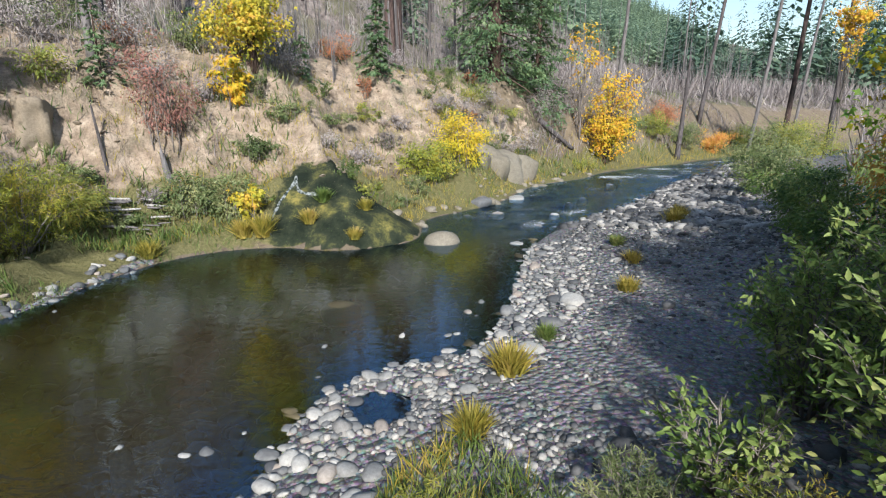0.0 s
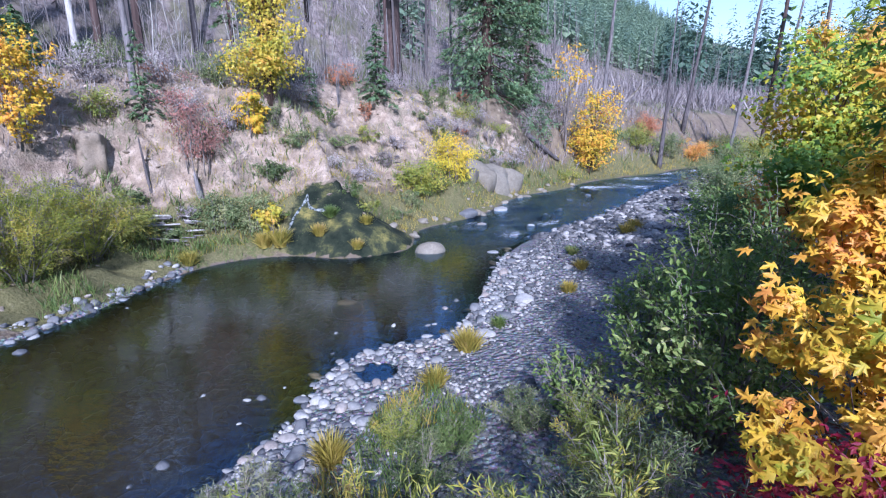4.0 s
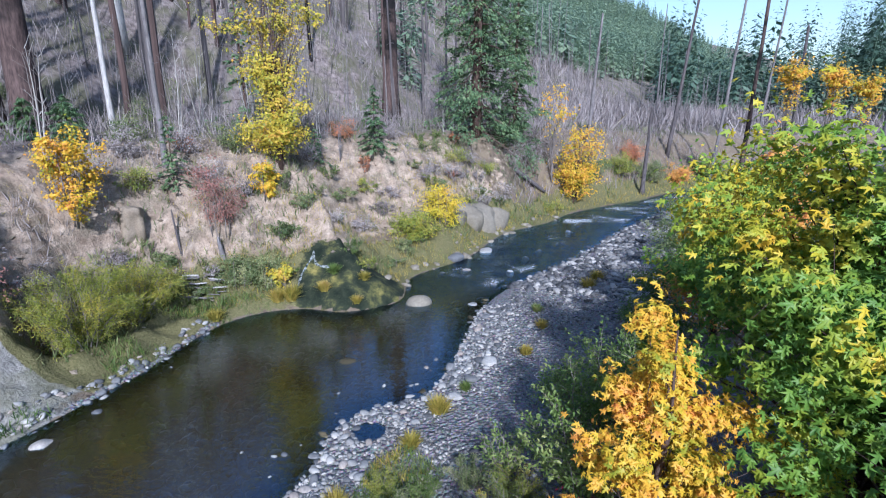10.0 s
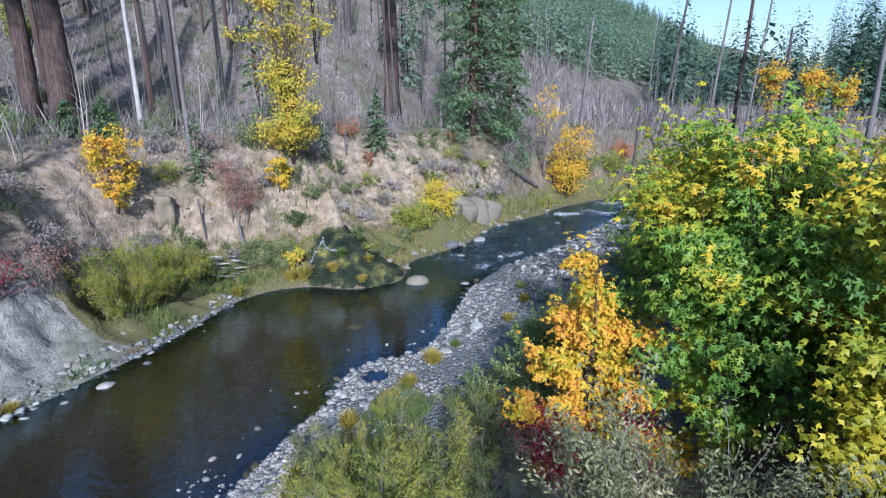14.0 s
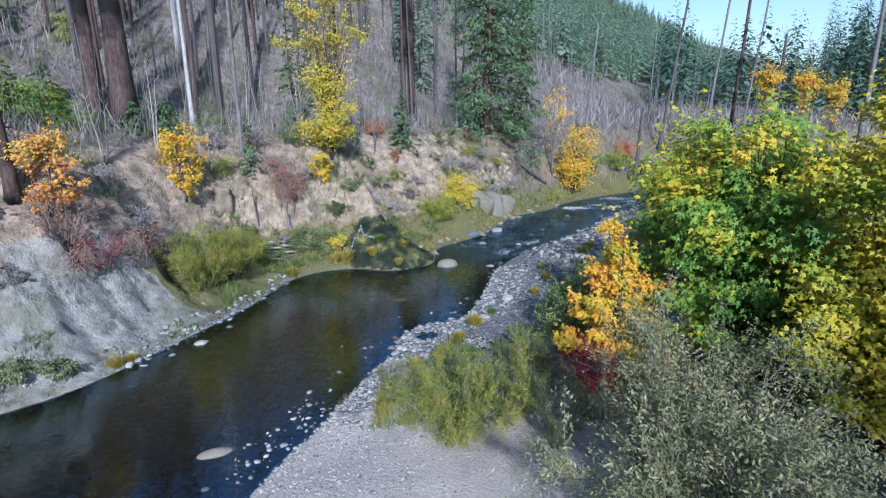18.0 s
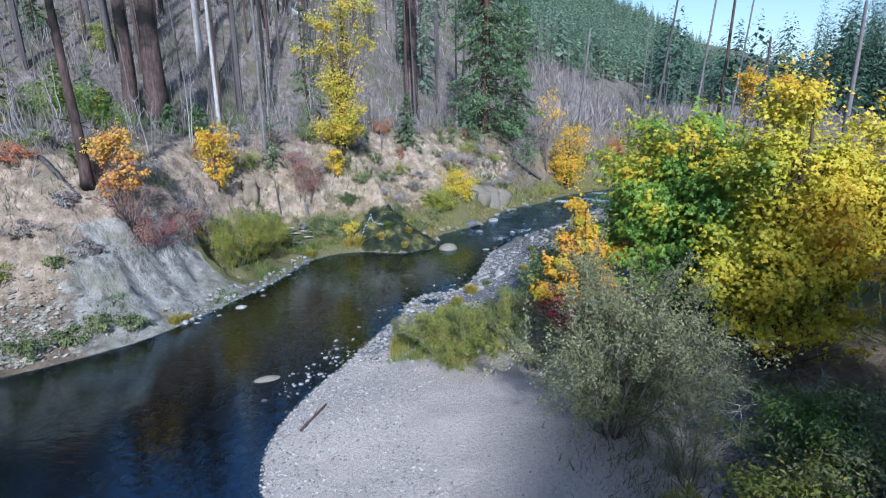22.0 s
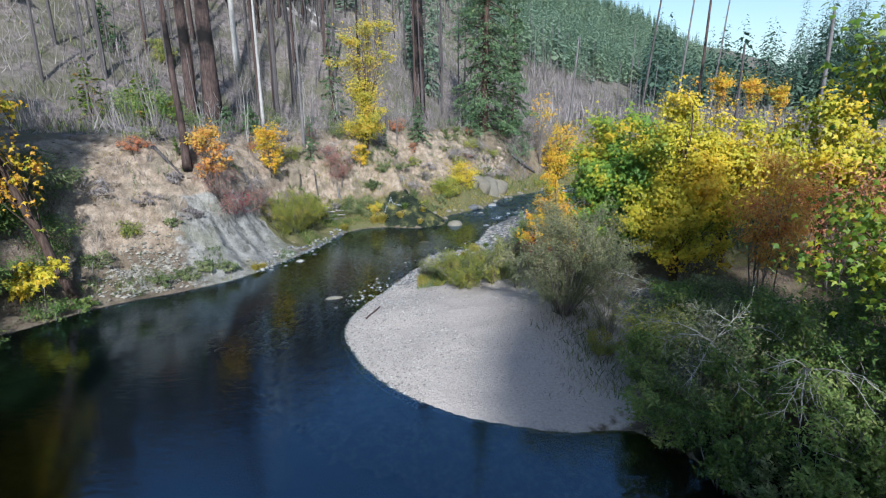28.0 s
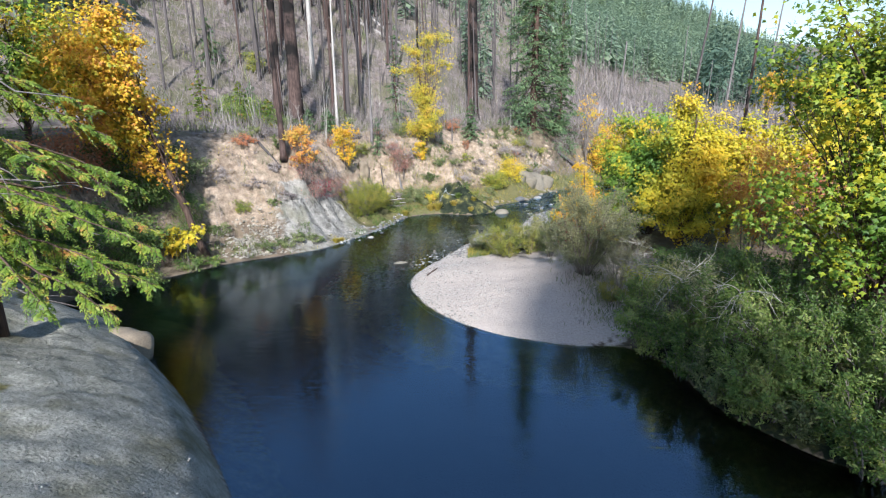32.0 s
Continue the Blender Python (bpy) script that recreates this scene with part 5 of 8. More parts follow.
broadleaf("rust_shrub", 9.8, -4.4, [(0, 0, 3.6, 1.3, 1.3, 1.6), (-0.2, -0.3, 2.6, 1.2, 1.1, 0.9)], OVAL_LEAF, MAPLE_ORANGE, TWIG, 7000, 0.11, "rust red shrub losing its leaves", category="shrub", seed=6, clumps=50, stems=5, trunk=0.05, clump_r=0.38, limbs=8)
broadleaf("rust_shrub", 12.6, -4.0, [(0, 0, 3.0, 1.9, 1.7, 2.0)], OVAL_LEAF, RUST_LEAVES, TWIG, 3400, 0.15, "thin rust brown shrub behind the willows", category="shrub", seed=36, clumps=44, stems=5, trunk=0.05, clump_r=0.38, limbs=8)
broadleaf("amber_maple", 13.6, -1.8, [(0, 0, 4.2, 2.6, 2.2, 2.0)], SMALL_MAPLE, MAPLE_LIME, BARK, 7000, 0.18, "bigleaf maple with amber leaves behind the shrubs", seed=37, clumps=56, trunk=0.13, clump_r=0.32)
broadleaf("riverside_maple", 9.3, -12.0, [(0, 0, 6.6, 3.0, 2.6, 3.6), (-1.6, 0.3, 6.6, 1.8, 1.6, 1.6), (-0.6, 0.3, 3.4, 2.6, 2.2, 1.8)], SMALL_MAPLE, MAPLE_BANK, BARK, 24000, 0.14, "bigleaf maple over the dark bank, green turning yellow", seed=7, clumps=170, trunk=0.2, clump_r=0.27)
broadleaf("water_willow", 5.6, -9.4, [(0, 0, 1.5, 1.8, 1.4, 1.3), (-0.6, -1.0, 0.9, 1.2, 1.2, 0.9)], OVAL_LEAF, WILLOW_GRAY, TWIG, 8000, 0.08, "gray-green willow hanging over the water", category="shrub", seed=8, clumps=80, stems=6, trunk=0.06, clump_r=0.36)
broadleaf("bank_maple", 8.9, 8.4, [(0, 0, 4.2, 1.6, 1.5, 1.5), (-0.5, -0.5, 2.6, 1.7, 1.5, 1.2), (0.9, 0.2, 3.2, 1.4, 1.3, 1.3)], SMALL_MAPLE, MAPLE_GREEN, BARK, 9000, 0.13, "bigleaf maple beside the gravel, green with orange tips", seed=61, clumps=80, trunk=0.1, clump_r=0.32)
broadleaf("rust_maple", 12.0, 11.1, [(0, 0, 4.6, 0.9, 0.9, 1.3), (0.3, -0.2, 3.0, 1.0, 1.0, 1.0)], SMALL_MAPLE, MAPLE_ORANGE, BARK, 2200, 0.17, "young maple with rust orange leaves behind the others", seed=62, clumps=40, trunk=0.08, clump_r=0.34)
# undergrowth of the right bank
UNDER = [
    (4.7, 3.5, 1.3, 2.8, SUNLIT_GREEN, BIG_OVAL, "dense green shrub beside the gravel"),
    (5.9, 5.7, 1.2, 1.7, BROAD_GREEN, OVAL_LEAF, "dense green shrub beside the gravel"),
    (4.6, 5.2, 0.8, 1.3, SUNLIT_GREEN, BIG_OVAL, "low green shrub on the gravel"),
    (7.3, 8.4, 1.3, 1.7, BROAD_GREEN, OVAL_LEAF, "dark green shrub under the maples"),
    (9.2, 11.8, 1.5, 1.9, BROAD_GREEN, OVAL_LEAF, "dark green shrub under the maples"),
    (8.8, 8.6, 1.2, 3.0, MAPLE_ORANGE, OVAL_LEAF, "shrub with orange and rust leaves"),
    (11.2, 15.0, 1.6, 1.6, BROAD_GREEN, OVAL_LEAF, "dark green shrub on the far gravel"),
    (13.4, 20.5, 1.9, 2.0, WILLOW, OVAL_LEAF, "pale green brush along the river"),
    (17.5, 26.5, 2.2, 3.0, WILLOW, OVAL_LEAF, "pale green brush along the river"),
    (23.0, 32.0, 2.6, 3.4, WILLOW_YELLOW, OVAL_LEAF, "yellowing brush along the river"),
    (3.5, 2.4, 1.15, 2.4, SUNLIT_GREEN, BIG_OVAL, "green dogwood with arching stems"),
    (3.9, 4.6, 1.0, 1.9, SUNLIT_GREEN, BIG_OVAL, "green dogwood with arching stems"),
    (2.0, 0.6, 0.8, 1.6, WILLOW, NARROW_LEAF, "leafy willow shoots with pale narrow leaves"),
    (2.2, -1.4, 0.8, 1.5, WILLOW, NARROW_LEAF, "pale green willow shoots with narrow leaves"),
    (3.2, -0.7, 0.9, 1.8, WILLOW_GRAY, NARROW_LEAF, "gray willow brush under the golden maple"),
    (3.35, 0.2, 0.85, 1.9, RED_LEAVES, OVAL_LEAF, "crimson dogwood under the golden maple"),
    (4.3, -0.2, 0.9, 1.6, RED_LEAVES, OVAL_LEAF, "crimson dogwood under the golden maple"),
    (5.2, -3.6, 1.3, 1.8, WILLOW_GRAY, NARROW_LEAF, "gray brush behind the willow"),
    (6.6, -5.4, 1.4, 1.8, BROAD_GREEN, OVAL_LEAF, "dark green brush in the shade"),
    (8.4, -7.0, 1.6, 2.2, BROAD_GREEN, OVAL_LEAF, "dark green brush in the shade"),
    (5.3, -6.9, 1.1, 1.7, WILLOW_YELLOW, OVAL_LEAF, "yellow-green bush at the edge of the sand"),
    (6.9, -8.2, 1.4, 1.9, BROAD_GREEN, OVAL_LEAF, "dark green brush in the shade"),
    (7.6, -10.2, 1.5, 2.2, BROAD_GREEN, OVAL_LEAF, "dark green brush over the bank"),
    (6.6, -12.4, 1.1, 1.5, BROAD_GREEN, OVAL_LEAF, "gray brush overhanging the river"),
    (8.2, -14.2, 1.3, 1.8, BROAD_GREEN, OVAL_LEAF, "dark brush overhanging the river"),
    (9.4, -16.0, 1.3, 1.8, BROAD_GREEN, OVAL_LEAF, "dark brush overhanging the river"),
    (11.5, -8.5, 2.0, 2.8, BROAD_GREEN, OVAL_LEAF, "tall dark thicket behind the bank"),
    (12.5, -12.5, 2.2, 3.2, BROAD_GREEN, OVAL_LEAF, "tall dark thicket behind the bank"),
    (5.9, -13.4, 1.0, 1.4, BROAD_GREEN, OVAL_LEAF, "dark brush overhanging the river"),
    (7.2, -15.4, 1.1, 1.6, BROAD_GREEN, OVAL_LEAF, "dark brush overhanging the river"),
    (9.0, -18.0, 1.4, 1.8, BROAD_GREEN, OVAL_LEAF, "dark brush overhanging the river"),
    (10.5, -14.5, 1.8, 2.4, BROAD_GREEN, OVAL_LEAF, "dark thicket behind the bank"),
    (10.8, -18.5, 1.8, 2.4, BROAD_GREEN, OVAL_LEAF, "dark thicket behind the bank"),
    (4.6, -8.4, 0.9, 1.2, WILLOW, OVAL_LEAF, "green brush at the corner of the sand bar"),
    (14.5, -6.5, 2.4, 3.4, WILLOW, OVAL_LEAF, "tall green thicket behind the shrubs"),
    (10.6, 3.2, 2.0, 2.8, BROAD_GREEN, OVAL_LEAF, "green thicket behind the maples"),
    (11.8, 6.6, 2.2, 3.0, WILLOW, OVAL_LEAF, "green thicket behind the maples"),
    (14.5, 11.5, 2.6, 3.2, WILLOW, OVAL_LEAF, "green thicket behind the maples"),
    (4.3, -10.3, 0.9, 1.3, BROAD_GREEN, OVAL_LEAF, "green willow leaning over the water"),
    (4.9, -11.6, 1.0, 1.4, BROAD_GREEN, OVAL_LEAF, "green willow leaning over the water"),
    (5.3, -12.9, 0.8, 0.9, WILLOW, OVAL_LEAF, "gray-green willow leaning over the water"),
    (6.1, -13.8, 0.9, 1.0, BROAD_GREEN, OVAL_LEAF, "dark brush overhanging the river"),
    (6.0, -10.6, 1.2, 1.8, SUNLIT_GREEN, OVAL_LEAF, "leafy brush over the bank"),
    (7.1, -13.6, 1.1, 1.2, BROAD_GREEN, OVAL_LEAF, "dark brush over the bank"),
    (6.9, -6.6, 1.3, 1.6, WILLOW_GRAY, OVAL_LEAF, "gray brush in the shade"),
    (7.8, -5.6, 1.3, 1.8, WILLOW, OVAL_LEAF, "gray-green brush in the shade"),
    (4.5, -5.5, 0.9, 1.7, WILLOW_GRAY, NARROW_LEAF, "gray willow shoots beside the sand"),
    (3.9, -6.6, 0.6, 0.8, WILLOW_YELLOW, NARROW_LEAF, "low yellowing shoots at the edge of the sand"),
    (-1.5, 1.3, 0.5, 0.9, WILLOW_GRAY, NARROW_LEAF, "gray willow shoots with narrow leaves"),
    (-0.9, 0.8, 0.6, 1.0, WILLOW, NARROW_LEAF, "leafy willow shoots with pale narrow leaves"),
    (-0.1, 0.3, 0.6, 0.9, GRASS_GREEN, NARROW_LEAF, "green willow shoots with narrow leaves"),
    (0.9, 0.5, 0.6, 1.1, WILLOW, NARROW_LEAF, "leafy willow shoots with pale narrow leaves"),
    (1.7, 0.3, 0.6, 1.2, WILLOW_GRAY, NARROW_LEAF, "gray willow brush on the gravel"),
    (2.2, 1.7, 0.6, 1.1, WILLOW_YELLOW, NARROW_LEAF, "yellow-green willow shoots with narrow leaves"),
    (2.2, 3.2, 0.6, 0.9, SUNLIT_GREEN, BIG_OVAL, "low green dogwood on the gravel"),
    (1.5, 3.1, 0.45, 0.45, WILLOW, NARROW_LEAF, "low leafy weeds on the gravel"),
    (0.6, 2.9, 0.4, 0.4, GRASS_GREEN, NARROW_LEAF, "low leafy weeds on the gravel"),
    (-0.2, 3.1, 0.42, 0.4, WILLOW_YELLOW, NARROW_LEAF, "low yellowing weeds on the gravel"),
    (0.2, 2.3, 0.5, 0.5, WILLOW, NARROW_LEAF, "low leafy weeds on the gravel"),
    (2.3, 2.5, 0.5, 0.6, WILLOW_YELLOW, NARROW_LEAF, "low yellowing weeds on the gravel"),
    (6.4, -14.3, 0.8, 0.8, BROAD_GREEN, OVAL_LEAF, "low dark brush hanging over the water"),
    (5.7, -13.5, 0.8, 0.8, WILLOW, OVAL_LEAF, "low brush hanging over the water"),
    (7.2, -15.0, 0.8, 0.8, BROAD_GREEN, OVAL_LEAF, "low dark brush hanging over the water"),
    (9.0, -11.2, 1.3, 1.7, BROAD_GREEN, OVAL_LEAF, "dark green brush under the maple"),
    (8.2, -12.4, 1.1, 1.4, WILLOW, OVAL_LEAF, "green brush under the maple"),
    (9.8, -13.2, 1.3, 1.6, BROAD_GREEN, OVAL_LEAF, "dark green brush under the maple"),
    (8.2, -9.0, 1.2, 1.7, WILLOW, OVAL_LEAF, "green brush over the bank"),
    (17.0, 2.0, 2.8, 3.6, MAPLE_LIME, OVAL_LEAF, "yellowing thicket behind the maples"),
]
for k, (x, y, r, h, mat, leaf, label) in enumerate(UNDER):
    size = 0.075 if mat is RED_LEAVES else 0.095
    if y < -8.3 and 4 < x < 8.4:
        willow("water_shrub", x, y, r * 1.15, h * 1.25, (WILLOW, SUNLIT_GREEN, BROAD_GREEN, SUNLIT_GREEN, BROAD_GREEN)[k % 5], label, 200 + k, 13, 14, int(2600 + 1500 * r * h), 0.1, "shrubs over the water", leaf=OVAL_LEAF, squash=0.2)
        continue
    if leaf is NARROW_LEAF or leaf is BIG_OVAL:
        willow("willow_shrub", x, y, r * 1.05, h, mat, label, 200 + k, 10 if leaf is NARROW_LEAF else 16, 15 if leaf is NARROW_LEAF else 20, (6400 if h > 0.7 else 3400) if leaf is NARROW_LEAF else int(1900 * r * h), 0.058 if leaf is NARROW_LEAF else 0.082, "shrubs of the gravel bank", leaf=leaf)
        continue
    broadleaf("shrub", x, y, [(0, 0, h * 0.55, r, r * 0.92, h * 0.45)], leaf, mat, TWIG, int((2600 + 850 * r * h) * (0.62 if y < -8.5 else 1)), size * (1 + 0.25 * (r > 1.8)), label, category="shrub", seed=200 + k, clumps=int(26 + 10 * r), stems=5, trunk=0.035, clump_r=0.42, limbs=6, group="shrubs of the gravel bank")

# the left bank
broadleaf("clay_bank_maple", -15.6, -1.6, [(-3.2, -0.6, 7.6, 2.2, 2.0, 2.0), (-1.8, 0.1, 5.3, 1.6, 1.4, 0.9), (-3.6, -0.6, 10.4, 2.2, 2.0, 2.0)], SMALL_MAPLE, MAPLE_GOLD, BARK, 19000, 0.18, "bigleaf maple with orange gold leaves leaning from the bank", seed=9, clumps=80, trunk=0.2, clump_r=0.32, fork=(0.6, 0.95))
broadleaf("low_maple", -16.2, -2.6, [(0, 0, 1.3, 1.2, 1.0, 0.7)], MAPLE_LEAF, MAPLE_LIME, TWIG, 420, 0.22, "low maple shoots with yellow leaves in the shade", category="shrub", seed=40, clumps=12, stems=3, trunk=0.04, clump_r=0.4)
broadleaf("orange_maple", -12.9, 5.6, [(0, 0, 2.2, 0.9, 0.9, 0.9), (0.2, -0.3, 0.9, 1.0, 0.9, 0.7)], SMALL_MAPLE, MAPLE_ORANGE, TWIG, 2200, 0.125, "young maple with orange and red leaves on the cliff", seed=10, clumps=50, stems=4, trunk=0.045, clump_r=0.32)
broadleaf("red_dogwood", -11.9, 4.9, [(0, 0, 0.7, 0.9, 0.8, 0.8)], OVAL_LEAF, ROSE_LEAVES, TWIG, 650, 0.1, "red-brown dogwood hanging over the clay", category="shrub", seed=41, clumps=20, stems=6, trunk=0.03, clump_r=0.45)
willow("red_dogwood", -12.5, 5.1, 1.3, 1.9, ROSE_LEAVES, "dull red dogwood hanging over the clay", 71, 18, 16, 1500, 0.08, leaf=OVAL_LEAF)
willow("red_dogwood", -11.7, 5.6, 1.0, 1.2, RED_LEAVES, "crimson dogwood hanging over the clay", 72, 12, 10, 1000, 0.075, leaf=OVAL_LEAF)
broadleaf("red_dogwood", -11.4, 6.9, [(0, 0, 0.9, 0.9, 0.9, 0.9)], OVAL_LEAF, ROSE_LEAVES, TWIG, 600, 0.1, "red-brown dogwood hanging over the clay", category="shrub", seed=42, clumps=20, stems=6, trunk=0.03, clump_r=0.45)
broadleaf("cliff_maple", -12.1, 12.1, [(0, 0, 2.3, 1.1, 1.0, 1.3), (0.2, -0.4, 1.0, 0.8, 0.7, 0.8)], SMALL_MAPLE, MAPLE_GOLD, TWIG, 2800, 0.125, "young yellow maple on the cliff edge", seed=11, clumps=60, stems=3, trunk=0.06, clump_r=0.3)
broadleaf("tall_yellow_maple", -6.8, 18.3, [(-0.2, 0, 1.6, 1.5, 1.3, 0.8), (0.4, 0.1, 2.5, 1.5, 1.2, 0.6), (-0.1, 0.2, 4.2, 1.1, 1.1, 1.0), (-0.9, 0.3, 6.2, 2.2, 1.6, 0.5), (1.5, 0.3, 6.5, 1.8, 1.4, 0.45), (-0.7, 0.3, 7.6, 2.1, 1.5, 0.5), (0.9, 0.3, 8.6, 1.9, 1.3, 0.6)], SMALL_MAPLE, MAPLE_YELLOW, BARK, 12500, 0.13, "slender bigleaf maple with bright yellow leaves", seed=12, clumps=120, trunk=0.13, clump_r=0.75)
broadleaf("rose_shrub", -8.5, 15.1, [(0, 0, 1.5, 1.3, 1.0, 1.1), (-0.2, 0.2, 2.6, 0.9, 0.8, 0.8)], OVAL_LEAF, ROSE_LEAVES, TWIG, 2600, 0.1, "thin shrub with dull red leaves above the water", category="shrub", seed=13, clumps=40, stems=7, trunk=0.045, clump_r=0.4)
broadleaf("small_yellow_maple", -7.0, 16.8, [(0, 0, 1.0, 0.6, 0.6, 0.9)], MAPLE_LEAF, MAPLE_GOLD, TWIG, 800, 0.15, "small gold maple sapling", seed=14, clumps=26, stems=2, trunk=0.035, clump_r=0.35)
willow("bank_willow", -9.9, 8.7, 1.75, 2.5, WILLOW_BRIGHT, "dense yellow-green willow bush at the river's edge", 15, 26, 18, 22000, 0.095)
willow("bank_willow", -9.6, 10.6, 1.5, 2.0, WILLOW_BRIGHT, "dense yellow-green willow bush at the river's edge", 16, 20, 16, 13000, 0.095)
broadleaf("bank_willow", -9.5, 12.0, [(0, 0, 0.8, 1.1, 0.9, 0.8)], NARROW_LEAF, WILLOW_YELLOW, TWIG, 3400, 0.14, "yellow-green willow bush on the bank", category="shrub", seed=43, clumps=36, stems=6, trunk=0.03, clump_r=0.45)
broadleaf("gray_bush", -7.2, 13.9, [(0, 0, 0.8, 1.1, 0.8, 0.8)], OVAL_LEAF, WILLOW, TWIG, 3000, 0.1, "gray-green bush over the pool", category="shrub", seed=44, clumps=36, stems=6, trunk=0.03, clump_r=0.45)
broadleaf("gray_bush", -6.2, 14.2, [(0, 0, 0.7, 0.8, 0.7, 0.7)], OVAL_LEAF, WILLOW, TWIG, 2000, 0.1, "gray-green bush over the pool", category="shrub", seed=45, clumps=26, stems=6, trunk=0.03, clump_r=0.45)
broadleaf("yellow_bush", -5.6, 14.1, [(0, 0, 0.75, 0.5, 0.5, 0.5)], MAPLE_LEAF, MAPLE_YELLOW, TWIG, 420, 0.14, "small bright yellow bush beside the trickle", category="shrub", seed=46, clumps=12, stems=4, trunk=0.03, clump_r=0.5)
broadleaf("river_bend_maple", 12.4, 37.4, [(0, 0, 2.6, 2.2, 1.8, 2.2), (0.3, 0, 5.4, 1.8, 1.5, 1.8)], SMALL_MAPLE, MAPLE_GOLD, BARK, 4200, 0.18, "yellow and orange maple at the river bend", seed=16, clumps=90, trunk=0.12, clump_r=0.38)
broadleaf("bend_sapling", 10.4, 37.5, [(0, 0, 6.4, 1.6, 1.3, 1.8)], MAPLE_LEAF, MAPLE_GOLD, TWIG, 420, 0.2, "thin tree with sparse orange leaves on the plateau", seed=47, clumps=30, trunk=0.09, clump_r=0.34)
broadleaf("gold_bush", -0.9, 20.6, [(0, 0, 0.8, 1.2, 1.0, 0.9)], OVAL_LEAF, WILLOW_BRIGHT, TWIG, 3600, 0.13, "round yellow-green bush on the bank", category="shrub", seed=17, clumps=34, stems=5, trunk=0.04, clump_r=0.45)
broadleaf("amber_bush", 0.9, 22.3, [(0, 0, 1.2, 1.25, 1.1, 1.25)], OVAL_LEAF, MAPLE_LIME, TWIG, 3600, 0.13, "round amber bush on the bank", category="shrub", seed=18, clumps=34, stems=5, trunk=0.04, clump_r=0.45)
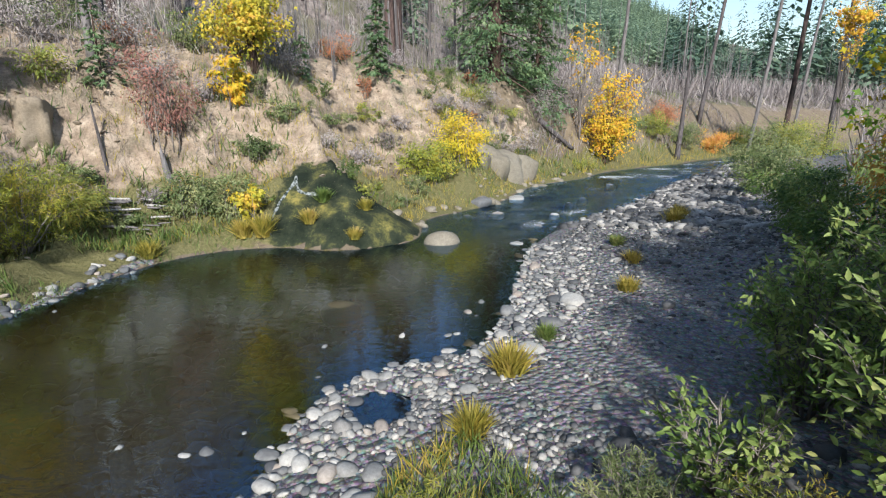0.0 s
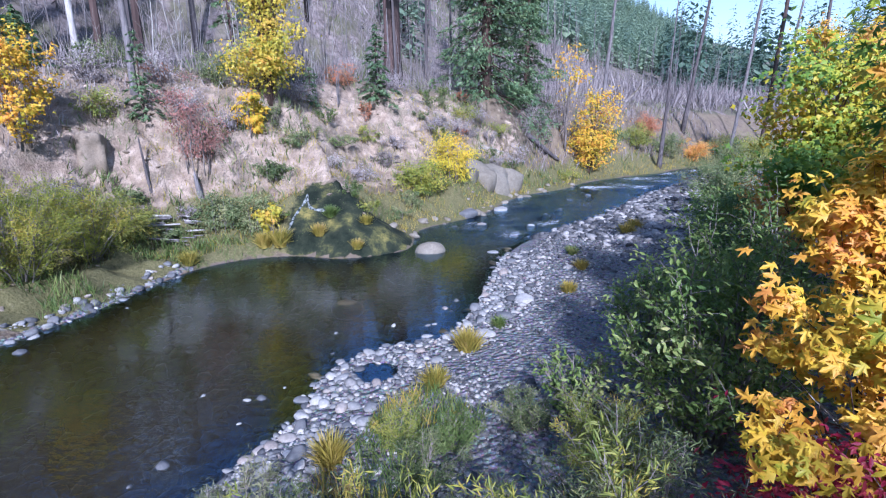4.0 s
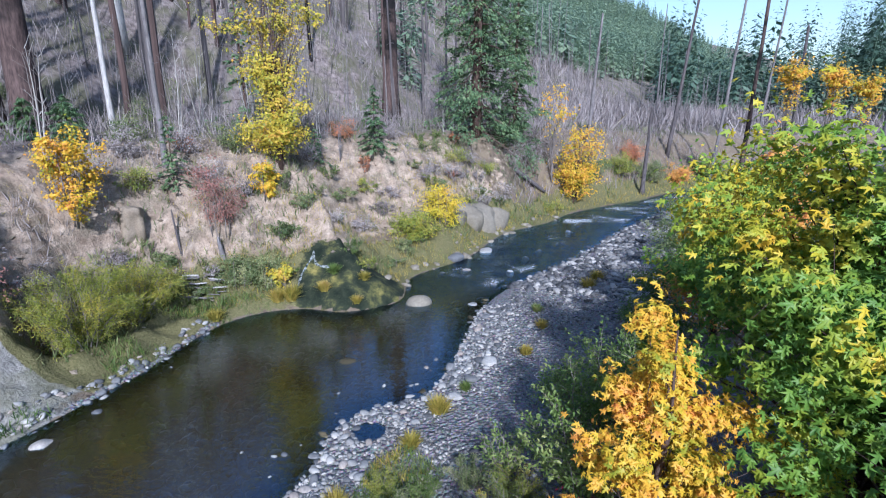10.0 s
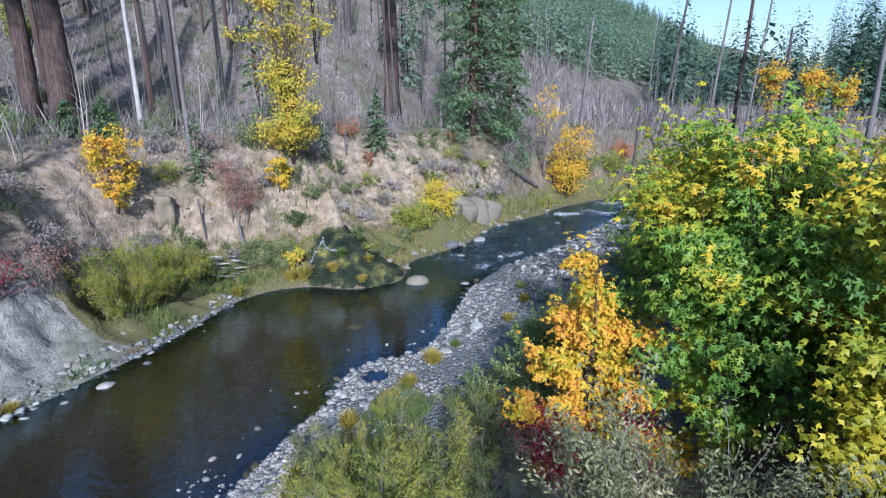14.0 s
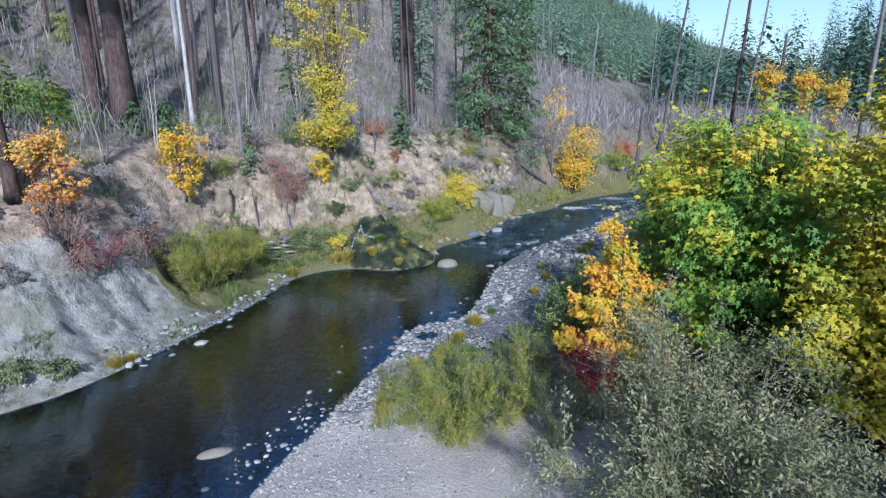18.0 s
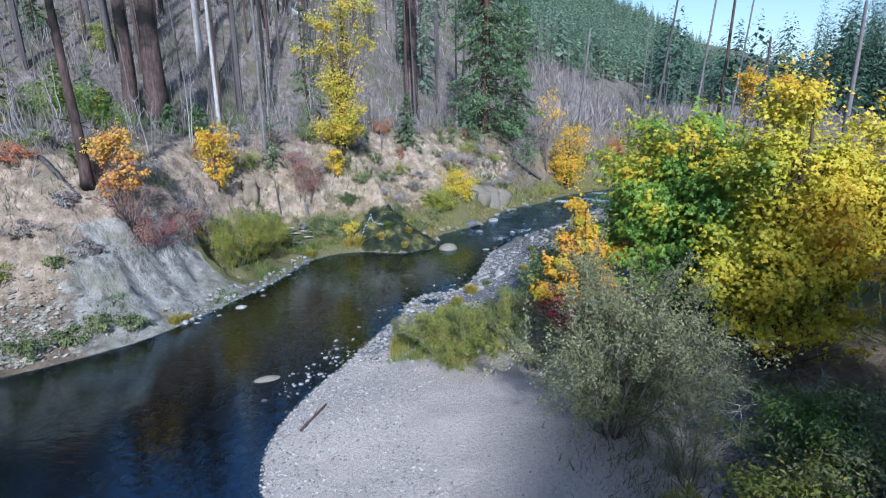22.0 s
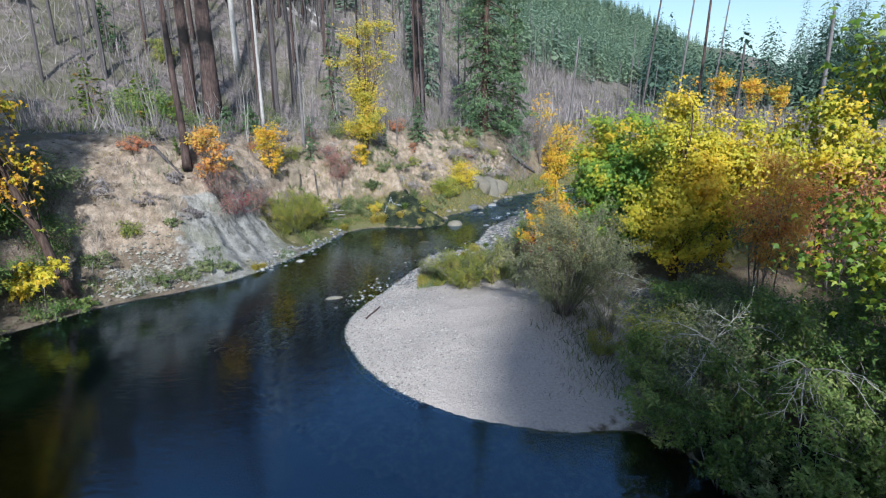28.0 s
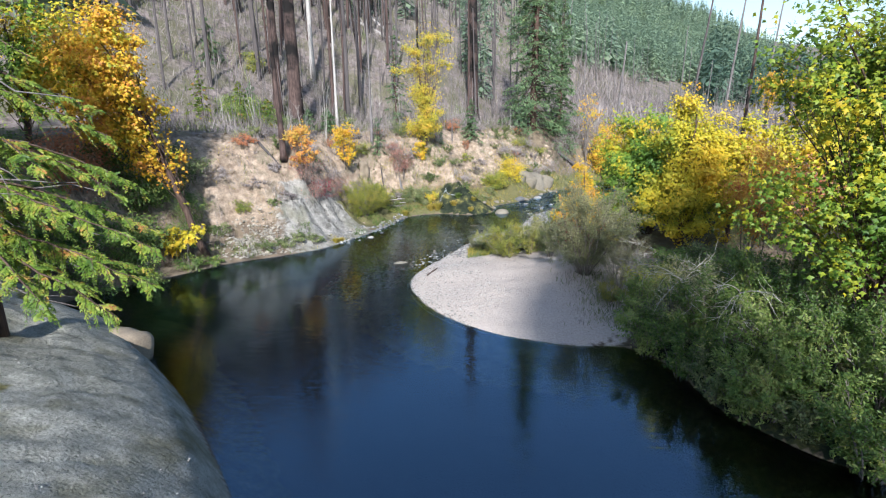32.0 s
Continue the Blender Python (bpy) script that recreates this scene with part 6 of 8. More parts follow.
BANK = [
    (-4.4, 18.4, 0.8, 0.7, DRY_BRUSH, "dry brush on the slope"), (-3.2, 19.6, 0.9, 0.8, DRY_BRUSH, "dry brush on the slope"), (-4.6, 20.8, 1.0, 0.8, WILLOW, "gray-green bush on the slope"), (-1.6, 18.2, 0.7, 0.6, WILLOW, "gray-green bush on the slope"), (-6.2, 16.2, 0.8, 0.8, WILLOW, "gray-green bush above the pool"), (-0.4, 24.4, 1.0, 0.9, DRY_BRUSH, "dry brush on the slope"), (-2.6, 27.2, 1.2, 1.2, DRY_BRUSH, "dry brush at the top of the slope"), (1.4, 27.6, 1.1, 1.3, DRY_BRUSH, "dry brush on the slope"), (2.6, 30.0, 1.2, 1.5, DRY_BRUSH, "dry brush on the slope"), (-7.8, 16.8, 0.8, 1.0, DRY_BRUSH, "dry brush on the slope"), (-9.4, 16.4, 0.9, 1.3, DRY_BRUSH, "dry brush on the cliff top"), (-11.2, 12.4, 0.7, 0.8, DRY_BRUSH, "dry roots and brush on the cliff"), (-12.0, 9.6, 0.9, 0.9, DRY_BRUSH, "dry roots and brush on the cliff"), (-11.8, 7.8, 0.9, 1.0, DRY_BRUSH, "dry roots and brush on the cliff"), (-13.6, 8.8, 0.9, 0.9, DRY_BRUSH, "dry brush on the cliff top"), (-13.0, 3.4, 0.7, 0.5, DRY_BRUSH, "dry roots on the sandy slope"), (-14.8, 3.0, 0.8, 0.6, DRY_BRUSH, "dry roots on the sandy slope"), (-16.2, 4.6, 0.9, 0.8, RUST_LEAVES, "reddish brush on the sandy slope"), (-8.8, 12.9, 0.7, 0.7, WILLOW, "gray-green bush on the bank"), (-10.6, 11.8, 0.8, 0.9, WILLOW_YELLOW, "yellow-green bush under the cliff"), (5.2, 30.6, 1.2, 1.6, DRY_BRUSH, "bare brush on the bank"), (9.6, 34.2, 1.2, 1.2, WILLOW_YELLOW, "yellowing bush on the bank"),
    (-5.3, 17.2, 0.7, 0.9, WILLOW, "small green bush on the slope"), (-5.2, 24.8, 1.0, 1.5, RUST_LEAVES, "reddish bush at the top of the slope"), (-6.4, 20.4, 1.2, 1.2, DRY_BRUSH, "dry gray bush on the slope"),
    (1.9, 29.5, 0.9, 1.4, WILLOW_YELLOW, "yellow bush below the firs"), (4.2, 31.6, 0.8, 1.2, WILLOW_YELLOW, "yellow bush below the firs"), (6.6, 35.0, 1.2, 2.6, DRY_BRUSH, "bare brown brush on the bank"), (8.6, 38.0, 1.6, 3.0, DRY_BRUSH, "bare brown brush on the bank"),
    (-11.0, 2.2, 0.6, 0.6, WILLOW, "low green willow at the foot of the clay"), (-12.4, 1.0, 0.7, 0.7, WILLOW, "low green willow at the foot of the clay"), (-14.2, 4.2, 0.6, 0.6, DRY_BRUSH, "dry roots on the sandy slope"), (-13.6, 2.6, 0.5, 0.5, WILLOW, "olive tuft on the sandy slope"), (-15.8, 0.2, 0.7, 0.8, WILLOW, "olive bush beside the rubble"), (-16.4, 6.2, 0.8, 0.8, WILLOW, "olive bush on the cliff top"), (-9.9, 13.4, 0.6, 0.7, WILLOW, "olive bush on the cliff"), (-11.4, 10.6, 0.7, 0.7, WILLOW_YELLOW, "yellow-green bush under the cliff"), (-3.6, 22.2, 0.8, 0.8, WILLOW_YELLOW, "yellowing bush on the slope"), (-7.4, 19.4, 0.9, 0.9, WILLOW, "olive bush at the top of the slope"), (-1.2, 19.4, 0.7, 0.7, WILLOW, "olive bush on the slope"), (0.6, 24.6, 0.8, 0.9, WILLOW, "olive bush on the slope"),
    # dark brush and thicket extended here to stand in for the bank's shade
    (-15.5, -3.0, 0.9, 1.1, BROAD_GREEN, "dark brush added for the shade at the foot of the maple"), (-14.9, -2.1, 0.6, 0.6, BROAD_GREEN, "dark brush added for the shade at the foot of the maple"), (-16.4, -5.1, 0.9, 1.1, BROAD_GREEN, "dark brush added for the shade over the still water"), (-17.5, -6.7, 0.9, 1.2, BROAD_GREEN, "dark brush added for the shade over the still water"), (-17.2, -0.4, 1.4, 2.4, BROAD_GREEN, "dark thicket under the maple"), (-18.4, 1.0, 1.5, 2.6, WILLOW, "olive thicket under the maple"), (-16.6, -1.8, 1.1, 1.6, BROAD_GREEN, "dark thicket under the maple"),
    (-17.5, 14.5, 1.0, 1.2, WILLOW, "green bush on the plateau"), (-13.4, 17.6, 1.0, 1.3, WILLOW, "green bush on the plateau"), (-11.6, 14.6, 0.8, 1.2, WILLOW_YELLOW, "yellow-green bush on the plateau"), (-9.2, 18.6, 0.9, 1.4, WILLOW, "green bush on the plateau"), (-20.5, 20.5, 1.3, 1.6, WILLOW, "green bush among the trunks"), (-15.5, 22.5, 1.2, 1.6, WILLOW, "green bush among the trunks"), (-8.2, 23.5, 1.1, 1.6, DRY_BRUSH, "gray brush at the top of the slope"), (-4.6, 27.5, 1.2, 1.8, DRY_BRUSH, "gray brush at the top of the slope"), (-24.5, 24.0, 1.5, 2.0, WILLOW_YELLOW, "yellowing bush among the trunks"), (-11.5, 28.5, 1.4, 2.0, WILLOW, "green bush on the hillside"), (-5.5, 33.0, 1.4, 2.0, WILLOW, "green bush on the hillside"),
    (-20.6, 14.0, 1.6, 2.6, SUNLIT_GREEN, "bright green bush on the plateau"), (-18.9, 14.8, 1.2, 1.8, SUNLIT_GREEN, "bright green bush on the plateau"), (-22.6, 15.2, 1.5, 2.8, SUNLIT_GREEN, "bright green bush on the plateau"),
    (-15.1, 1.7, 0.6, 0.9, WILLOW_YELLOW, "small yellow bush above the rubble"), (-11.8, 1.6, 0.8, 0.7, WILLOW, "low green willow at the foot of the clay"), (-13.0, 0.25, 0.8, 0.7, WILLOW, "low green willow at the foot of the rubble"),
    (-12.6, 16.0, 1.0, 1.4, DRY_BRUSH, "dry brush on the cliff top"), (-10.4, 17.2, 1.2, 2.0, DRY_BRUSH, "dry brush on the cliff top"), (-2.0, 22.6, 0.9, 0.9, DRY_BRUSH, "dry brush on the slope"), (0.4, 26.6, 1.2, 1.1, DRY_BRUSH, "dry brush on the slope"),
    (-17.6, -3.8, 1.6, 2.6, BROAD_GREEN, "dark thicket under the maple"), (-19.2, -5.6, 1.8, 3.0, BROAD_GREEN, "dark thicket under the maple"), (-18.6, -1.6, 1.6, 2.8, BROAD_GREEN, "dark thicket under the maple"), (-20.5, -8.5, 2.0, 3.2, BROAD_GREEN, "dark thicket over the still water"), (-21.0, -3.0, 1.8, 3.4, RUST_LEAVES, "red-leaved thicket under the trees"),
    (-18.6, -6.4, 1.4, 2.0, BROAD_GREEN, "dark thicket over the still water"), (-16.9, -4.6, 1.0, 1.3, BROAD_GREEN, "dark thicket over the still water"), (-20.2, -1.0, 1.8, 3.2, BROAD_GREEN, "dark thicket under the maple"), (-23.0, -6.0, 2.2, 4.2, BROAD_GREEN, "dark thicket under the maple"), (-16.8, 2.2, 1.2, 1.2, DRY_BRUSH, "dry brush on the sandy slope"), (-15.6, 8.0, 1.0, 1.0, DRY_BRUSH, "dry brush on the cliff top"),
    (14.5, 40.5, 1.8, 2.4, WILLOW, "pale brush on the far bank"), (18.0, 43.4, 2.0, 2.4, WILLOW_YELLOW, "yellowing brush on the far bank"), (22.5, 46.5, 2.0, 2.4, WILLOW, "pale brush on the far bank"), (27.0, 50.0, 2.2, 2.6, MAPLE_ORANGE, "orange brush on the far bank"), (32.0, 53.5, 2.4, 2.8, WILLOW_YELLOW, "yellowing brush on the far bank"), (20.5, 47.0, 1.8, 2.6, RUST_LEAVES, "rust-coloured brush on the far bank"),
]
for k, (x, y, r, h, mat, label) in enumerate(BANK):
    broadleaf("bush", x, y, [(0, 0, h * 0.5, r, r * 0.9, h * 0.5)], OVAL_LEAF, mat, TWIG, int(600 + 750 * r * h * (0.35 if mat is DRY_BRUSH else 1)), 0.1 if r < 1.5 else 0.15, label, category="shrub", seed=400 + k, clumps=int(18 + 8 * r), stems=5, trunk=0.03, clump_r=0.42, limbs=5, group="bushes of the far bank")
for k, (x, y) in enumerate([(32.2, 41.2), (35.2, 40.0), (40, 42)]):
    broadleaf("valley_maple", x, y, [(0, 0, 11.0 - 0.9 * k, 1.5 - 0.2 * k, 1.4, 1.2), (0.3, -0.2, 9.7 - 0.9 * k, 1.2 - 0.2 * k, 1.1, 0.6)], SMALL_MAPLE, MAPLE_GOLD, TWIG, 1500, 0.22, "yellow maple standing in the valley brush", seed=480 + k, clumps=30, trunk=0.1, clump_r=0.38)
for k, (x, y, h, mat, lab) in enumerate([(-24, -2, 7.5, MAPLE_GREEN, "green maple on the plateau"), (-27, 4, 8, MAPLE_LIME, "yellowing maple on the plateau"), (-23, -9, 7, MAPLE_GREEN, "green maple over the still water"), (-25.5, -6, 9, MAPLE_GOLD, "gold maple over the still water"), (-20.8, -12.5, 6, MAPLE_GREEN, "green maple behind the cedar")]):
    broadleaf("plateau_maple", x, y, [(0, 0, h * 0.6, h * 0.33, h * 0.3, h * 0.36), (0.5, -0.5, h * 0.35, h * 0.28, h * 0.26, h * 0.2)], SMALL_MAPLE, mat, BARK, 3000, 0.26, lab, seed=520 + k, clumps=60, trunk=0.15, clump_r=0.32)
# firs
conifer("douglas_fir", 3.6, 34.8, 33, 4.6, "large green douglas fir at the top of the bank", seed=1, whorls=78, per=150, spray=0.31, bare=0.015, up=0.1, loose=1.0)
conifer("douglas_fir", 6.9, 37.6, 17, 2.8, "green douglas fir at the top of the bank", seed=2, whorls=46, per=110, spray=0.29, bare=0.01, loose=1.0)
conifer("young_fir", -3.1, 24.4, 4.0, 1.15, "young green fir on the slope", seed=3, whorls=26, per=54, spray=0.2)
conifer("young_fir", -5.9, 21.6, 1.9, 0.9, "small green fir on the slope", seed=4, whorls=16, per=40, spray=0.16)
conifer("young_fir", -10.4, 15.6, 3.2, 0.7, "thin young fir on the cliff top", seed=5, whorls=18, per=26, spray=0.17)
for k, (x, y, h, r) in enumerate([(-21.0, 13.8, 3.6, 1.7), (-19.2, 14.6, 2.4, 1.4), (-23.5, 12.5, 4.5, 1.8), (-16.2, 15.6, 1.8, 0.9), (-14.6, 15.8, 2.0, 0.9), (-22, 17.5, 3.0, 1.3), (-10.5, 24.5, 9.5, 1.8), (-28, 22, 4.0, 1.5)]):
    conifer("green_sapling", x, y, h, r, "bright green young conifer on the plateau", seed=10 + k, whorls=20, per=48, spray=0.24, mat=CEDAR if k < 3 else NEEDLES)
# unseen firs, inferred and placed to cast the soft shade on the bar
for k, (x, y, h) in enumerate([(5.1, -50, 27.2), (5.6, -46, 26.6), (6.6, -49, 29.2), (7.1, -44, 26.4), (7.6, -47, 28.8), (8.2, -45, 27.4), (13.4, -48, 25), (15.5, -45, 23), (19.5, -41, 21)]):
    conifer("shade_fir", x, y, h, 5.6, "unseen tall fir downstream that casts shade on the sand bar", seed=40 + k, whorls=26, per=30, spray=1.7, group="firs downstream", bare=0.2)


# firs out of view, added to throw shade on the left slope
for k, (x, y, h, r) in enumerate([(-17.6, -18, 15, 2.6), (-19.8, -16.5, 18, 3.0), (-22.4, -15, 19, 3.2), (-25, -17, 20, 3.4)]):
    conifer("bank_shade_fir", x, y, h, r, "unseen fir behind the cedar, added to shade the left bank", seed=60 + k, whorls=28, per=30, spray=1.0, group="firs behind the cedar", bare=0.12)
# more unseen firs, added to darken the left bank and right thicket
for k, (x, y, h, r) in enumerate([(-16.2, -26, 20, 4.2), (-18.8, -24, 21, 4.2), (-21.5, -25.5, 22, 4.4), (-24.5, -23, 22, 4.4), (-27.5, -25, 22, 4.4), (16, -27.5, 18, 3.6), (17.5, -30, 19, 3.8), (20.5, -27, 17, 3.4), (13, -33, 19, 3.6)]):
    conifer("bank_shade_fir", x, y, h, r, "unseen fir beside the water, added to shade the banks", seed=70 + k, whorls=28, per=30, spray=1.15, group="firs of the near bank", bare=0.06)


def cedar(x, y, height, tips, seed):
    """A red cedar: a trunk and long drooping boughs with flat ferny sprays."""
    rng = np.random.default_rng(seed)
    z0 = ground_z(x, y) - 0.2
    root = thing("red_cedar", x, y, z0, "western red cedar with drooping ferny boughs, some sprays browned", "tree")
    v, f = tube(bent((0, 0, 0), (0.2, 0.1, height), rng, 10, 0.01), np.linspace(0.3, 0.03, 10), 10)
    bole = link_mesh("trunk", v, f, BARK, root, smooth=True)
    ps, ns, al, sz, shoot = [], [], [], [], []
    base = np.array([x, y, z0])
    for tip in tips:
        b = np.array(tip) - base
        a = np.array([0, 0, b[2] + 0.5 + 0.25 * np.linalg.norm(b[:2])])
        pts = bent(a, b, rng, 12, 0.09, 0.05)
        v, f = tube(pts, np.linspace(0.04, 0.006, 12), 5)
        link_mesh("bough", v, f, BARK, bole, smooth=True)
        d = unit(b - a)
        roll = rng.normal(0, 0.35)
        side = unit(np.cross(d, (0, 0, 1.0)))
        side = side * math.cos(roll) + np.array([0, 0, 1.0]) * math.sin(roll)
        L = np.linalg.norm(b - a)
        n = int(L / 0.085)
        for i in range(n):
            t = (i + rng.random()) / n
            if t < 0.12 or rng.random() < 0.08:
                continue
            k = t * 11
            j = min(int(k), 10)
            p = pts[j] * (1 - (k - j)) + pts[j + 1] * (k - j)
            s = rng.choice((-1, 1))
            l = (0.75 * (1 - t) + 0.3) * rng.uniform(0.45, 1.15) * min(1.0, L / 3)
            w = unit(d * rng.uniform(0.5, 1.1) + side * s * rng.uniform(0.5, 1.0) + np.array([0, 0, rng.uniform(-0.55, 0.1)]))
            fall = rng.uniform(0.25, 0.8)
            shoot.append(bent(p, p + w * l - np.array([0, 0, fall * l]), rng, 4, 0.08, 0.1))
            m = max(3, int(l / 0.045))
            for q in range(m):
                u = (q + 0.5) / m
                c = p + w * l * u + np.array([0, 0, -fall * l * u * u])
                reach = 0.17 * (1.1 - 0.75 * u) * rng.uniform(0.6, 1.2)
                for g in (-1, 1):
                    dirn = unit(w * 0.8 + np.cross(w, (0, 0, 1.0)) * g * rng.uniform(0.5, 1.0) + np.array([0, 0, -0.25 - fall * u]))
                    for h in range(2):
                        ps.append(c + dirn * reach * (0.3 + 0.5 * h))
                        al.append(dirn)
                        ns.append(np.array([0.1, -0.5, 1.0]) + 0.3 * d)
                        sz.append(reach * 0.72)
    twig = Soup()
    for q in shoot:
        v, f = tube(q, [0.009, 0.007, 0.005, 0.002], 3)
        twig.add(v, f)
    tagged(twig.mesh("shoot_spread", BARK, root), kind="stuff")
    ps, ns, al, sz = np.array(ps), np.array(ns), np.array(al), np.array(sz)
    ob = strew("sprays", CEDAR, *CEDAR_SPRAY, ps, sz * rng.uniform(0.7, 1.25, len(sz)), facing(ns, rng, 0.3, al), root)
    tagged(ob, kind="stuff")
    for i in range(22):
        p = np.array([0, 0, rng.uniform(1.0, 6.5)])
        e = p + np.array([rng.uniform(0.8, 3.4), rng.uniform(-1.8, 1.2), rng.uniform(-1.6, 0.5)])
        v, f = tube(bent(p, e, rng, 6, 0.2), np.linspace(0.03, 0.006, 6), 4)
        link_mesh("dead_branch", v, f, BARK_GRAY, bole)
    return root


cedar(-12.3, -15.2, 11, [(-7.7, -15.2, 4.4), (-8.2, -14.9, 3.5), (-8.4, -14.2, 4.6), (-8.6, -15.6, 3.0), (-8.9, -13.9, 5.6), (-8.6, -15.0, 5.6), (-9.0, -14.4, 6.8), (-9.2, -16.6, 3.4), (-9.4, -15.8, 6.2), (-9.6, -14.0, 7.4), (-9.4, -17.2, 5.0), (-11.4, -13.4, 5.4), (-10.2, -13.4, 4.2), (-9.8, -15.2, 8.4), (-9.3, -13.5, 3.4), (-12.4, -15.0, 6.0), (-11.6, -17.6, 5.4)], 5)

def bare_sapling(x, y, h, stems, bark, label, seed):
    """A clump of thin leafless stems with fine upright branches."""
    rng = np.random.default_rng(seed + 3300)
    root = thing("bare_sapling", x, y, ground_z(x, y) - 0.1, label, "sapling", "leafless saplings of the far bank")
    twig = Soup()
    for k in range(stems):
        a = rng.random() * 6.28
        lean = rng.uniform(0.02, 0.16) * h
        hk = h * rng.uniform(0.6, 1.05)
        pts = bent((0.1 * math.cos(a), 0.1 * math.sin(a), 0), (lean * math.cos(a), lean * math.sin(a), hk), rng, 8, 0.05)
        v, f = tube(pts, np.linspace(0.012 + 0.005 * h, 0.006, 8), 5)
        link_mesh("stem", v, f, bark, root, smooth=True)
        for b in range(9):
            p = pts[int(rng.integers(2, 8))]
            w = rng.random() * 6.28
            l = rng.uniform(0.08, 0.22) * hk
            v, f = tube(bent(p, p + l * np.array([0.55 * math.cos(w), 0.55 * math.sin(w), rng.uniform(0.4, 1.0)]), rng, 4, 0.1), [0.01, 0.008, 0.006, 0.004], 3)
            twig.add(v, f)
    tagged(twig.mesh("twig_spread", bark, root), kind="stuff")


rb = np.random.default_rng(811)
count = 0
while count < 46:
    x, y = rb.uniform(-24, 9), rb.uniform(6, 38)
    _, d_, e_, _, _ = survey(np.array([x]), np.array([y]))
    if 6.2 < d_[0] < 13:
        bare_sapling(x, y, rb.uniform(2.2, 5.5), int(rb.integers(2, 5)), (BARK_GRAY, TWIG, BARK_PALE)[count % 3], "thin gray leafless sapling at the top of the bank", count)
        count += 1
while count < 86:
    x, y = rb.uniform(-15, 7), rb.uniform(5, 33)
    _, d_, e_, _, _ = survey(np.array([x]), np.array([y]))
    if 1.6 < d_[0] < 7.5 and not (y < 8 and x > -13):
        r, h = rb.uniform(0.35, 0.75), rb.uniform(0.45, 1.0)
        mat, lab = [(WILLOW, "olive weed clump on the eroded slope"), (DRY_BRUSH, "dry gray brush on the eroded slope"), (GRASS_GREEN, "green weed clump on the eroded slope"), (RUST_LEAVES, "small rust-leaved shrub on the eroded slope"), (WILLOW_YELLOW, "small yellowing shrub on the eroded slope")][(0, 1, 2, 0, 1, 3, 2, 4)[count % 8]]
        willow("slope_shrub", x, y, r, h, mat, lab, 900 + count, 7, 7, int(420 + 900 * r * h), 0.085, "shrubs of the eroded slope", leaf=OVAL_LEAF)
        count += 1

# dead trees that stand out
snag("burnt_fir", -18.4, 18.6, 21, 0.62, BARK_RED, "tall burnt fir trunk with reddish bark", seed=1, stubs=5)
snag("burnt_fir", -19.9, 18.4, 19, 0.42, BARK_RED, "tall burnt fir trunk with reddish bark", seed=2, stubs=5)
snag("burnt_fir", -3.9, 41.0, 26, 0.72, BARK_RED, "tall burnt fir trunk with reddish bark", seed=3, stubs=6)
snag("broken_trunk", -13.9, 5.2, 8.8, 0.2, BARK_RED, "broken burnt trunk at the cliff edge", seed=4, stubs=8, lean=(-0.02, 0.0))
snag("white_snag", -21.5, 31.5, 24, 0.27, BARK_WHITE, "bleached white snag on the hillside", seed=5, stubs=10)
snag("gray_snag", -11.0, 16.2, 9.8, 0.12, BARK_GRAY, "thin gray dead trunk on the cliff top", seed=6, stubs=8, stub_len=0.4)
snag("gray_snag", -14.8, 19.0, 13, 0.13, BARK_WHITE, "thin pale dead trunk on the plateau", seed=7, stubs=8, stub_len=0.4)
snag("charred_stump", -9.6, 14.0, 2.0, 0.06, BARK_CHAR, "thin charred stem on the sandy cliff", seed=8, stubs=3, stub_len=0.4, lean=(-0.12, 0.05))
snag("pale_stump", -8.25, 14.7, 1.0, 0.13, BARK_GRAY, "short pale stump over a dark hollow", seed=9, stubs=0, lean=(-0.15, 0.0))
for k, (sx, sy, h, ln, r, bark) in enumerate([(20.6, 43.3, 8.5, 0.02, 0.22, BARK_CHAR), (27.0, 53.0, 26, 0.09, 0.2, BARK_CHAR), (29.2, 47.4, 26, 0.07, 0.18, BARK_GRAY), (32.6, 47.6, 28, 0.015, 0.24, BARK_RED), (36.0, 51.5, 26, 0.06, 0.16, BARK_GRAY), (15.0, 44.0, 12, 0.05, 0.2, BARK_GRAY), (42, 54, 18, -0.02, 0.3, BARK_CHAR), (60, 62, 24, -0.03, 0.45, BARK_GRAY)]):
    snag("charred_snag" if bark is BARK_CHAR else "tall_snag", sx, sy, h, r, bark, "charred snag beyond the river bend" if bark is BARK_CHAR else "weathered dead trunk beyond the river bend", seed=20 + k, lean=(ln, 0), stubs=14, group="snags at the river bend")


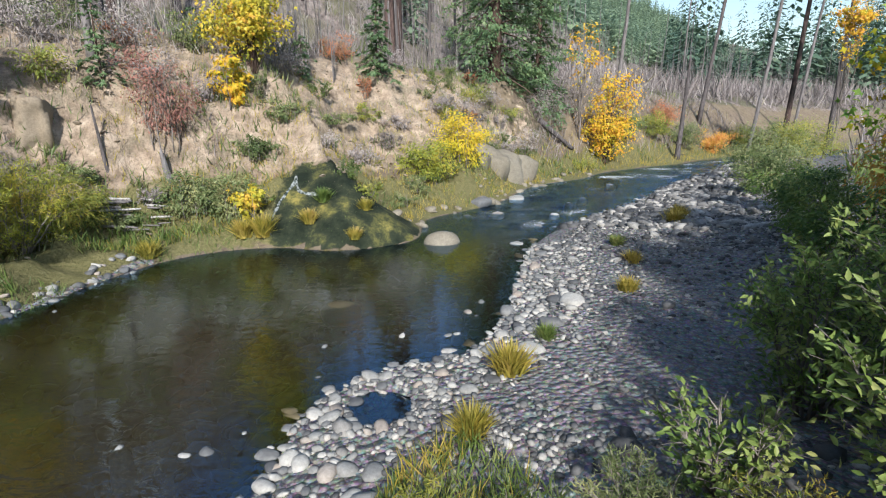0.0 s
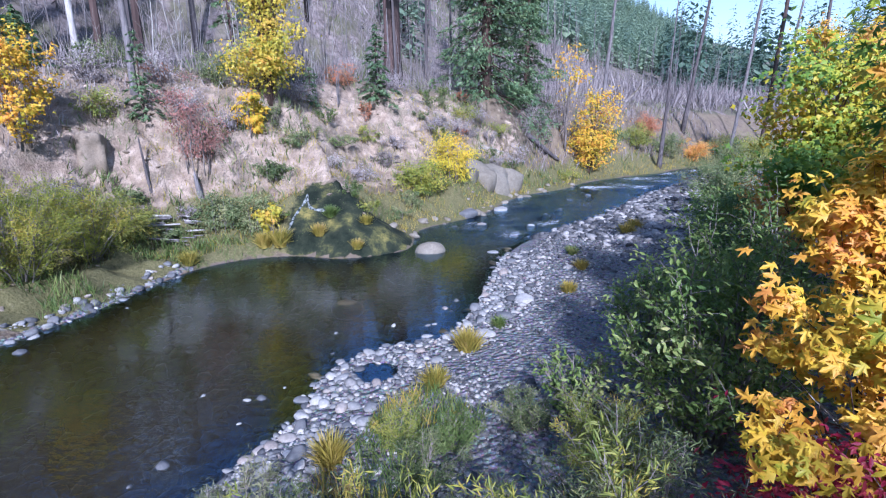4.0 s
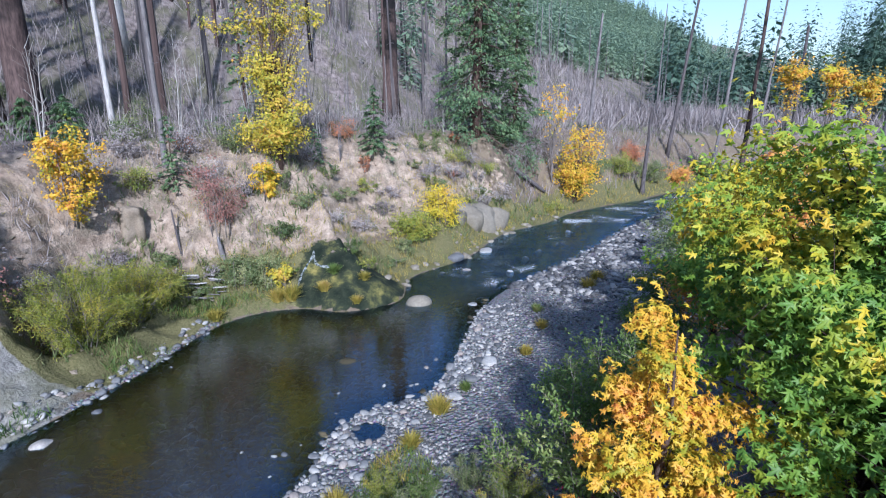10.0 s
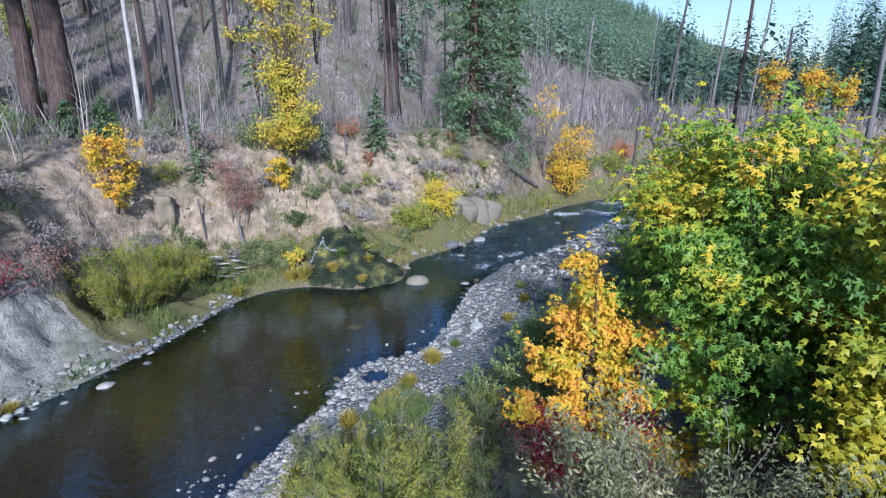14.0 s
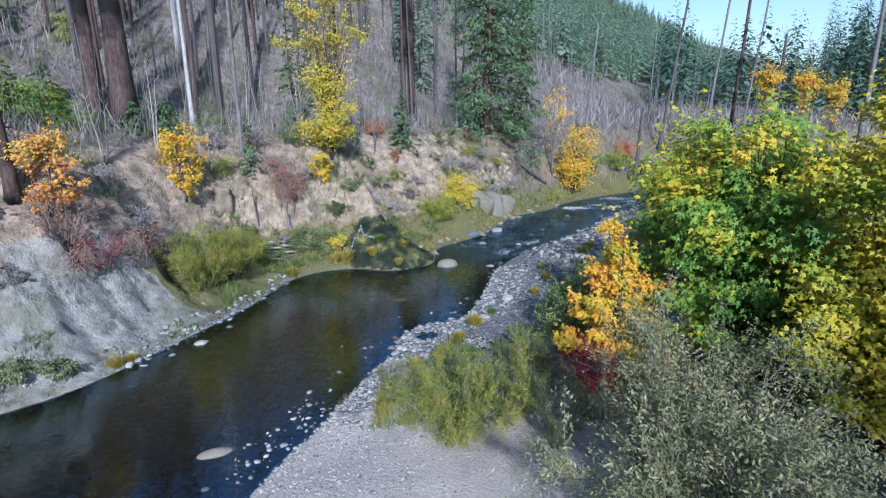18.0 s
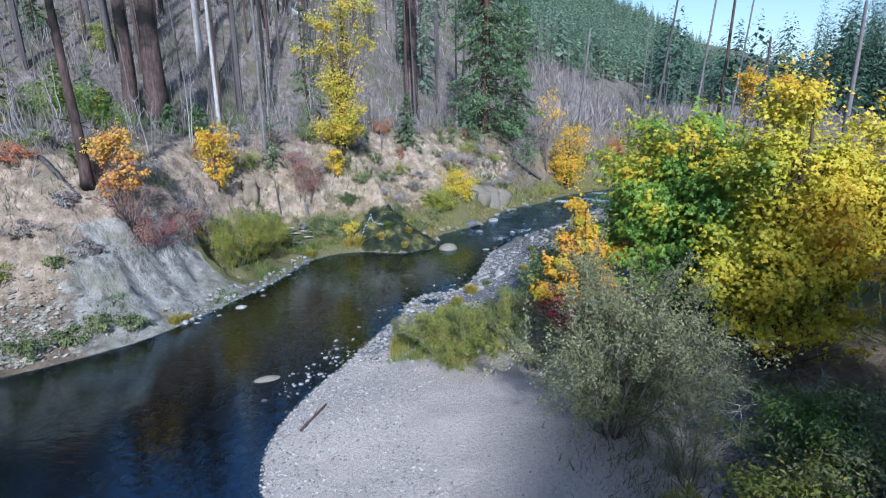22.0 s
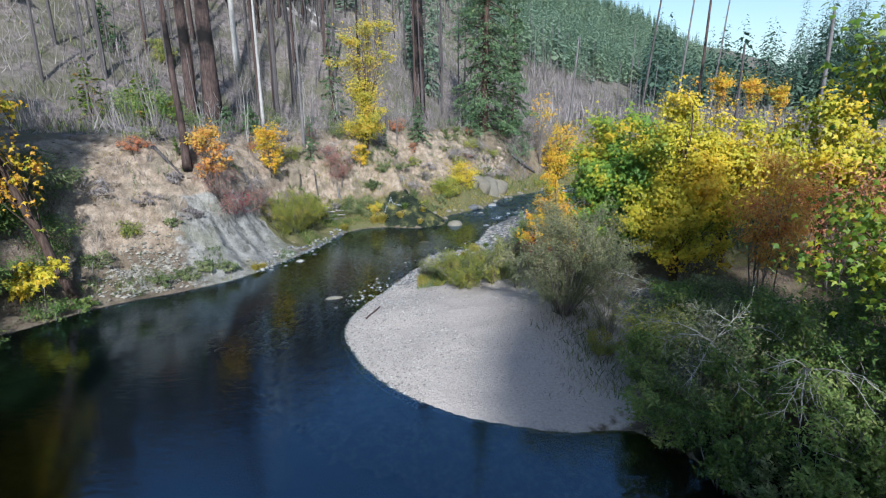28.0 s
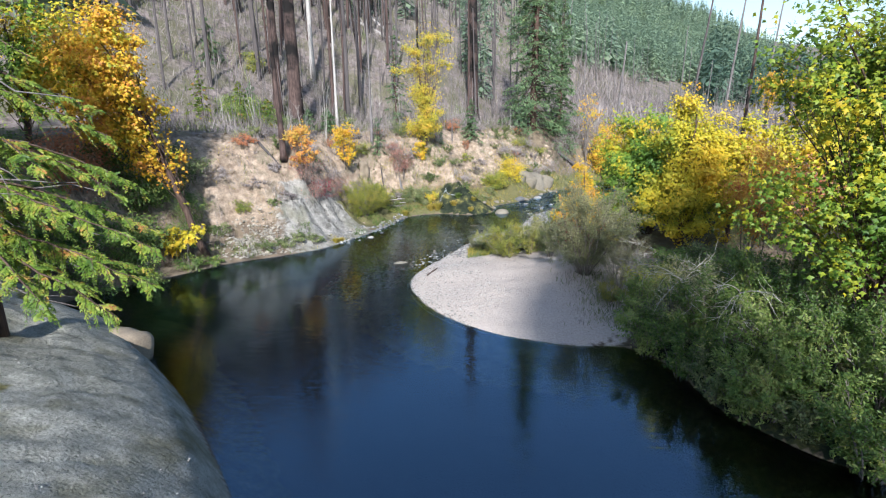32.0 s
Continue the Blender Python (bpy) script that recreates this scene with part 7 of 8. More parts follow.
# ---- woods of the hill and the valley ----
def far_conifer_template(seed, pieces=80):
    """A fir one unit high: a stem and many drooping boughs of uneven length, thinner towards an open foot."""
    rng = np.random.default_rng(seed)
    v, f = [], []
    o = len(v)
    for k in range(3):
        a = 2.094 * k
        v.append(np.array([math.cos(a) * 0.005, math.sin(a) * 0.005, 0]))
    v.append(np.array([0, 0, 0.97]))
    f += [(0, 1, 3), (1, 2, 3), (2, 0, 3)]
    wide = rng.uniform(0.12, 0.17)
    foot = rng.uniform(0.05, 0.2)
    gap = rng.uniform(0, 6.28)
    for i in range(pieces):
        h = foot + (0.985 - foot) * (1 - (1 - (i + rng.random()) / pieces) ** 0.72)
        a = i * 2.4 + rng.normal(0, 0.4)
        r = (wide * (1 - h) ** 0.72 + 0.012) * rng.uniform(0.5, 1.15) * (1 + 0.22 * math.cos(a - gap))
        d, t = np.array([math.cos(a), math.sin(a), 0]), np.array([-math.sin(a), math.cos(a), 0])
        r *= 0.72 if pieces > 80 else 1.0
        drop = r * rng.uniform(0.2, 1.3)
        w = (0.17 * r + 0.007) * (90 / pieces) ** 0.4 * rng.uniform(0.7, 1.3)
        if pieces > 80:
            u = math.sqrt(rng.uniform(0.02, 1.0))
            c, e = d * r * u + np.array([0, 0, h - drop * u * u]), (0.30 * r + 0.004) * (300 / pieces) ** 0.4 * rng.uniform(0.6, 1.4)
            way = d * 0.8 + t * rng.normal(0, 0.7) - np.array([0, 0, rng.uniform(0.1, 0.9)])
            o = len(v)
            wide_ = e * (0.35 if pieces > 500 else 0.65)
            v += [c, c + way * e + t * wide_, c + way * e * 1.9, c + way * e - t * wide_]
            f += [(o, o + 1, o + 2), (o, o + 2, o + 3)]
            continue
        root_ = np.array([0, 0, h + 0.012])
        tip = d * r + np.array([0, 0, h - drop])
        mid = d * r * 0.62 + np.array([0, 0, h - drop * 0.42])
        o = len(v)
        v += [root_, mid + t * w - np.array([0, 0, 0.3 * w]), tip, mid - t * w - np.array([0, 0, 0.3 * w])]
        f += [(o, o + 1, o + 2), (o, o + 2, o + 3)]
    return [tuple(q) for q in v], f


def upright(n, rng, wide=(0.8, 1.25), lean=0.02):
    w = rng.uniform(0, 6.28, n)
    s = rng.uniform(*wide, n)
    fr = np.zeros((n, 3, 3))
    fr[:, 0, 0], fr[:, 1, 0], fr[:, 0, 1], fr[:, 1, 1] = np.cos(w) * s, np.sin(w) * s, -np.sin(w) * s, np.cos(w) * s
    fr[:, 0, 2], fr[:, 1, 2], fr[:, 2, 2] = rng.normal(0, lean, n), rng.normal(0, lean, n), 1.0
    return fr


rw = np.random.default_rng(404)


def polar(n, b_lo, b_hi, r_lo, r_hi):
    b, r = np.radians(rw.uniform(b_lo, b_hi, n)), np.sqrt(rw.uniform(r_lo ** 2, r_hi ** 2, n))
    return r * np.sin(b), r * np.cos(b) - 10


def on_land(x, y, gap=9.0):
    z, dl, dr, _, _ = survey(x, y)
    m = (dl > gap) | ((dr > gap) & (dl < 0))
    return x[m], y[m], z[m]


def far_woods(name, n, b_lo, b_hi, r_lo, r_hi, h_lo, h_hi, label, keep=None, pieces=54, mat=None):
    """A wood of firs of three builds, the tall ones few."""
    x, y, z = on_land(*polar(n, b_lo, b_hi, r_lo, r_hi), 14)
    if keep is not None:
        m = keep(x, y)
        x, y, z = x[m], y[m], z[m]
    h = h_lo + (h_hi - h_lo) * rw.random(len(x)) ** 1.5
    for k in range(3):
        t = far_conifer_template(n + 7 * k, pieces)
        ob = strew(name, mat or NEEDLES_HAZED, *t, np.stack([x, y, z - 0.3], axis=1)[k::3], h[k::3], upright(len(x[k::3]), rw, (0.8, 1.3)))
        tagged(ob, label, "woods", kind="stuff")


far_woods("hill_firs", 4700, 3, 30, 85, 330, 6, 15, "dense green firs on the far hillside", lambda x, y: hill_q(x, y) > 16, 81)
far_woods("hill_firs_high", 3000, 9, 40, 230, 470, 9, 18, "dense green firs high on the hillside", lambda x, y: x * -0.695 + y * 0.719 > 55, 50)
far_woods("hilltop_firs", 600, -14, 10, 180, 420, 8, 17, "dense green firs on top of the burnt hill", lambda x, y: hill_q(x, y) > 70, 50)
far_woods("valley_firs", 760, 22, 60, 115, 300, 13, 27, "dark firs across the valley", None, 230, NEEDLES_VALLEY)
far_woods("near_valley_firs", 75, 37, 52, 85, 130, 15, 27, "dark firs at the edge of the valley", None, 1300, NEEDLES_VALLEY)
far_woods("valley_edge_firs", 160, 36, 52, 110, 170, 20, 31, "tall dark firs along the valley", None, 900, NEEDLES_VALLEY)
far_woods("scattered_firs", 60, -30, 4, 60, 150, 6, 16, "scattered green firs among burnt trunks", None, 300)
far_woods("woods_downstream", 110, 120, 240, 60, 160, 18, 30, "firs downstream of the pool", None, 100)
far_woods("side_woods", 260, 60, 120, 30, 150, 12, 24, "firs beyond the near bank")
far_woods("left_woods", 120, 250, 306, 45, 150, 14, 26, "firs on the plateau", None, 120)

# burnt trunks: the nearest singly, the rest joined
TRUNKS = []
for k, bark in enumerate((BARK_RED, BARK_CHAR, BARK_CHAR, BARK_CHAR, BARK_RED)):
    rng = np.random.default_rng(900 + k)
    pts = bent((0, 0, 0), (rng.normal(0, 0.015), rng.normal(0, 0.015), 1.0), rng, 7, 0.012)
    v, f = tube(pts, np.linspace(0.0095, 0.004, 7), 7)
    soup = Soup()
    soup.add(v, f)
    for s in range(9):
        p = pts[int(rng.integers(2, 7))]
        a = rng.random() * 6.28
        v, f = tube([p, p + np.array([math.cos(a) * 0.03, math.sin(a) * 0.03, rng.uniform(-0.012, 0.012)])], [0.0022, 0.0006], 3)
        soup.add(v, f)
    ob = soup.mesh("burnt_trunk", bark)
    TRUNKS.append((ob.data, soup))
    bpy.data.objects.remove(ob)
x, y, z = on_land(*polar(520, -52, 2, 36, 75), 12)
m = (hill_q(x, y) > -4) & ~((np.abs(np.degrees(np.arctan2(x, y + 10)) + 12) < 6) & (rw.random(len(x)) < 0.75)) & ~((np.degrees(np.arctan2(x, y + 10)) > -7) & (rw.random(len(x)) < 0.8))
x, y, z = x[m][:120], y[m][:120], z[m][:120]
for i in range(len(x)):
    h = rw.uniform(10, 19)
    ob = new("dead_fir", TRUNKS[i % 5][0])
    w = h * rw.uniform(0.9, 1.6)
    ob.matrix_basis = pose(x[i], y[i], z[i] - 0.3, rw.normal(0, 1.5), rw.normal(0, 1.5), rw.uniform(0, 360)) @ Matrix.Diagonal((w, w, h, 1))
    tagged(ob, ("reddish burnt fir", "black charred fir", "black charred fir", "black charred fir", "reddish burnt fir")[i % 5] + " standing on the hillside", "dead tree", "burnt trunks of the hillside")


def trunk_stuff(name, n, b_lo, b_hi, r_lo, r_hi, h_lo, h_hi, bark, label, keep=None, slim=1.0):
    x, y, z = on_land(*polar(n, b_lo, b_hi, r_lo, r_hi), 10)
    if keep is not None:
        m = keep(x, y)
        x, y, z = x[m], y[m], z[m]
    v, f = tube(bent((0, 0, 0), (0, 0, 1), rw, 4, 0.02), np.linspace(0.009, 0.003, 4) * slim, 5)
    ob = strew(name, bark, v, f, np.stack([x, y, z - 0.3], axis=1), rw.uniform(h_lo, h_hi, len(x)), upright(len(x), rw, (0.6, 1.4), 0.035))
    return tagged(ob, label, "dead trees", kind="stuff")


trunk_stuff("burnt_wood", 1300, -60, -15, 55, 150, 10, 18, BARK_CHAR, "dense burnt trunks on the hillside")
trunk_stuff("brown_burnt_wood", 420, -58, -12, 50, 140, 9, 17, BARK_RED, "reddish burnt trunks on the hillside")
trunk_stuff("sparse_burnt_wood", 90, -12, 8, 60, 140, 10, 20, BARK_CHAR, "scattered burnt trunks on the hillside", None, 0.8)
trunk_stuff("gray_stems", 900, -48, 12, 28, 80, 2, 6, BARK_GRAY, "thin gray dead stems on the plateau", None, 0.7)
trunk_stuff("valley_stems", 1300, 4, 55, 75, 150, 3, 8, BARK_GRAY, "thin pale dead stems in the valley brush", None, 0.6)
trunk_stuff("valley_snags", 60, 6, 60, 70, 150, 8, 16, BARK_GRAY, "pale dead trunks in the valley", None, 0.9)


def brush(name, n, b_lo, b_hi, r_lo, r_hi, h, mat, label, keep=None, width=1.0):
    x, y, z = on_land(*polar(n, b_lo, b_hi, r_lo, r_hi), 7.5)
    if keep is not None:
        m = keep(x, y)
        x, y = x[m], y[m]
    return blades_over(name, x, y, h, mat, label, n, "brush", width)


brush("plateau_brush", 17000, -56, 14, 24, 62, 1.5, DRY_BRUSH, "gray leafless brush on the plateau", None, 0.4)
brush("hill_brush", 7000, -56, 12, 60, 120, 1.8, DRY_BRUSH, "gray leafless brush on the hillside", None, 1.0)
brush("valley_brush", 20000, 6, 60, 52, 130, 3.6, DRY_BRUSH, "gray leafless brush across the valley", None, 0.55)
brush("bend_brush", 9000, 6, 50, 40, 64, 1.7, DRY_BRUSH, "gray leafless brush beyond the river bend", None, 0.5)
brush("bend_weeds", 4000, 6, 50, 40, 62, 0.9, WILLOW, "olive weeds beyond the river bend", lambda x, y: fbm(x, y, 4, 63, 3) > 0.0, 1.2)
brush("right_bank_grass", 9000, 20, 100, 14, 50, 1.3, GRASS_GREEN, "rough grass and weeds of the near bank", None, 0.9)


brush("plateau_weeds", 7000, -56, 14, 22, 60, 0.8, WILLOW, "green weeds and ferns among the dead brush", lambda x, y: fbm(x, y, 5, 61, 3) > 0.12, 1.3)
brush("hill_weeds", 5000, -56, 10, 55, 110, 1.2, WILLOW, "green undergrowth on the hillside", lambda x, y: fbm(x, y, 8, 62, 3) > 0.15, 1.5)


# grass of the bank slopes
def slope_grass(name, n, x_lo, x_hi, y_lo, y_hi, d_lo, d_hi, h, mat, label, width=0.7, seed=1, thin=0.0):
    r = np.random.default_rng(seed)
    x, y = r.uniform(x_lo, x_hi, n), r.uniform(y_lo, y_hi, n)
    _, dl, dr, _, _ = survey(x, y)
    m = (dl > d_lo) & (dl < d_hi) & (fbm(x, y, 1.6, seed + 50, 3) > thin)
    if name != "moss_grass":
        m &= np.exp(-(((x + 2.9) / 2.2) ** 4 + ((y - 14.5) / 1.8) ** 4)) < 0.35
    if d_hi > 2:
        m &= (np.exp(-(((x + 10.9) / 2.9) ** 2 + ((y - 3.6) / 3.6) ** 2)) < 0.42) | (y > 7.4)
    return blades_over(name, x[m], y[m], h, mat, label, seed, "grass", width)


slope_grass("bank_grass", 20000, -10, 6, 11.5, 32, 0.25, 4.5, 0.32, GRASS_GOLD, "dry golden grass at the foot of the bank", 1.0, 1, -0.25)
slope_grass("bank_weeds", 12000, -10, 12, 11.5, 36, 0.3, 6.5, 0.38, GRASS_GREEN, "green and tan weeds on the bank", 1.0, 2, 0.0)
slope_grass("slope_litter", 15000, -19, 8, -2, 34, 2.5, 10, 0.4, DRY_BRUSH, "dry stalks and roots on the slope", 0.7, 3, 0.05)
slope_grass("shore_grass", 9000, -13, -6, 7, 13.5, 0.5, 4.2, 0.4, GRASS_GREEN, "grass behind the shore stones", 1.0, 4, 0.0)
slope_grass("water_edge_weeds", 16000, -11, 0, 6.5, 16, -0.05, 0.75, 0.26, GRASS_GREEN, "low green weeds along the water's edge", 1.0, 16, -0.35)
slope_grass("far_shore_grass", 9000, 4, 30, 26, 52, 0.2, 3.5, 0.5, GRASS_GOLD, "golden grass along the far shore", 1.2, 5, -0.4)
slope_grass("slope_shrubs", 16000, -9, 8, 12, 33, 1.0, 6.5, 0.5, WILLOW, "olive weeds and low growth on the slope", 1.3, 9, 0.12)
slope_grass("cliff_growth", 10000, -18, -7, -2, 20, 2.0, 8.5, 0.5, DRY_BRUSH, "dry roots and stalks hanging on the cliff", 0.9, 10, 0.25)
slope_grass("cliff_weeds", 10000, -18, -6, -3, 19, 1.5, 8.0, 0.42, WILLOW, "olive weeds in patches on the cliff", 1.4, 13, 0.2)
slope_grass("cliff_straw", 7000, -18, -4, -3, 24, 1.5, 8.5, 0.3, GRASS_GOLD, "straw-coloured grass in patches on the cliff", 1.0, 14, 0.22)
slope_grass("clay_weeds", 12000, -16, -8.5, -4, 6, 0.05, 1.5, 0.3, BROAD_GREEN, "green weeds at the foot of the clay", 1.4, 15, -0.05)
slope_grass("far_bank_brush", 12000, 6, 36, 29, 58, 2.0, 12, 1.1, DRY_BRUSH, "gray brush on the far bank", 0.7, 11, -0.2)
slope_grass("far_bank_weeds", 7000, 6, 36, 29, 58, 1.0, 9, 0.8, WILLOW, "olive weeds on the far bank", 1.3, 12, 0.05)
slope_grass("moss_grass", 700, -5.2, -0.6, 13, 16.5, 0.02, 3, 0.09, BROAD_GREEN, "mossy grass on the wet rock", 1.3, 7, -0.05)
slope_grass("upper_slope_grass", 12000, -9, 6, 14, 31, 2.0, 8, 0.3, GRASS_GOLD, "tan grass on the slope", 0.9, 8, 0.05)
slope_grass("clay_foot_grass", 3500, -16, -9, -3, 4, 0.05, 0.9, 0.28, GRASS_GOLD, "dry grass at the foot of the clay", 1.0, 6, -0.1)


# ---- small things ----
for k, (x, y, r, h, mat, lab) in enumerate([(0.9, 5.9, 0.36, 0.5, GRASS_GOLD, "yellow-green sedge tuft on the cobbles"), (0.3, 4.45, 0.3, 0.4, GRASS_GOLD, "small golden sedge tuft on the cobbles"), (3.55, 8.8, 0.34, 0.35, GRASS_GOLD, "brown sedge tuft on the gravel"), (4.45, 10.9, 0.34, 0.35, GRASS_GOLD, "brown sedge tuft on the gravel"), (4.5, 12.2, 0.3, 0.35, GRASS_GREEN, "green sedge tuft on the gravel"),
                                            (7.1, 14.6, 0.5, 0.5, GRASS_GOLD, "golden sedge tuft by the riffle"), (7.9, 16.0, 0.5, 0.5, GRASS_GOLD, "golden sedge tuft by the riffle"), (1.6, 6.9, 0.25, 0.3, GRASS_GREEN, "thin green tuft on the cobbles"), (-1.0, 2.7, 0.35, 0.45, GRASS_GOLD, "orange-gold sedge tuft on the cobbles"), (-5.2, 13.6, 0.45, 0.75, GRASS_GOLD, "tall tan sedge over the pool"), (-5.7, 13.5, 0.4, 0.6, GRASS_GOLD, "tall tan sedge over the pool"), (-7.5, 11.9, 0.4, 0.5, GRASS_GOLD, "sedge tuft at the water's edge"),
                                            (-3.9, 13.8, 0.3, 0.5, GRASS_GOLD, "tuft of sedge on the mossy rock"), (-2.5, 13.35, 0.35, 0.4, GRASS_GOLD, "tan tuft at the foot of the mossy rock"), (-2.3, 14.3, 0.3, 0.4, GRASS_GOLD, "tuft of sedge on the mossy rock"), (-3.6, 14.5, 0.35, 0.5, GRASS_GREEN, "green tuft on the mossy rock"), (-10.1, 3.1, 0.4, 0.35, GRASS_GOLD, "orange tuft at the foot of the clay"), (-9.9, 3.5, 0.3, 0.3, GRASS_GOLD, "orange tuft at the foot of the clay")]):
    tuft("sedge_tuft", x, y, r, h, mat, lab, k, 420, "sedge tufts")
rg = np.random.default_rng(91)
x, y = rg.uniform(-1.9, 2.2, 10000), rg.uniform(-0.2, 4.3, 10000)
m = (np.where(y > 1.5, 0.75 - np.abs(x + 0.2 - 0.12 * (y - 2)), 0.45) + 0.45 * fbm(x, y, 1.1, 70, 3) > 0.1) & (away(RIGHT, x, y)[0] > 0.8)
blades_over("bar_weeds", x[m], y[m], 0.3, GRASS_GREEN, "patch of green weeds on the cobbles", 31, "weeds", 0.8)
m = m & (fbm(x, y, 0.7, 75, 3) > 0.15)
blades_over("bar_grass", x[m], y[m], 0.36, GRASS_GOLD, "thin yellowing grass on the gravel", 32, "grass", 0.7)

x, y = rg.normal(3.5, 0.7, 1500), rg.uniform(-8.6, -4.0, 1500)
blades_over("bar_litter", x, y, 0.22, DRY_BRUSH, "dry stalks and litter along the edge of the sand", 33, "litter", 1.2)
x, y = rg.normal(3.9, 0.6, 900), rg.uniform(-8.8, -4.0, 900)
blades_over("bar_edge_weeds", x, y, 0.3, WILLOW, "low weeds along the edge of the sand", 34, "weeds", 1.4)


def log(name, a, b, r, bark, label, seed=0, lift=0.5, stubs=4, level=False):
    """A fallen trunk lying between two places on the ground."""
    rng = np.random.default_rng(seed + 1500)
    pa, pb = np.array([*a, ground_z(*a) + r * lift]), np.array([*b, ground_z(*b) + r * lift])
    root = thing(name, *pa, label, "log")
    if level:
        pa[2] = pb[2] = 0.5 * (pa[2] + pb[2])
        root.location.z = pa[2]
    pts = bent((0, 0, 0), pb - pa, rng, 9, 0.02)
    v, f = tube(pts, np.linspace(r, r * 0.55, 9) * rng.uniform(0.9, 1.1, 9), 9)
    bole = link_mesh("trunk", v, f, bark, root, smooth=True)
    for s in range(stubs):
        p = pts[int(rng.integers(1, 8))]
        e = p + rng.normal(0, 1, 3) * np.array([1, 1, 0.5]) * r * 3 + np.array([0, 0, r * 2])
        v, f = tube(bent(p, e, rng, 4, 0.1), np.linspace(r * 0.25, r * 0.05, 4), 4)
        link_mesh("branch_stub", v, f, bark, bole)
    return root


log("fallen_log", (-22.5, 10.4), (-16.4, 8.9), 0.24, BARK_GRAY, "gray fallen log along the cliff top", 1)
log("fallen_log", (-20.5, 9.6), (-16.0, 7.0), 0.15, BARK_GRAY, "gray fallen log along the cliff top", 2)
log("fallen_log", (-15.4, 5.0), (-13.9, 4.7), 0.1, BARK_CHAR, "short charred log sticking from the slope", 3)
log("fallen_log", (-23.0, 50), (-13.0, 53), 0.3, BARK_WHITE, "bleached log on the hillside", 4)
log("fallen_log", (-22.5, 58), (-18, 56), 0.3, BARK_WHITE, "bleached log on the hillside", 5)
log("fallen_log", (-12, 40), (-7, 46), 0.2, BARK_GRAY, "gray log on the hillside", 6)
log("fallen_log", (6.6, 34.6), (9.4, 35.8), 0.22, BARK_CHAR, "dark log lying down the bank", 7)
log("driftwood", (-3.55, -3.5), (-3.2, -2.5), 0.045, BARK_RED, "thin brown stick on the sand bar", 8, 0.8, 2)
log("fallen_log", (-1.5, 27.2), (0.4, 26.2), 0.14, BARK_GRAY, "gray log across the slope", 9)
log("fallen_log", (8.0, 12.6), (9.3, 13.0), 0.1, BARK_WHITE, "pale branch under the shrubs", 10)
rd = np.random.default_rng(57)
for k in range(16):
    x, y = -8.7 + rd.normal(0, 0.45), 13.3 + rd.normal(0, 0.3)
    w = rd.uniform(-0.3, 0.3)
    L = rd.uniform(0.35, 0.75)
    log("driftwood", (x - L * math.cos(w), y - L * math.sin(w)), (x + L * math.cos(w), y + L * math.sin(w)), rd.uniform(0.025, 0.06), (BARK_GRAY, BARK_GRAY, BARK_WHITE)[k % 3], "gray stick in a heap of driftwood on the bank", 30 + k, 1.0 + 0.8 * (k % 4), 1, True)


def dead_boughs(x, y, z, ends, seed, label):
    """A bare fallen crown of pale branches."""
    rng = np.random.default_rng(seed)
    root = thing("dead_branches", x, y, ground_z(x, y), label, "branch")
    z -= ground_z(x, y)
    for e in ends:
        e = np.array(e)
        o = np.array([0, 0, z])
        pts = bent(o, o + e, rng, 9, 0.14, 0.12)
        v, f = tube(pts, np.linspace(0.016, 0.003, 9), 5)
        arm = link_mesh("branch", v, f, BARK_PALE, root, smooth=True)
        for s in range(11):
            p = pts[int(rng.integers(3, 9))]
            q = p + e * rng.uniform(0.1, 0.3) + rng.normal(0, 0.22, 3)
            v, f = tube(bent(p, q, rng, 4, 0.2), np.linspace(0.008, 0.002, 4), 3)
            link_mesh("twig", v, f, BARK_PALE, arm)
    return root


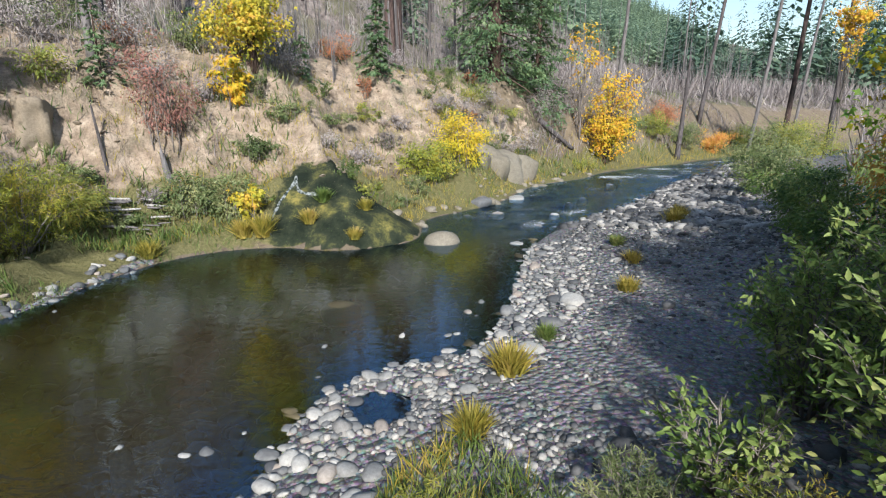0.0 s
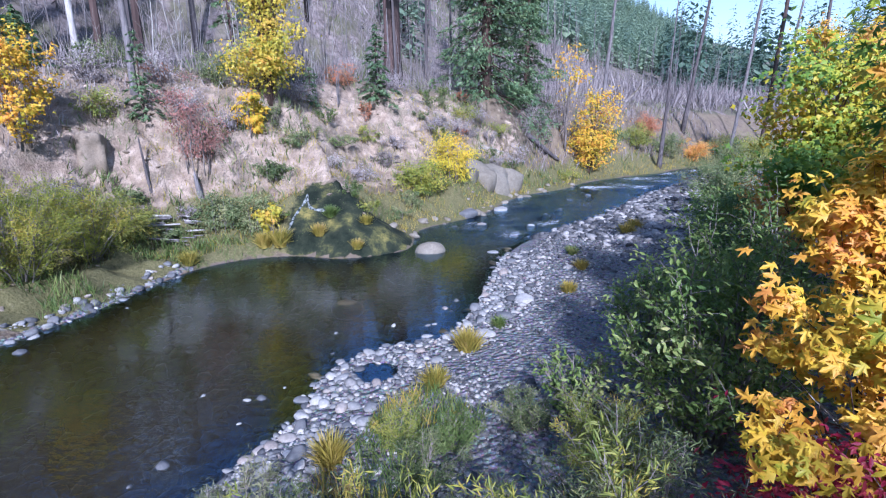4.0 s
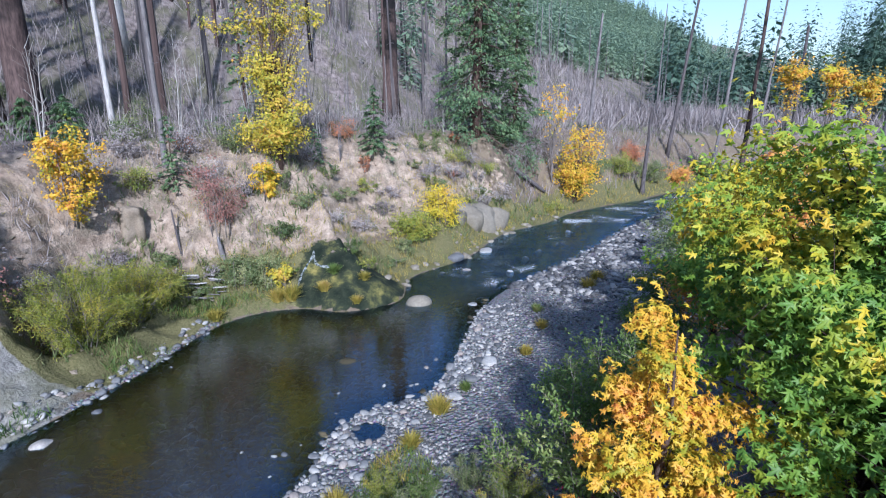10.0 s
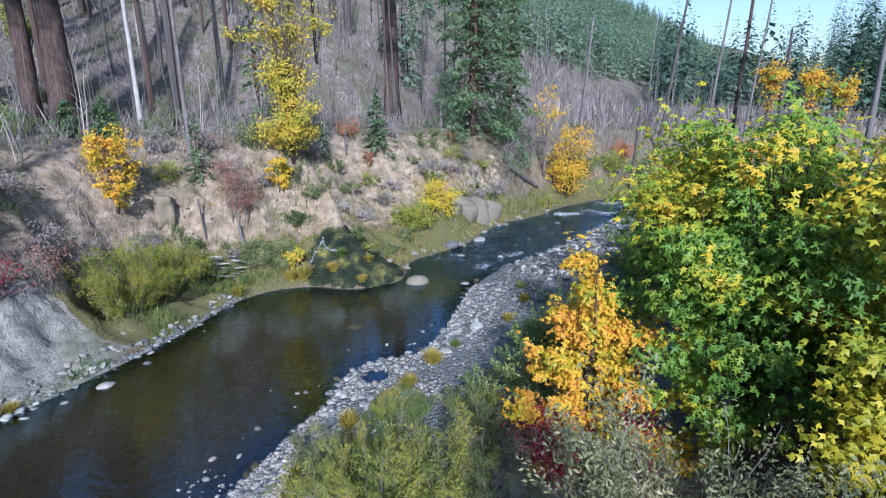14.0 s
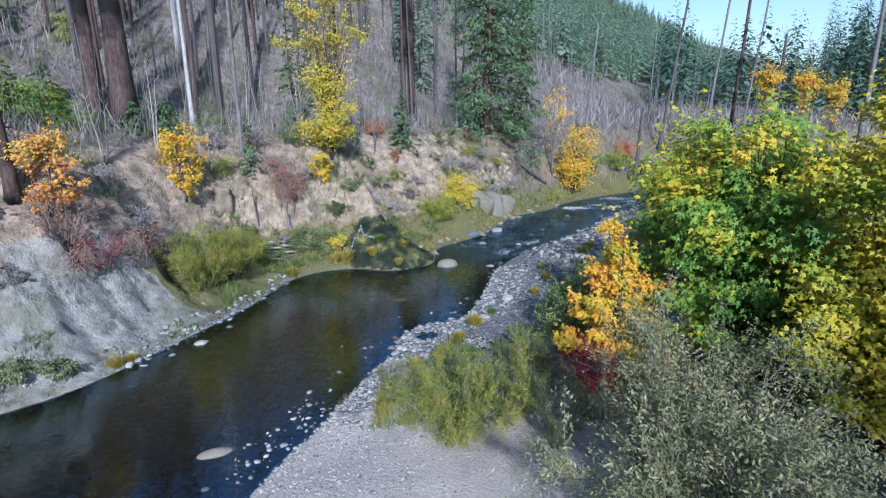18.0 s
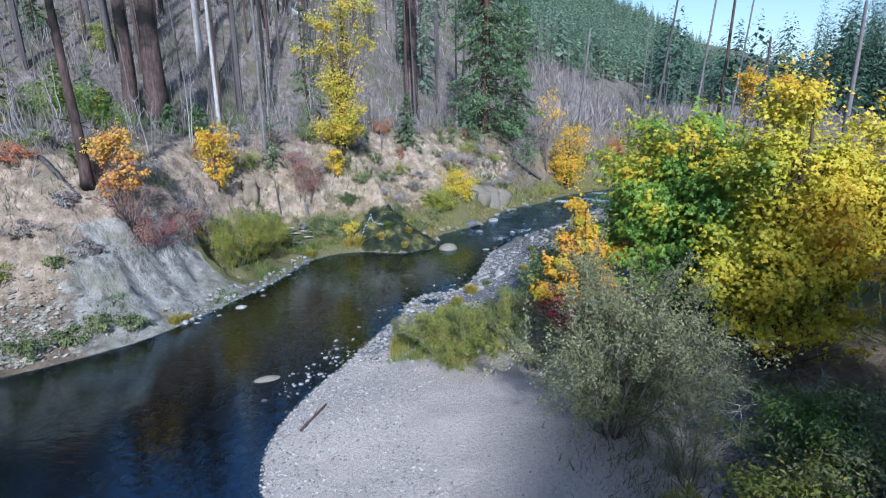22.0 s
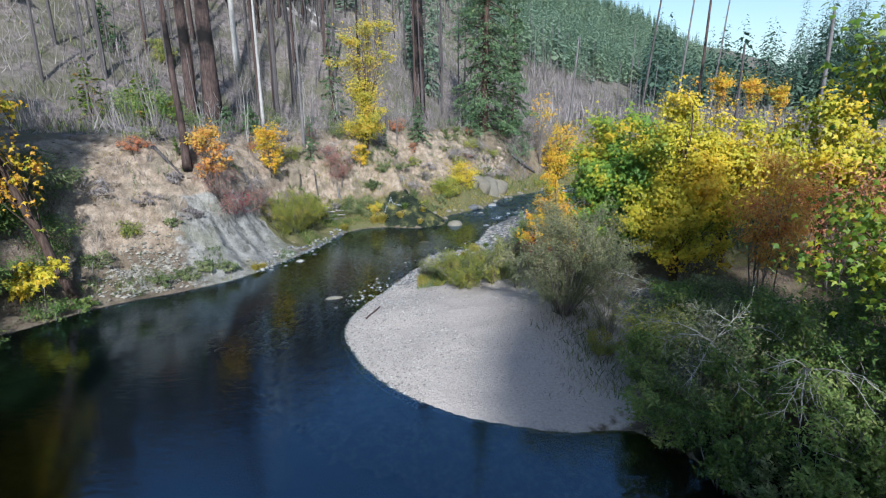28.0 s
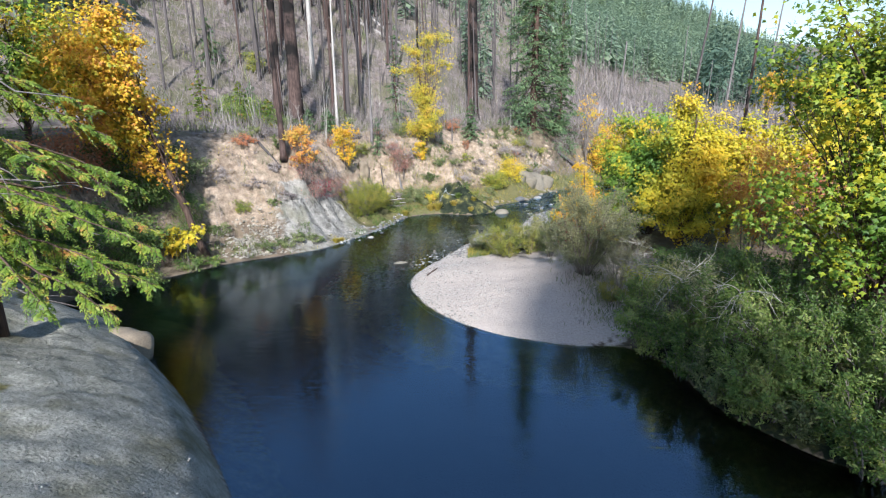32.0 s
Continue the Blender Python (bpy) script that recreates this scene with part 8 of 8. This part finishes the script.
dead_boughs(6.3, -9.2, 2.3, [(-1.0, -0.2, 0.2), (-0.9, 0.3, 0.4), (-1.1, -0.6, -0.2), (0.3, -0.9, 0.2), (-0.5, -1.0, -0.5)], 3, "bare pale branches hanging over the water")
dead_boughs(6.2, -11.4, 2.5, [(-0.4, -0.9, -0.2), (-0.8, -1.2, -1.0), (-0.6, -1.4, -1.6), (0.5, -1.0, 0.2), (-1.1, -0.4, 0.2), (-0.8, -0.7, -0.6)], 11, "bare pale branches hanging down to the water")
dead_boughs(5.3, -9.8, 2.3, [(-1.3, -0.6, 0.3), (-1.5, 0.2, 0.4), (0.9, 0.3, 0.6), (-0.3, -1.6, -0.2), (-1.1, -1.2, -0.4)], 12, "bare gray branches over the shrubs")
dead_boughs(7.0, -4.6, 1.2, [(-2.6, 0.6, 0.9), (-1.8, -0.6, 0.6), (0.9, 0.4, 0.8)], 4, "bare pale branches of a fallen crown")
dead_boughs(4.0, 28.6, 2.6, [(-1.0, -1.0, 0.3), (-0.6, -1.4, -0.4), (0.5, -1.2, -0.3), (-1.3, -0.4, 0.2)], 6, "bare white roots hanging down the bank")
dead_boughs(4.4, 0.2, 1.0, [(-1.2, -0.6, 0.9), (0.3, -1.3, 1.0), (-0.8, 0.8, 1.1)], 7, "bare gray stems beside the golden maple")


def trickle():
    """The thin fall that runs down the mossy rock in two strands."""
    root = thing("waterfall", -4.75, 15.6, ground_z(-4.75, 15.6), "thin white fall running over the mossy rock", "waterfall")
    n = Nodes("white_water")
    f = n.noise(n.place(), 9.0, 4.0)
    mat = n.surface(n.ramp(f, [(0.42, (0.03, 0.04, 0.032)), (0.7, (0.38, 0.41, 0.41))]), 0.25, n.bump(f, 0.5, 0.03), 0.5)
    base = np.array(root.location)
    for ends in ([(-4.75, 15.7), (-4.55, 15.2), (-4.2, 14.9), (-3.6, 14.8)], [(-4.75, 15.5), (-4.95, 14.9), (-5.05, 14.2), (-5.0, 13.6)]):
        line = smooth_line(ends, 0.12)
        verts, faces = [], []
        for i, p in enumerate(line):
            d = unit(np.gradient(line, axis=0)[i])
            m = np.array([-d[1], d[0]])
            for s in (-1, -0.4, 0.4, 1):
                w = (0.05 + 0.02 * math.sin(i * 1.7)) * s
                q = p + m * w
                verts.append(np.array([q[0], q[1], ground_z(*q) + (0.05 if abs(s) < 1 else -0.02)]) - base)
            if i:
                o = (i - 1) * 4
                faces += [(o + k, o + k + 1, o + k + 5, o + k + 4) for k in range(3)]
        link_mesh("strand", np.array(verts), faces, mat, root, smooth=True)


trickle()
